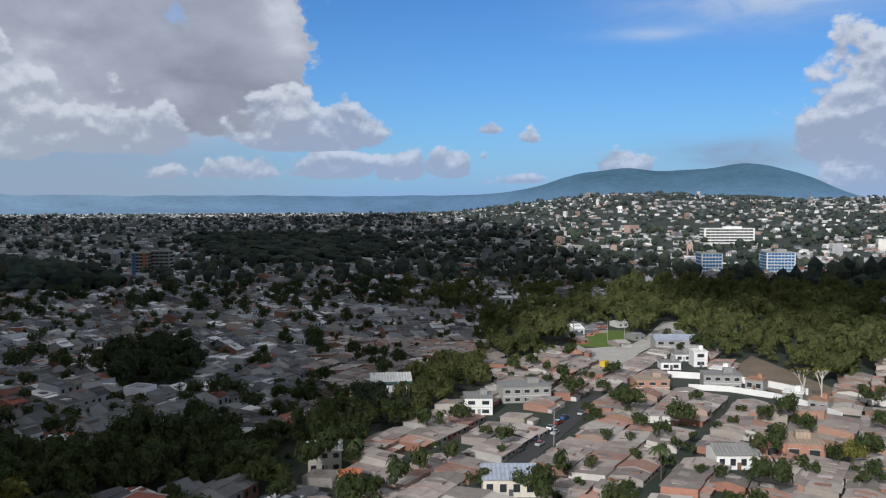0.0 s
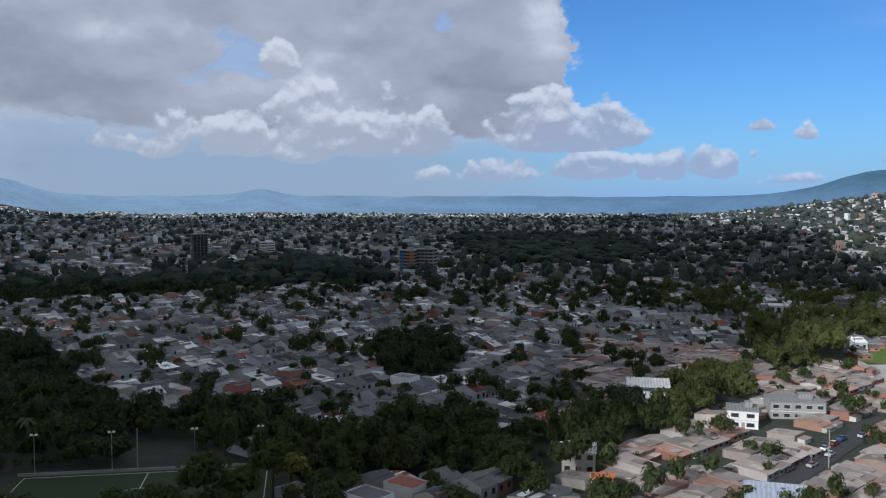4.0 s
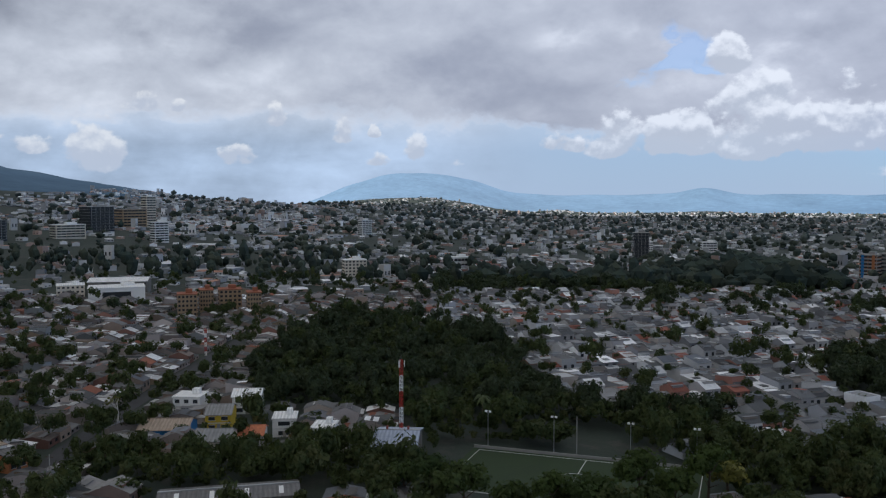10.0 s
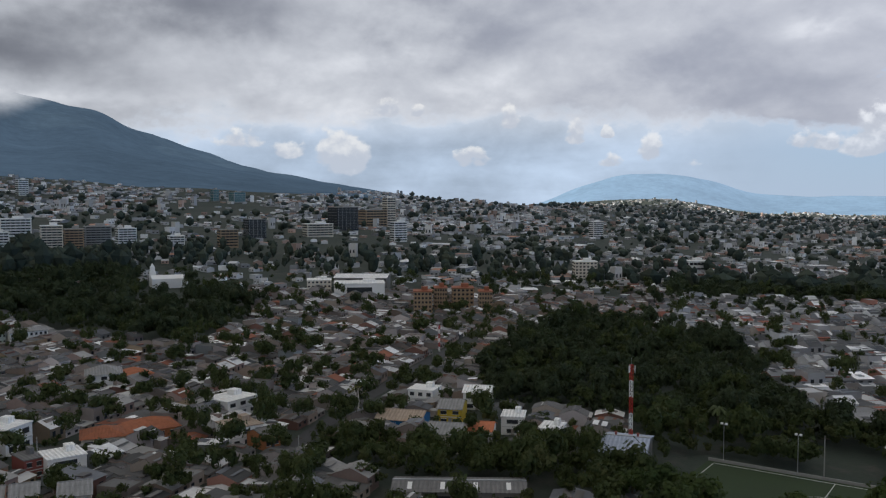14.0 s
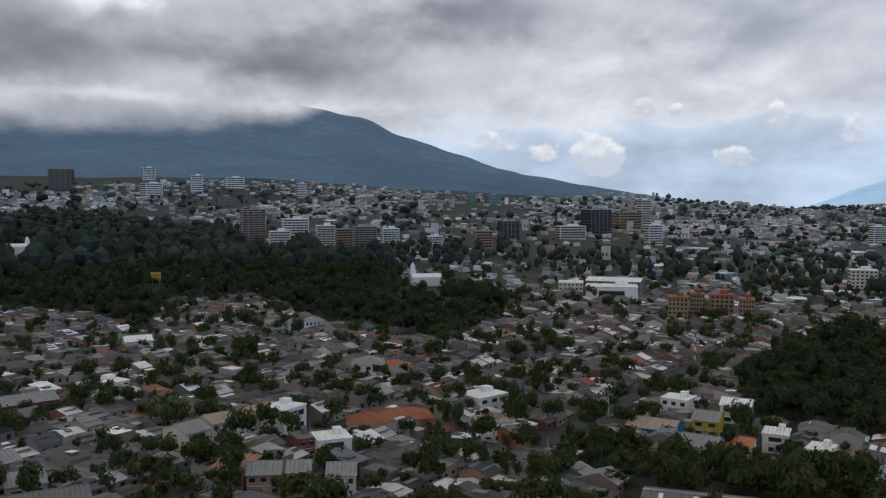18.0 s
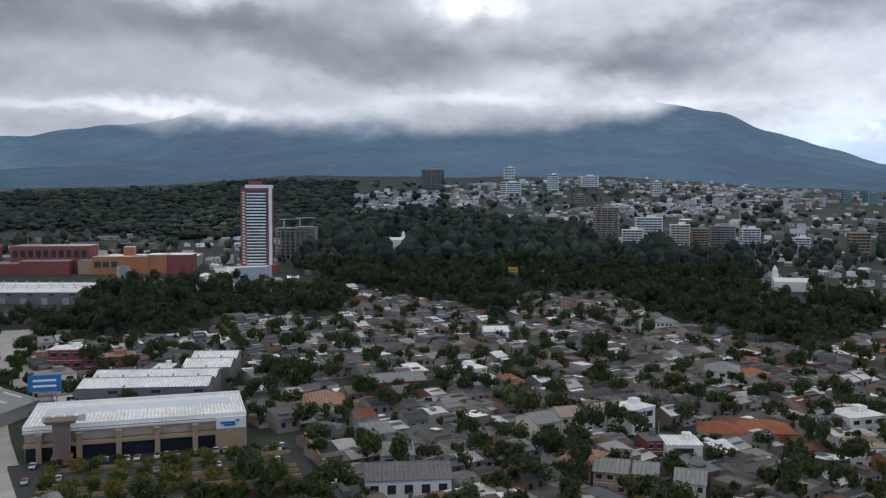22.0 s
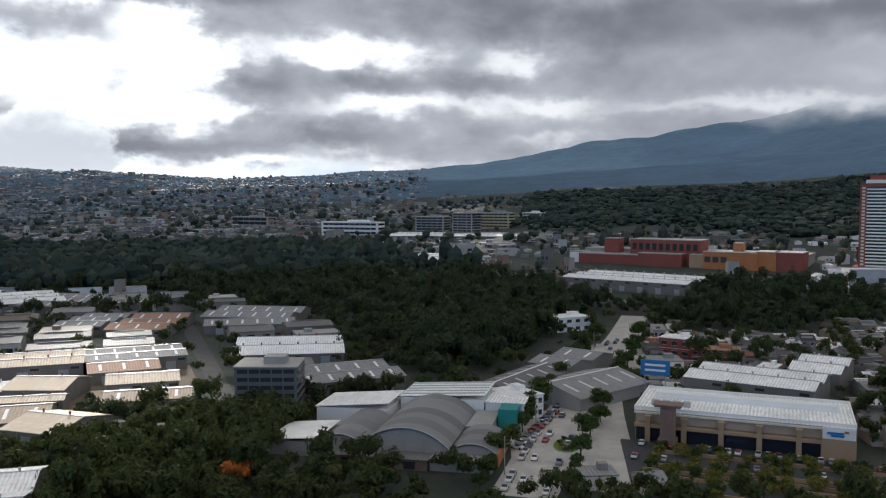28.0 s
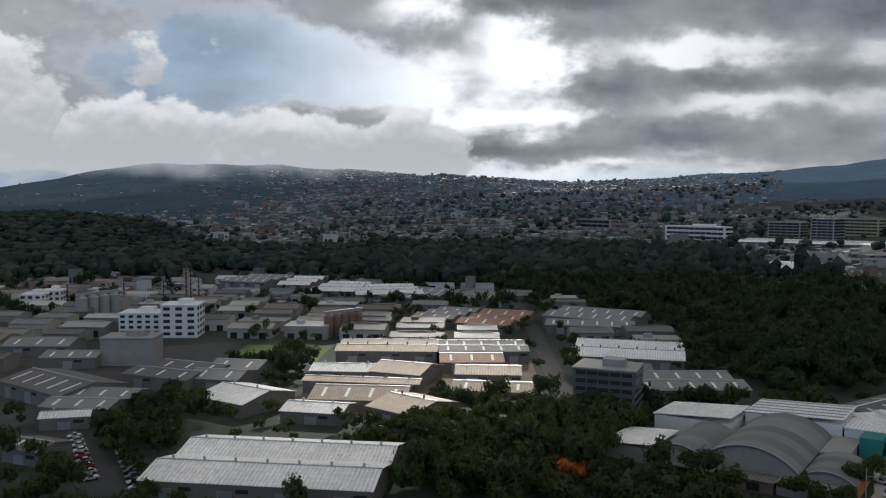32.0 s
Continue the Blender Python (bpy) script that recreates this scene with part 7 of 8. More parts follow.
# the terrace, the white house and the tiled villas below the volcano
villa("long cream two-storey terrace with grey ribbed roof", (-271.8, -14.1), (-277.3, -3.9), 11, 6.4, 2, 4, M_CREAM, R_TAN)
villa("cream two-storey terrace end with pale sheet roof", (-278.0, -3.2), (-285.2, 7.7), 11, 6.6, 2, 4, M_CREAM, R_TAN)
villa("blank cream gable house beside terrace", (-263.0, -21.1), (-268.5, -14.3), 12, 6.0, 2, 1, M_CREAM, R_GREY)
villa("tall white house with white sheet roof", (-276.1, 7.9), (-284.4, 15.5), 10, 8.2, 2, 2, M_WHITE, R_WHITE, "flat")
villa("house with bright orange clay tile roof", (-273.9, 28.0), (-272.5, 40.7), 12, 3.4, 1, 3, M_CREAM, M_TILE, "hip")
villa("orange tiled house with low wings", (-274.4, 41.5), (-275.6, 57.2), 13, 3.6, 1, 4, M_ORANGE, M_TILE, "hip")
villa("white house with red tile roof and blue tank", (-359.7, 39.1), (-358.3, 52.2), 14, 6.0, 2, 3, M_WHITE, R_GREY, "hip")
villa("red tiled house beside white house", (-358.2, 52.7), (-360.5, 64.8), 12, 4.5, 1, 3, M_PINK, M_TILE, "hip")
villa("white two-storey house with flat roof", (-253.5, 67.6), (-255.4, 77.9), 11, 6.2, 2, 3, M_WHITE, R_TAN, "flat")
villa("orange brick house with grey roof", (-246.7, 75.6), (-249.0, 81.3), 9, 4.5, 1, 2, M_ORANGE, R_DARK)
villa("white house with pale flat roof", (-288.5, 75.8), (-295.3, 88.3), 12, 6.0, 2, 3, M_WHITE, R_WHITE, "flat")
villa("ochre two-storey house with grey roof", (-218.0, 6.7), (-217.4, 12.7), 10, 6.6, 2, 2, M_YELLOW, R_GREY)
villa("pink two-storey house with grey gable roof", (-220.8, -3.2), (-219.9, 5.3), 11, 5.8, 2, 3, M_PINK, R_GREY)
villa("pale house with tiled hip roof", (-230.1, -12.3), (-226.8, -4.0), 12, 5.6, 2, 3, M_PINK, R_RUST, "hip")
villa("cream house with balcony bands and grey roof", (-214.5, 16.6), (-213.6, 23.7), 11, 6.2, 2, 3, M_CREAM, R_GREY)
villa("maroon rendered house in the rows", (-250.5, 11.5), (-252.0, 16.3), 9, 5.8, 2, 2, M_RUST, R_DARK, "flat")
villa("white box house with plain walls", (-247.0, 16.9), (-248.5, 26.7), 10, 6.0, 2, 1, M_WHITE, R_WHITE, "flat")
villa("large grey-roofed house with white gable", (-202.6, -58.5), (-209.0, -38.0), 14, 5.5, 1, 5, M_WHITE, R_DARK)
villa("grey workshop house with concrete walls", (-221.2, -59.6), (-223.8, -50.8), 13, 6.0, 2, 2, M_CONCRETE, R_GREY, "flat")
villa("grey house with dark gable roof", (-242.5, -69.7), (-247.8, -62.7), 12, 5.6, 2, 2, M_GREEN, R_GREY)
villa("tan house with rusty hip roof", (-278.5, -102.1), (-284.3, -88.8), 16, 4.4, 1, 3, M_CREAM, R_RUST, "hip")
villa("red walled house with grey gable roof", (-314.1, -89.7), (-325.2, -69.4), 13, 5.0, 1, 4, M_RUST, R_GREY)
villa("cream house with pale roof among trees", (-340.9, -59.5), (-351.0, -48.9), 12, 5.5, 2, 4, M_CREAM, R_WHITE, "flat")
villa("white arched-roof hall among houses", (-444.5, -63.6), (-448.1, -51.0), 12, 5.5, 1, 2, M_WHITE, R_WHITE)
villa("long white and green school block", (-486.3, 5.1), (-489.0, 15.9), 9, 6.0, 2, 6, M_GREEN, R_GREY)
villa("long white school block with window rows", (-486.0, 17.5), (-490.6, 35.4), 9, 6.0, 2, 8, M_WHITE, R_GREY)
# shops behind the supermarket and along the avenue
villa("red shop house with white window frames", (-333.7, -240.2), (-337.9, -226.0), 12, 9.0, 2, 3, M_RUST, R_WHITE, "flat")
villa("red and white shop row with flat roof", (-332.3, -221.7), (-344.5, -204.2), 11, 6.0, 2, 6, M_RUST, R_RUST, "flat")
villa("cream workshop with stepped roof", (-291.5, -215.7), (-303.4, -205.8), 12, 6.5, 2, 3, M_CREAM, R_GREY, "flat")
villa("orange walled workshop at the roof end", (-311.9, -177.9), (-313.8, -171.1), 10, 7.5, 2, 1, M_ORANGE, R_WHITE, "flat")
villa("white stepped villa above the avenue", (-346.0, -315.6), (-366.7, -309.3), 14, 8.0, 2, 4, M_WHITE, R_WHITE, "flat")
villa("white shop hall beside the avenue", (-199.9, -199.8), (-211.4, -198.5), 16, 8.0, 2, 4, M_WHITE, R_WHITE, "flat")
villa("small white kiosk with red walls by the roundabout", (-164.4, -141.8), (-172.7, -135.9), 8, 4.0, 1, 3, M_WHITE, R_GREY, "flat")
villa("pale kiosk with sheet roof beside hedges", (-173.3, -128.4), (-178.8, -125.3), 8, 4.0, 1, 2, M_CREAM, R_GREY)
# houses by the mast and the park
villa("white two-storey house with flat roof", (-277.2, 138.6), (-270.1, 145.0), 9, 6.0, 2, 3, M_WHITE, R_WHITE, "flat")
villa("cream gabled house with two dark windows", (-222.5, 116.9), (-215.6, 124.5), 12, 6.0, 2, 2, M_CREAM, R_GREY)
villa("house with red tile roof", (-223.9, 131.9), (-218.9, 137.9), 10, 4.5, 1, 3, M_WHITE, M_TILE)
villa("white house with pale gable", (-261.5, 152.6), (-255.3, 160.0), 10, 6.5, 2, 2, M_WHITE, R_WHITE)
villa("ochre fronted house with grey roof", (-249.2, 135.6), (-244.1, 141.9), 12, 5.4, 2, 2, M_YELLOW, R_GREY)
villa("white house with flat roof by hedge", (-210.4, 149.1), (-205.4, 153.5), 9, 6.0, 2, 2, M_WHITE, R_WHITE, "flat")
villa("white cube house beside trees", (-227.4, 146.7), (-222.9, 152.3), 9, 6.0, 2, 1, M_WHITE, R_WHITE, "flat")
villa("blue-fronted house with pale roof", (-250.6, 113.6), (-240.4, 124.7), 12, 4.4, 1, 4, M_BLUE, R_TAN)
M_BRICK = mat("red_brick", [(0.30, 0.11, 0.06)], 0.85, None, 0.6, 0.3)
# apartment blocks of orange brick
for a, b in (((-495.6, 252.3), (-490.2, 262.6)), ((-501.2, 284.0), (-494.8, 296.5)), ((-478.3, 290.9), (-474.2, 298.4)), ((-506.3, 273.0), (-502.7, 280.5))):
    slab("apartment_block", "orange brick apartment block behind trees", "tan", *on_line(a, b)[:3], on_line(a, b)[3], 14, 14, 5, 5).children[0].data.materials[0] = M_BRICK
# white hall and terraces of the stadium
villa("white office wing beside the great hall", (-598.0, 216.7), (-591.7, 233.3), 18, 9.0, 3, 6, M_CREAM, R_WHITE, "flat")
villa("large windowless white hall with dark end bays", (-568.0, 226.0), (-554.2, 258.9), 24, 10.5, 1, 1, M_WHITE, R_WHITE, "flat")
# the sunlit quarter
villa("white house with flat concrete roof", (7.4, 293.6), (17.1, 293.6), 10, 6.0, 2, 2, M_WHITE, R_GREY, "flat")
villa("brick red house with grey roof", (73.6, 325.6), (86.6, 325.6), 10, 5.5, 2, 3, M_CLAY, R_TAN, "flat")
villa("concrete house with open upper floor", (21.8, 310.1), (39.6, 312.7), 11, 6.0, 2, 5, M_CONCRETE, R_GREY, "flat")
villa("grey house with blue sheet roof", (10.0, 211.7), (23.5, 211.7), 12, 5.0, 1, 4, M_CREAM, MATS["sheet_blue"])
villa("white shanty house with small windows", (101.9, 333.3), (116.1, 331.4), 9, 6.0, 2, 4, M_GREYWALL, R_GREY, "flat")
villa("white rendered block by the lane", (111.2, 378.4), (117.3, 378.4), 8, 7.0, 2, 1, M_WHITE, R_WHITE, "flat")
villa("pale grey house with blue awning", (102.8, 413.2), (123.2, 413.0), 11, 6.5, 2, 4, M_GREYWALL, MATS["sheet_blue"])
villa("long house with brick parapet wall", (91.5, 242.4), (107.7, 238.8), 12, 5.5, 1, 3, M_CLAY, R_TAN, "flat")
villa("white house with long sheet roof", (75.5, 233.7), (87.5, 233.7), 10, 4.5, 1, 4, M_WHITE, R_GREY)
villa("white roofed hall with green end wall", (-26.9, 318.8), (-12.0, 320.7), 12, 6.5, 2, 3, M_TEAL, R_WHITE)
villa("red roofed white house beside trees", (-25.6, 211.6), (-20.5, 212.9), 9, 4.4, 1, 2, M_WHITE, M_TILE)
villa("white two-storey house with dark windows", (-36.8, 230.7), (-27.8, 232.1), 9, 6.4, 2, 3, M_CREAM, R_WHITE)

for k, (a, b) in enumerate((((95.1, 372.1), (103.7, 371.9)), ((111.3, 356.7), (118.1, 352.1)), ((118.1, 333.3), (123.6, 329.3)), ((106.5, 391.4), (114.3, 391.5)), ((124.8, 312.9), (130.7, 309.4)), ((128.5, 299.5), (133.6, 295.3)))):
    villa("small pale block house along the lane", a, b, 7, 3.4 + 0.5 * (k % 3), 1, 2, (M_WHITE, M_GREYWALL, M_CONCRETE)[k % 3], (R_GREY, R_WHITE, R_RUST)[k % 3], "flat")

# cars along the avenue and in yards
rng = random.Random(21)
AVE = [(-150.2, -147.8), (-182.5, -170.5), (-233.8, -203.4), (-292.3, -240.9), (-358.6, -280.7)]
for (x0, y0), (x1, y1) in zip(AVE, AVE[1:]):
    a = math.degrees(math.atan2(y1 - y0, x1 - x0))
    ln = math.hypot(x1 - x0, y1 - y0)
    for k in range(int(ln / 6.5)):
        for off in (-5.4, 5.4, 1.8):
            if rng.random() < (0.6 if abs(off) > 5 else 0.25):
                f = (k + rng.uniform(0.2, 0.8)) / (ln / 6.5)
                n = Vector((-(y1 - y0), x1 - x0)) / ln * off
                park(x0 + (x1 - x0) * f + n.x, y0 + (y1 - y0) * f + n.y, a + (180 if off > 0 else 0) + rng.uniform(-3, 3), int(rng.random() < 0.35))
for k in range(11):
    p = Vector((-178.2, -177.8)).lerp(Vector((-220.5, -200.8)), k / 10)
    park(p.x, p.y, rng.uniform(100, 120), k % 3 == 0)
for k in range(12):
    p = Vector((16.8, -281.7)).lerp(Vector((9.0, -230.0)), k / 11)
    park(p.x, p.y, rng.uniform(15, 25), k % 4 == 0)
for k in range(9):
    p = Vector((29.1, -285.4)).lerp(Vector((20.9, -240.9)), k / 8)
    park(p.x, p.y, rng.uniform(15, 25), k % 4 == 0)
for k in range(8):
    p = Vector((24.4, 250.6)).lerp(Vector((46.0, 293.8)), k / 7)
    park(p.x + rng.choice((-1.8, 1.8)), p.y, 60 + rng.uniform(-4, 4), k % 3 == 0)

# trees, lamps and poles along the avenue, and the planted island
for k, ((x0, y0), (x1, y1)) in enumerate(zip(AVE, AVE[1:])):
    ln = math.hypot(x1 - x0, y1 - y0)
    n = Vector((-(y1 - y0), x1 - x0)) / ln
    for j in range(int(ln / 7)):
        for off in (-11.0, 11.0):
            if rng.random() < 0.92:
                p = Vector((x0, y0)).lerp(Vector((x1, y1)), (j + rng.random()) / (ln / 7)) + n * (off + rng.uniform(-1.2, 1.2))
                s = rng.uniform(0.65, 1.15)
                copy_thing(TREE_KINDS[rng.choice((0, 2, 2, 3))], pose(p.x, p.y, zat(p.x, p.y), 0, 0, rng.uniform(0, 360)) @ Matrix.Diagonal((s, s, s, 1)))
    pole_at = Vector((x0, y0)).lerp(Vector((x1, y1)), 0.4) + n * 7.6
    pole = thing("utility_pole", "concrete utility pole with crossarm and lamp", "pole", pole_at.x, pole_at.y, 0, math.degrees(math.atan2(n.y, n.x)), "utility poles")
    q = Buf()
    q.tube((0, 0, -0.3), (0, 0, 10.5), 0.17, 0.11, 8)
    q.make("pole", M_CONCRETE, pole)
    q = Buf()
    q.box(0, 0, 9.6, 2.4, 0.12, 0.14)
    q.make("crossarm", M_BARK, pole)
    q = Buf()
    q.tube((0, 0, 8.4), (-2.2, 0, 9.0), 0.05, 0.04, 6)
    q.box(-2.5, 0, 8.9, 0.8, 0.25, 0.15)
    q.make("lamp_arm", M_METAL, pole)
ix, iy = -191.6, -170.3
island = thing("planted_island", "oval kerbed road island with clipped bushes", "traffic island", ix, iy, 0.06, 40)
q = Buf()
ring = [(7.5 * math.cos(6.2832 * k / 28), 4.2 * math.sin(6.2832 * k / 28)) for k in range(28)]
q.poly([(x, y, 0) for x, y in ring] + [(x, y, 0.22) for x, y in ring] + [(x * 0.95, y * 0.93, 0.22) for x, y in ring] + [(x * 0.95, y * 0.93, 0.1) for x, y in ring],
       [(k, (k + 1) % 28, 28 + (k + 1) % 28, 28 + k) for k in range(28)] + [(28 + k, 28 + (k + 1) % 28, 56 + (k + 1) % 28, 56 + k) for k in range(28)] + [(56 + k, 56 + (k + 1) % 28, 84 + (k + 1) % 28, 84 + k) for k in range(28)])
q.make("kerb", M_CONCRETE, island)
q = Buf()
q.poly([(x * 0.95, y * 0.93, 0.12) for x, y in ring], [tuple(range(28))])
q.make("soil", M_GRASS, island)
for k in range(7):
    a = 6.2832 * k / 7
    v, t = leafy(90 + k % 3, 1.3, 1.6, 4, 170, 0.2)
    o = bulk("bush", v + (4.6 * math.cos(a), 2.3 * math.sin(a), 0.1), t, [M_OLIVE if k % 3 == 0 else M_LEAF])
    o.parent = island
    o.data.polygons.foreach_set("use_smooth", np.zeros(len(o.data.polygons), dtype=bool))
# poles among the houses
for x, y in ((-220.3, 77.0), (-253.1, 14.8), (33.5, 256.5), (-26.2, 323.3), (-150.5, 200.8), (-367.6, -128.3), (-193.9, 219.6), (69.4, 454.6), (85.7, 445.5), (96.4, 454.7)):
    pole = thing("utility_pole", "concrete utility pole among the houses", "pole", x, y, zat(x, y), 30, "utility poles")
    q = Buf()
    q.tube((0, 0, -0.3), (0, 0, 11.0), 0.17, 0.11, 8)
    q.make("pole", M_CONCRETE, pole)
    q = Buf()
    q.box(0, 0, 10.2, 2.2, 0.12, 0.14)
    q.make("crossarm", M_BARK, pole)
# small white canopy whose tip shows among the trees, and the yellow lorry by the field
canopy = thing("canopy", "white pointed fabric canopy between trees", "canopy", -207.4, 69.3, 0, 35)
q = Buf()
q.poly([(-3, -2.5, 2.6), (3, -2.5, 2.6), (3, 2.5, 2.6), (-3, 2.5, 2.6), (2.4, 0.4, 4.6)], [(0, 1, 4), (1, 2, 4), (2, 3, 4), (3, 0, 4), (3, 2, 1, 0)])
q.make("fabric", M_WHITE, canopy)
for sx in (-2.9, 2.9):
    for sy in (-2.4, 2.4):
        q = Buf()
        q.tube((sx, sy, 0), (sx, sy, 2.7), 0.06, 0.06, 6)
        q.make("post", M_METAL, canopy)
lorry = thing("lorry", "yellow lorry parked on the concrete lot", "lorry", 71.1, 375.6, 0.1, 60)
q = Buf()
q.box(-0.8, 0, 0.9, 4.6, 2.3, 2.4)
q.make("box_body", M_YELLOW, lorry)
q = Buf()
q.prism([(1.6, 0.6), (3.2, 0.6), (3.2, 1.6), (2.9, 2.4), (1.6, 2.5)], -1.05, 1.05)
q.make("cab", M_YELLOW, lorry)
q = Buf()
q.box(2.98, 0, 1.6, 0.3, 1.8, 0.6)
q.make("windscreen", M_GLASS, lorry)
for sx in (-2.2, 2.2):
    for sy in (-1.0, 1.0):
        q = Buf()
        q.tube((sx, sy - 0.15, 0.45), (sx, sy + 0.15, 0.45), 0.45, 0.45, 12)
        q.make("wheel", M_TYRE, lorry)
OPEN.append([(92.6, 323.7), (131.1, 279.2), (139.8, 293.8), (138.9, 319.0), (122.7, 366.1), (102.6, 391.5), (83.3, 343.4)])
OPEN.append([(-147.5, -150.1), (-171.1, -130.2), (-219.2, -171.6), (-313.6, -239.6), (-380.3, -296.6), (-366.5, -297.2), (-288.2, -244.5), (-225.2, -205.1), (-179.0, -181.0)])

OPEN.append([(-143.8, 184.1), (-128.6, 199.5), (-152.1, 232.4), (-167.2, 216.9)])
# ---- house rows ----
AREAS = [  # azimuth span, distance span, direction of the rows
    (-34, 4, 120, 430, 61.0), (4, 49, 150, 930, 67.0), (49, 114, 120, 640, 134.0), (-34, 4, 430, 900, 20.0), (114, 127, 240, 540, 134.0)]
rng = np.random.default_rng(3)
rows_x, rows_y, rows_a = [], [], []
for a0, a1, r0, r1, ang in AREAS:
    c, s = math.cos(radians(ang)), math.sin(radians(ang))
    n = int(r1 / 20) + 2
    for j in range(-n, n + 1):
        for half in (0, 1):
            v0 = j * 20.6 + (j // 3) * 3.5 + half * 9.8
            u = -r1
            while u < r1:
                u += 6.75 + rng.uniform(-0.25, 0.35)
                if int((u + 5000) / 62) != int((u + 5000 - 7) / 62):
                    u += 6.5
                x, y = c * u - s * v0, s * u + c * v0
                r, az = math.hypot(x, y), math.degrees(math.atan2(-x, y))
                if az < -90:
                    az += 360
                if a0 <= az < a1 and r0 < r < r1 and rng.random() < 0.93:
                    rows_x.append(x), rows_y.append(y), rows_a.append(radians(ang) + (math.pi if half else 0.0))
hx, hy, ha = np.array(rows_x), np.array(rows_y), np.array(rows_a)
ok = clear_of(hx, hy, 5.0) & ~wooded(hx, hy)
hx, hy, ha = hx[ok], hy[ok], ha[ok]
hr = np.hypot(hx, hy)
haz = np.degrees(np.arctan2(-hx, hy))
order = np.argsort(hr)
hx, hy, ha, hr = hx[order], hy[order], ha[order], hr[order]
NEAR = 204
pick = random.Random(8)
for x, y, a in zip(hx[:NEAR], hy[:NEAR], ha[:NEAR]):
    k = pick.choice((0, 0, 0, 0, 1, 1, 1, 2, 3, 4, 4, 4, 4, 5, 5, 6, 6, 6, 7, 8, 8, 8, 8, 9, 10, 10, 10, 11, 11))
    copy_thing(HOUSES[k], pose(x + pick.uniform(-0.25, 0.25), y + pick.uniform(-0.25, 0.25), zat(x, y) - 0.25, 0, 0, math.degrees(a) + pick.gauss(0, 0.9)) @ Matrix.Diagonal((pick.uniform(1.02, 1.10), pick.uniform(0.95, 1.10), pick.uniform(0.80, 0.95), 1)))
n = len(hx) - NEAR - 12
x, y, a = hx[NEAR + 12:], hy[NEAR + 12:], ha[NEAR + 12:]
tall = np.where(rng.random(n) < 0.25, rng.uniform(5.6, 7.0, n), rng.uniform(3.0, 4.4, n))
size = np.stack([rng.uniform(6.4, 7.6, n), rng.uniform(8.6, 10.4, n), tall], -1)
which, turn = rng.choice([0, 1, 2, 3, 4, 5, 0, 1, 3, 6], n), a + rng.normal(0, 0.035, n)
bearing = np.degrees(np.arctan2(-x, y))
terrace = (bearing < 9) & (np.hypot(x, y) < 450) & (y > 0)
north = (bearing < 47) & ~terrace
# the low terraces of the sunlit quarter keep one height
size[terrace, 2] = np.where(rng.random(terrace.sum()) < 0.05, 5.6, rng.uniform(2.95, 3.35, terrace.sum()))
size[terrace, 0] = rng.uniform(6.9, 7.5, terrace.sum())
which[terrace] = rng.choice([0, 1, 2, 4, 2, 4], terrace.sum())
for name, label, sel, mats in (("terrace_rows", "packed low terraces with warm grey overlapping roofs", terrace, [M_WALL_TERRACE, M_ROOF_TERRACE, M_GLASS]),
                               ("house_rows_north", "dense rows of low cool grey terrace houses with white walls", north, [M_WALL_COOL, M_ROOF_COOL, M_GLASS]),
                               ("house_rows", "dense rows of low warm grey-roofed terrace houses", ~north & ~terrace, [M_WALL_I, M_ROOF_I, M_GLASS])):
    v, t, i = spread(ROW_SHAPES, which[sel], np.stack([x, y, height(x, y) - 0.3], -1)[sel], turn[sel], size[sel])
    tagged(bulk(name, v, t, mats, i), label, "houses", kind="stuff")

# the rest of the town to the foot of the hills
n = 44000
az = np.concatenate([rng.uniform(-34, 196, 29000), rng.uniform(127, 178, 8000), rng.uniform(54, 106, 7000)])
r = 560 + (4150 - 560) * rng.uniform(0, 1, n) ** 1.1
r = np.where(np.arange(n) >= 29000, 1250 + rng.uniform(0, 1, n) ** 1.2 * np.where(np.arange(n) < 37000, 2500, 1250), r)
x, y = -np.sin(np.radians(az)) * r, np.cos(np.radians(az)) * r
clump = np.sin(x / 140 + 2 * np.sin(y / 210)) * np.sin(y / 120 + 1.7 * np.sin(x / 180))
zz = height(x, y)
wood = wooded(x, y)
ok = (clump + rng.normal(0, 0.45, n) > np.where((az < 72) | ((az > 128) & (az < 176)), -0.75, -0.1)) & (~wood | ((r > 560) & (rng.random(n) < np.where(az < 112, 0.33, 0.03)))) & clear_of(x, y, 8.0) & (zz < np.where((az > 109) & (az < 141), 52 + 3 * np.maximum(az - 132, 0), np.where((az > 74) & (az < 110), 125 - 2.5 * np.abs(az - 90), np.where((az > 54) & (az < 75), 82, 300)))) & (rng.random(n) > np.clip((zz - np.where(az < 150, 60, 130)) / 130, 0, 0.97) * np.clip((168 - az) / 20, 0, 1))
ok &= ~((az > 174) & (r > 2300) & (rng.random(n) < 0.75))
ok &= ~((az < 114) & (r < np.where(az < 4, 900, np.where(az < 49, 930, 640))))
ok &= ~((az > 108) & (az < 150) & (r > 1000) & (rng.random(n) < np.clip((148 - az) / 13, 0, 0.85)))
x, y, r, zz, az = x[ok], y[ok], r[ok], zz[ok], az[ok]
n = len(x)
big = rng.random(n) < np.where((az > 158) & (az < 180) & (r > 1300), 0.3, 0.07)
size = np.stack([np.where(big, rng.uniform(15, 30, n), rng.uniform(5.5, 9, n)), np.where(big, rng.uniform(10, 17, n), rng.uniform(5.5, 8.5, n)), np.where(rng.random(n) < 0.03, rng.uniform(8, 15, n), rng.uniform(2.8, 4.8, n))], -1)
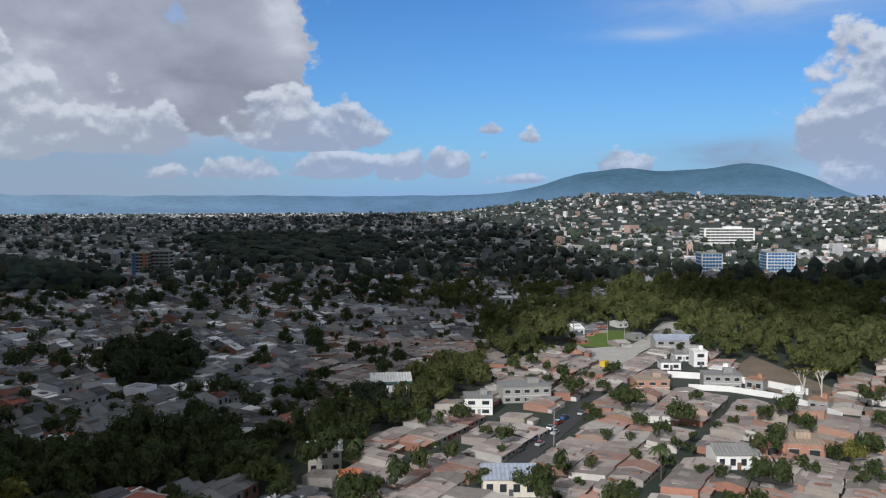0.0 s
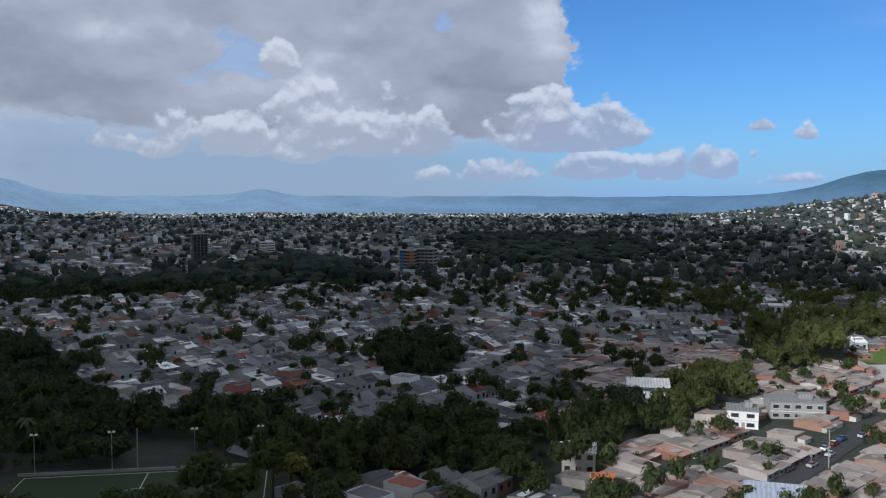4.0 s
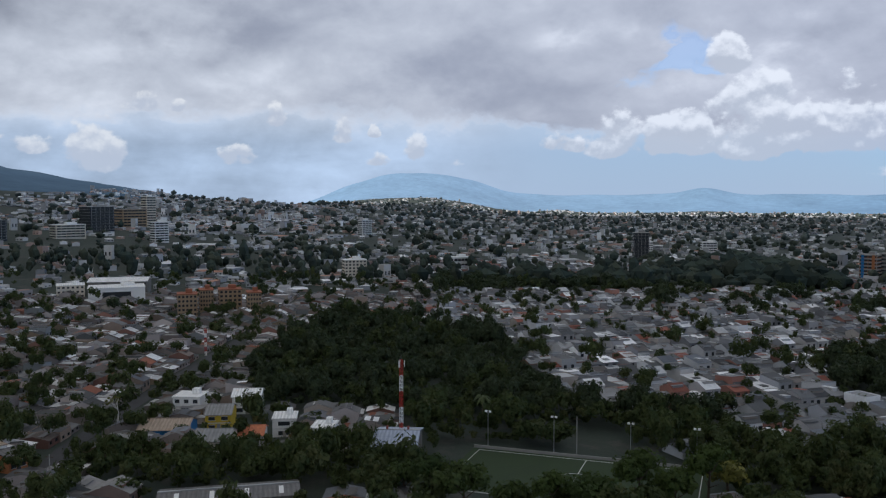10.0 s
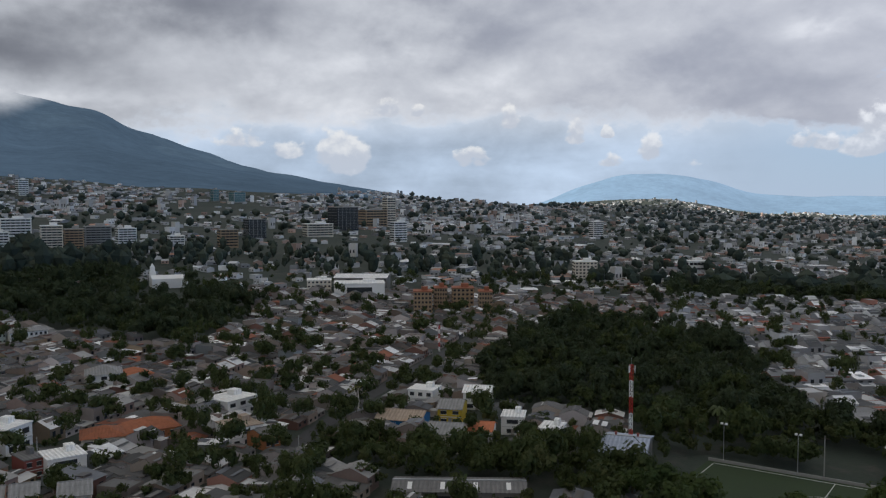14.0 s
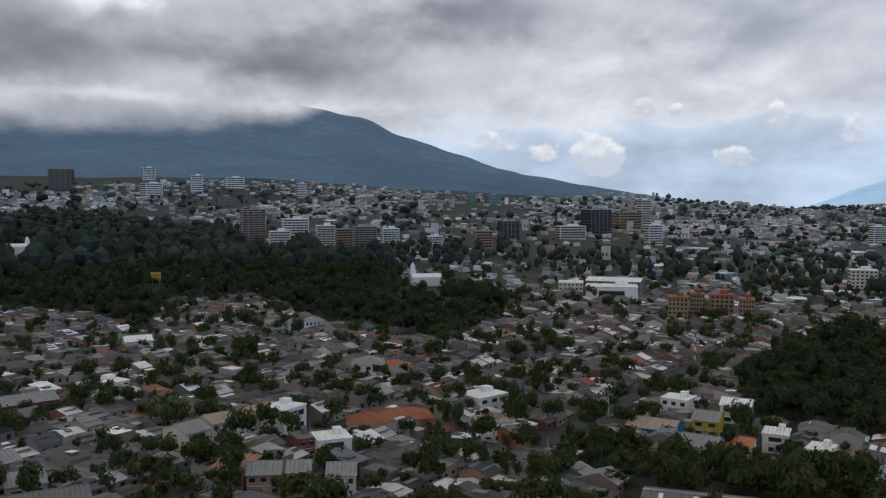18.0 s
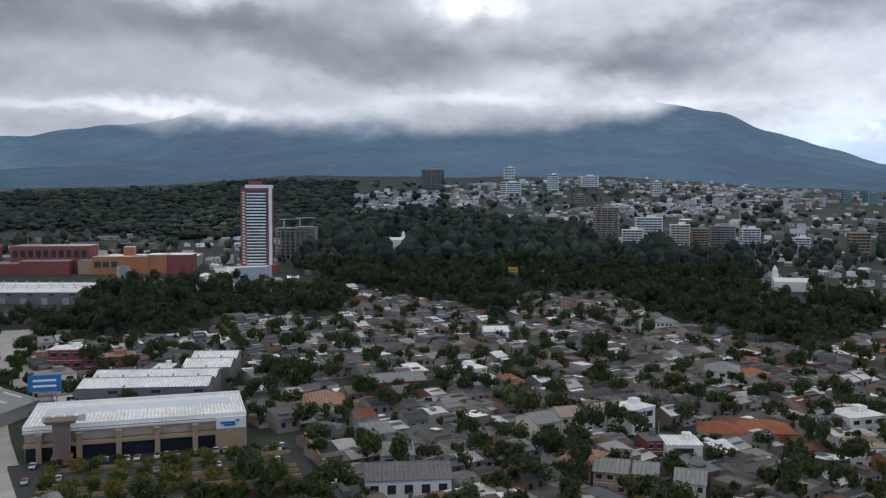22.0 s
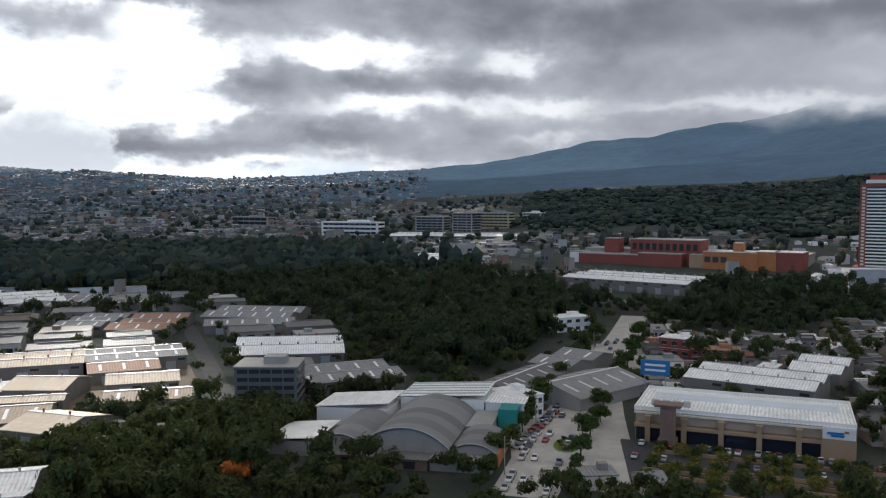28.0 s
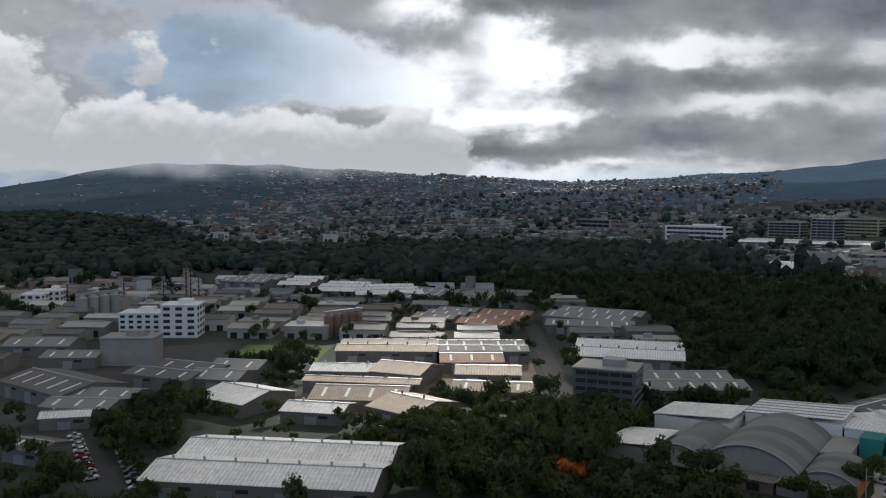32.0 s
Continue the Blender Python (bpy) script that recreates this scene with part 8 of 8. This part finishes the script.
which, turn, place = np.where(size[:, 2] > 7.6, 2, rng.choice([0, 0, 1, 2, 2], n)), rng.uniform(0, 3.14, n), np.stack([x, y, far_height(x, y) - 0.5], -1)
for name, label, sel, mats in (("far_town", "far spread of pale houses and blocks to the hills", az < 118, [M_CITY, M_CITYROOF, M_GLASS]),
                               ("far_town_south", "crowded grey and tan houses climbing the southern hillside", az >= 118, [M_CITY_SHADED, M_ROOF_SHADED, M_GLASS])):
    v, t, i = spread(FAR_SHAPES, which[sel], place[sel], turn[sel], size[sel])
    tagged(bulk(name, v, t, mats, i), label, "houses", kind="stuff")

# works sheds beyond the near halls
n = 420
az, r = rng.uniform(146, 192, n), rng.uniform(330, 760, n)
x, y = -np.sin(np.radians(az)) * r, np.cos(np.radians(az)) * r
gx, gy = np.round((x * 0.94 - y * 0.34) / 30) * 30, np.round((x * 0.34 + y * 0.94) / 24) * 24      # on a grid along the works road
x, y = gx * 0.94 + gy * 0.34, -gx * 0.34 + gy * 0.94
keep = np.unique(np.stack([gx, gy], -1), axis=0, return_index=True)[1]
x, y = x[keep], y[keep]
ok = clear_of(x, y, 11.0) & ~wooded(x, y) & (np.hypot(x, y) > 330) & ~inside(LAWN_SIGHT, x, y)
x, y = x[ok], y[ok]
n = len(x)
size = np.stack([rng.uniform(18, 27, n), rng.uniform(13, 20, n), rng.uniform(4.5, 7.5, n)], -1)
kinds = rng.choice([0, 0, 0, 1, 2], n)
near_shed = np.hypot(x, y) < 620
M_SHEDONE = mat("shed_roof_sheets", [(0.176, 0.172, 0.163), (0.336, 0.320, 0.289), (0.144, 0.140, 0.133), (0.464, 0.452, 0.414), (0.256, 0.211, 0.163), (0.208, 0.203, 0.185), (0.160, 0.156, 0.148)], 0.6, "object", 0.4, 0.4, 0.4, stripe=1.1)
M_SHEDWALL = mat("shed_wall_render", [(0.240, 0.226, 0.200), (0.336, 0.312, 0.274), (0.192, 0.187, 0.178), (0.400, 0.382, 0.340)], 0.85, "object", 0.5, 0.35)
for k in np.nonzero(near_shed)[0]:
    w, d, h = size[k]
    ob = thing("workshop", "low sheet-roofed workshop in the crowded works quarter", "warehouse", x[k], y[k], zat(x[k], y[k]) - 0.3, -20 + rng.normal(0, 1.2), "workshops")
    q, r = Buf(), Buf()
    if kinds[k] < 2:
        rise = 0.09 * d
        q.prism([(-d / 2, 0), (d / 2, 0), (d / 2, h), (0, h + rise), (-d / 2, h)], -w / 2, w / 2, a=-math.pi / 2)
        for s in (-1, 1):
            r.prism([(0, h + rise + 0.02), (s * (d / 2 + 0.5), h - 0.06), (s * (d / 2 + 0.5), h + 0.10), (0, h + rise + 0.18)][::s], -w / 2 - 0.3, w / 2 + 0.3, a=-math.pi / 2)
        r.box(0, 0, h + rise + 0.1, w * 0.7, 1.0, 0.5)
    else:
        q.box(0, 0, 0, w, d, h)
        r.box(0, 0, h, w + 0.4, d + 0.4, 0.25)
        r.box(w * 0.2, 0, h + 0.25, 4.0, 3.2, 1.8)
    q.make("wall", M_SHEDWALL, ob)
    r.make("roof", M_SHEDONE, ob)
    q = Buf()
    for u in (-0.3, 0.05, 0.35):
        q.box(u * w, d / 2, 0.3, 3.6, 0.16, 3.2)
        q.box(u * w, -d / 2, 0.3, 3.6, 0.16, 3.2)
    q.make("shutter", M_DARKGLASS, ob)
far = ~near_shed
v, t, i = spread(FAR_SHAPES, kinds[far], np.stack([x, y, height(x, y) - 0.4], -1)[far], np.full(far.sum(), -0.348) + rng.normal(0, 0.02, far.sum()), size[far])
ob = bulk("works_sheds", v, t, [M_CITY, M_SHEDROOF, M_GLASS], i)
tagged(ob, "grey and white sheet-roofed sheds of the works quarter", "warehouses", kind="stuff")
for bx, by, sx, sy in zip(x, y, size[:, 0], size[:, 1]):
    TAKEN.append((bx, by, -0.348, sx / 2, sy / 2))

# clear sight before some landmarks in the woods
OPEN.append([(-644.8, 110.2), (-643.2, 143.6), (-579.2, 131.4), (-581.5, 97.1)])
OPEN.append([(-660.9, -78.9), (-660.8, -66.3), (-598.4, -58.6), (-598.6, -73.1)])
OPEN.append([(-837.2, -225.2), (-841.9, -198.6), (-772.4, -180.5), (-769.5, -209.0)])
OPEN.append([(-636.4, -292.1), (-658.0, -227.0), (-615.7, -212.5), (-595.4, -273.4)])
OPEN.append([(-567.8, -504.4), (-628.2, -320.8), (-586.9, -299.8), (-529.0, -470.2)])
OPEN.append([(-479.5, -436.0), (-510.9, -338.5), (-460.8, -303.5), (-430.8, -394.3)])
OPEN.append([(-437.7, -575.1), (-459.1, -545.1), (-428.5, -505.3), (-404.2, -534.8)])
OPEN.append([(238.6, 804.0), (334.0, 804.3), (305.3, 734.8), (218.1, 734.5)])

# ---- trees over the town ----
NEARBY = [(*leafy(60 + k, 1.0, 1.1, 6, 150, 0.11),) for k in range(5)]
NEARBY = [(v, t, np.zeros(len(t), int)) for v, t in NEARBY]
MID = [(*leafy(70 + k, 1.0, 1.1, 3, 42, 0.175),) for k in range(5)]
MID = [(v, t, np.zeros(len(t), int)) for v, t in MID]
iv, it = icosphere(1)
LOW = []
for k in range(4):
    q = np.random.default_rng(80 + k)
    parts, tris = [], []
    for j in range(2):
        p = iv * q.uniform(0.5, 0.8) * (1 + 0.16 * q.standard_normal((len(iv), 1))) + (q.uniform(-0.45, 0.45), q.uniform(-0.45, 0.45), q.uniform(0.45, 0.8))
        parts.append(p), tris.append(it + j * len(iv))
    LOW.append((np.concatenate(parts), np.concatenate(tris), np.zeros(2 * len(it), int)))
tx, ty, tr = [], [], []
for poly in WOODS.values():
    p = np.array(poly)
    lo, hi = p.min(0), p.max(0)
    far = np.hypot(*p.mean(0))
    gap = 5.3 if far < 420 else 7.4 if far < 800 else 13.5 if far < 1300 else 17.0
    gx, gy = np.meshgrid(np.arange(lo[0], hi[0], gap), np.arange(lo[1], hi[1], gap))
    gx, gy = gx.ravel() + rng.uniform(-0.4, 0.4, gx.size) * gap, gy.ravel() + rng.uniform(-0.4, 0.4, gx.size) * gap
    m = inside(poly, gx, gy) & (rng.random(gx.size) < 0.8) & (height(gx, gy) < 190) & (np.hypot(gx, gy) < 1720)
    tx.append(gx[m]), ty.append(gy[m]), tr.append(np.full(m.sum(), gap))
# between the houses, and scattered through the far town
n = 10500
az, r = rng.uniform(-34, 190, n), 150 + 800 * rng.uniform(0, 1, n)
x, y = -np.sin(np.radians(az)) * r, np.cos(np.radians(az)) * r
m = clear_of(x, y, 1.5) & (r < np.where(az > 114, 560, 960)) & (rng.random(n) < np.where((az > 4) & (az < 49), 0.50, np.where((az > 49) & (az < 114), 0.66, np.where(az > 114, 0.75, 0.34))))
tx.append(x[m]), ty.append(y[m]), tr.append(np.full(m.sum(), 4.4))
n = 380
az, r = rng.uniform(49, 127, n), rng.uniform(150, 520, n)
x, y = -np.sin(np.radians(az)) * r, np.cos(np.radians(az)) * r
m = clear_of(x, y, 2.0)
tx.append(x[m]), ty.append(y[m]), tr.append(np.full(m.sum(), 4.7))
n = 31000
az, r = np.concatenate([rng.uniform(-34, 196, 21000), rng.uniform(118, 172, 5000), rng.uniform(-34, 6, 5000)]), 560 + 3300 * rng.uniform(0, 1, n) ** 1.15
x, y = -np.sin(np.radians(az)) * r, np.cos(np.radians(az)) * r
m = clear_of(x, y, 2.0) & (height(x, y) < 150) & ((az < 62) | (r < 1700) | ((az < 80) & (height(x, y) < 75)) | ((az > 142) & (az < 170) & (r < 2300))) & (rng.random(n) < 0.85) & (np.sin(x / 170 + 2 * np.sin(y / 130)) * np.sin(y / 150 + 1.6 * np.sin(x / 210)) + rng.normal(0, 0.5, n) > -0.35)
tx.append(x[m]), ty.append(y[m]), tr.append(np.where(r[m] < 1200, 6.0, np.where(r[m] < 2000, 6.6, 7.2)))
tx, ty, tr = np.concatenate(tx), np.concatenate(ty), np.concatenate(tr)
m = clear_of(tx, ty, 2.5)
tx, ty, tr = tx[m], ty[m], tr[m]
dist = np.hypot(tx, ty)
order = np.argsort(dist)
tx, ty, tr, dist = tx[order], ty[order], tr[order], dist[order]
m = dist > 150
tx, ty, tr, dist = tx[m], ty[m], tr[m], dist[m]
NT = 276
pick = random.Random(17)
for x, y in zip(tx[:NT], ty[:NT]):
    k = pick.choice((0, 0, 1, 1, 2, 3, 0, 1, 2, 4))
    s = pick.uniform(0.75, 1.25)
    copy_thing(TREE_KINDS[k], pose(x, y, zat(x, y), 0, 0, pick.uniform(0, 360)) @ Matrix.Diagonal((s, s, s * pick.uniform(0.9, 1.15), 1)))
side = np.degrees(np.arctan2(-tx, ty))
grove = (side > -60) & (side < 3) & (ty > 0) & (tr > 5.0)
for name, shapes, sel, mt in (("grove_near", NEARBY, (np.arange(len(tx)) >= NT + 6) & (dist < 430) & grove, M_GROVE_LIT), ("grove_beyond", MID, (dist >= 430) & (dist < 720) & grove, M_GROVE_LIT),
                              ("woodland", NEARBY, (np.arange(len(tx)) >= NT + 6) & (dist < 430) & ((tr < 5.0) | (dist < 285)) & ~grove, M_LEAF_I), ("near_forest", NEARBY, (np.arange(len(tx)) >= NT + 6) & (dist >= 285) & (dist < 430) & (tr > 5.0) & ~grove, M_FOREST_NEAR),
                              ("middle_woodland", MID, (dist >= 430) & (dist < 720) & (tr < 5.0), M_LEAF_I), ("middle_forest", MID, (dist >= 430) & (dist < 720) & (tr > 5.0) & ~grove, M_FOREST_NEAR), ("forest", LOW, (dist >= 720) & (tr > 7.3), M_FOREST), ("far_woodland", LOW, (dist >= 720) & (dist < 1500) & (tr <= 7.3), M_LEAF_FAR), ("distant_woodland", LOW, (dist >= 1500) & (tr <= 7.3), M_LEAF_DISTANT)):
    x, y, g = tx[sel], ty[sel], tr[sel]
    n = len(x)
    s = g * np.clip(rng.lognormal(-0.40, 0.40, n), 0.22, np.where(g > 9.5, 0.9, 1.3))
    size = np.stack([s, s, np.where(g < 10, s * rng.uniform(1.0, 1.7, n), s * rng.uniform(0.6, 1.15, n)) * np.where(dist[sel] > 900, 0.62, 1.0)], -1)
    v, t, i = spread(shapes, rng.integers(0, len(shapes), n), np.stack([x, y, far_height(x, y) + np.where(g < 5.0, 0.55 * s + 0.8, 0.3 * s * (g < 10))], -1), rng.uniform(0, 6.28, n), size)
    ob = bulk(name, v, t, [mt], i)
    tagged(ob, "olive green grove standing in the sun" if "grove" in name else "dense dark forest on the ravine slopes" if "forest" in name else "dark green trees between and beyond the houses", "trees", kind="stuff")

for x, y, h in ((58.0, 225.1, 9), (-24.9, 234.6, 8), (-294.9, -34.6, 10), (-290.4, -26.6, 11), (-287.1, -30.0, 9), (-192.8, 205.7, 9)):
    palm(x, y, h, int(abs(x)))


def bare_tree(x, y, hgt, seed):
    """A tall pale tree, almost bare: limbs that fork three times, with thin tufts at the ends."""
    rng = random.Random(seed)
    ob = thing("bare_tree", "tall pale-barked tree with few leaves", "tree", x, y, zat(x, y), 0, "city trees")
    b = Buf()
    tips = []

    def limb(p, way, ln, r, depth):
        q = p + way * ln
        b.tube(p, q, r, r * 0.62, 6)
        if depth == 0:
            tips.append(q)
            return
        for _ in range(3):
            e = (way + Vector((rng.gauss(0, 0.5), rng.gauss(0, 0.5), rng.uniform(0, 0.35)))).normalized()
            limb(q, e, ln * rng.uniform(0.5, 0.75), r * 0.58, depth - 1)

    limb(Vector((0, 0, -0.4)), Vector((0.05, 0.02, 1)).normalized(), hgt * 0.42, 0.38, 3)
    b.make("trunk", M_PALEBARK, ob)
    v, t, n = [], [], 0
    for k, p in enumerate(tips):
        a, c = leafy(300 + k % 3, 0.9, 0.8, 1, 26, 0.16)
        v.append(a + tuple(p - Vector((0, 0, 0.5)))), t.append(c + n)
        n += len(a)
    o = bulk("crown", np.concatenate(v), np.concatenate(t), [M_OLIVE])
    o.parent = ob


for (x, y), k, s in (((-147.3, 139.2), 3, 1.2), ((-138.4, 140.8), 1, 1.5), ((-128.4, 146.5), 0, 1.3), ((-120.5, 151.2), 3, 1.15), ((-114.3, 159.0), 1, 1.35), ((-108.9, 168.5), 3, 1.5), ((-103.7, 176.5), 0, 1.6), ((-100.6, 185.7), 3, 1.45), ((-101.8, 198.2), 4, 1.5), ((-156.6, 138.6), 0, 1.3)):
    copy_thing(TREE_KINDS[k], pose(x, y, 0, 0, 0, 47 * k) @ Matrix.Diagonal((s, s, s, 1)))
bare_tree(133.9, 301.8, 17, 4)
bare_tree(132.1, 312.8, 13, 9)
bare_tree(-278.6, 119.6, 10, 12)
copy_thing(TREE_KINDS[4], pose(111.9, 230.9, 0, 0, 0, 60) @ Matrix.Diagonal((1.1, 1.1, 1.5, 1)))
conifer(-338.5, -37.4, 17)
conifer(-91.5, 295.6, 13)
conifer(-1.6, -286.4, 18)
# the first of each kind takes a place of its own in the rows
spare = [(x, y, a) for x, y, a in zip(hx[NEAR:NEAR + 12], hy[NEAR:NEAR + 12], ha[NEAR:NEAR + 12])]
for ob, (x, y, a) in zip(HOUSES, spare):
    ob.matrix_basis = pose(x, y, zat(x, y), 0, 0, math.degrees(a))
for k, ob in enumerate(TREE_KINDS):
    ob.matrix_basis = pose(tx[NT + k], ty[NT + k], zat(tx[NT + k], ty[NT + k]), 0, 0, 30 * k)
TREE_KINDS[5].matrix_basis = pose(-99.6, -200.8, 0, 0, 0, 40)
for k, ob in enumerate(CARS):
    p = at_super(SW / 2 + 6 + 3 * k, -9)
    ob.matrix_basis = pose(p[0], p[1], 0.12, 0, 0, ST + 90)
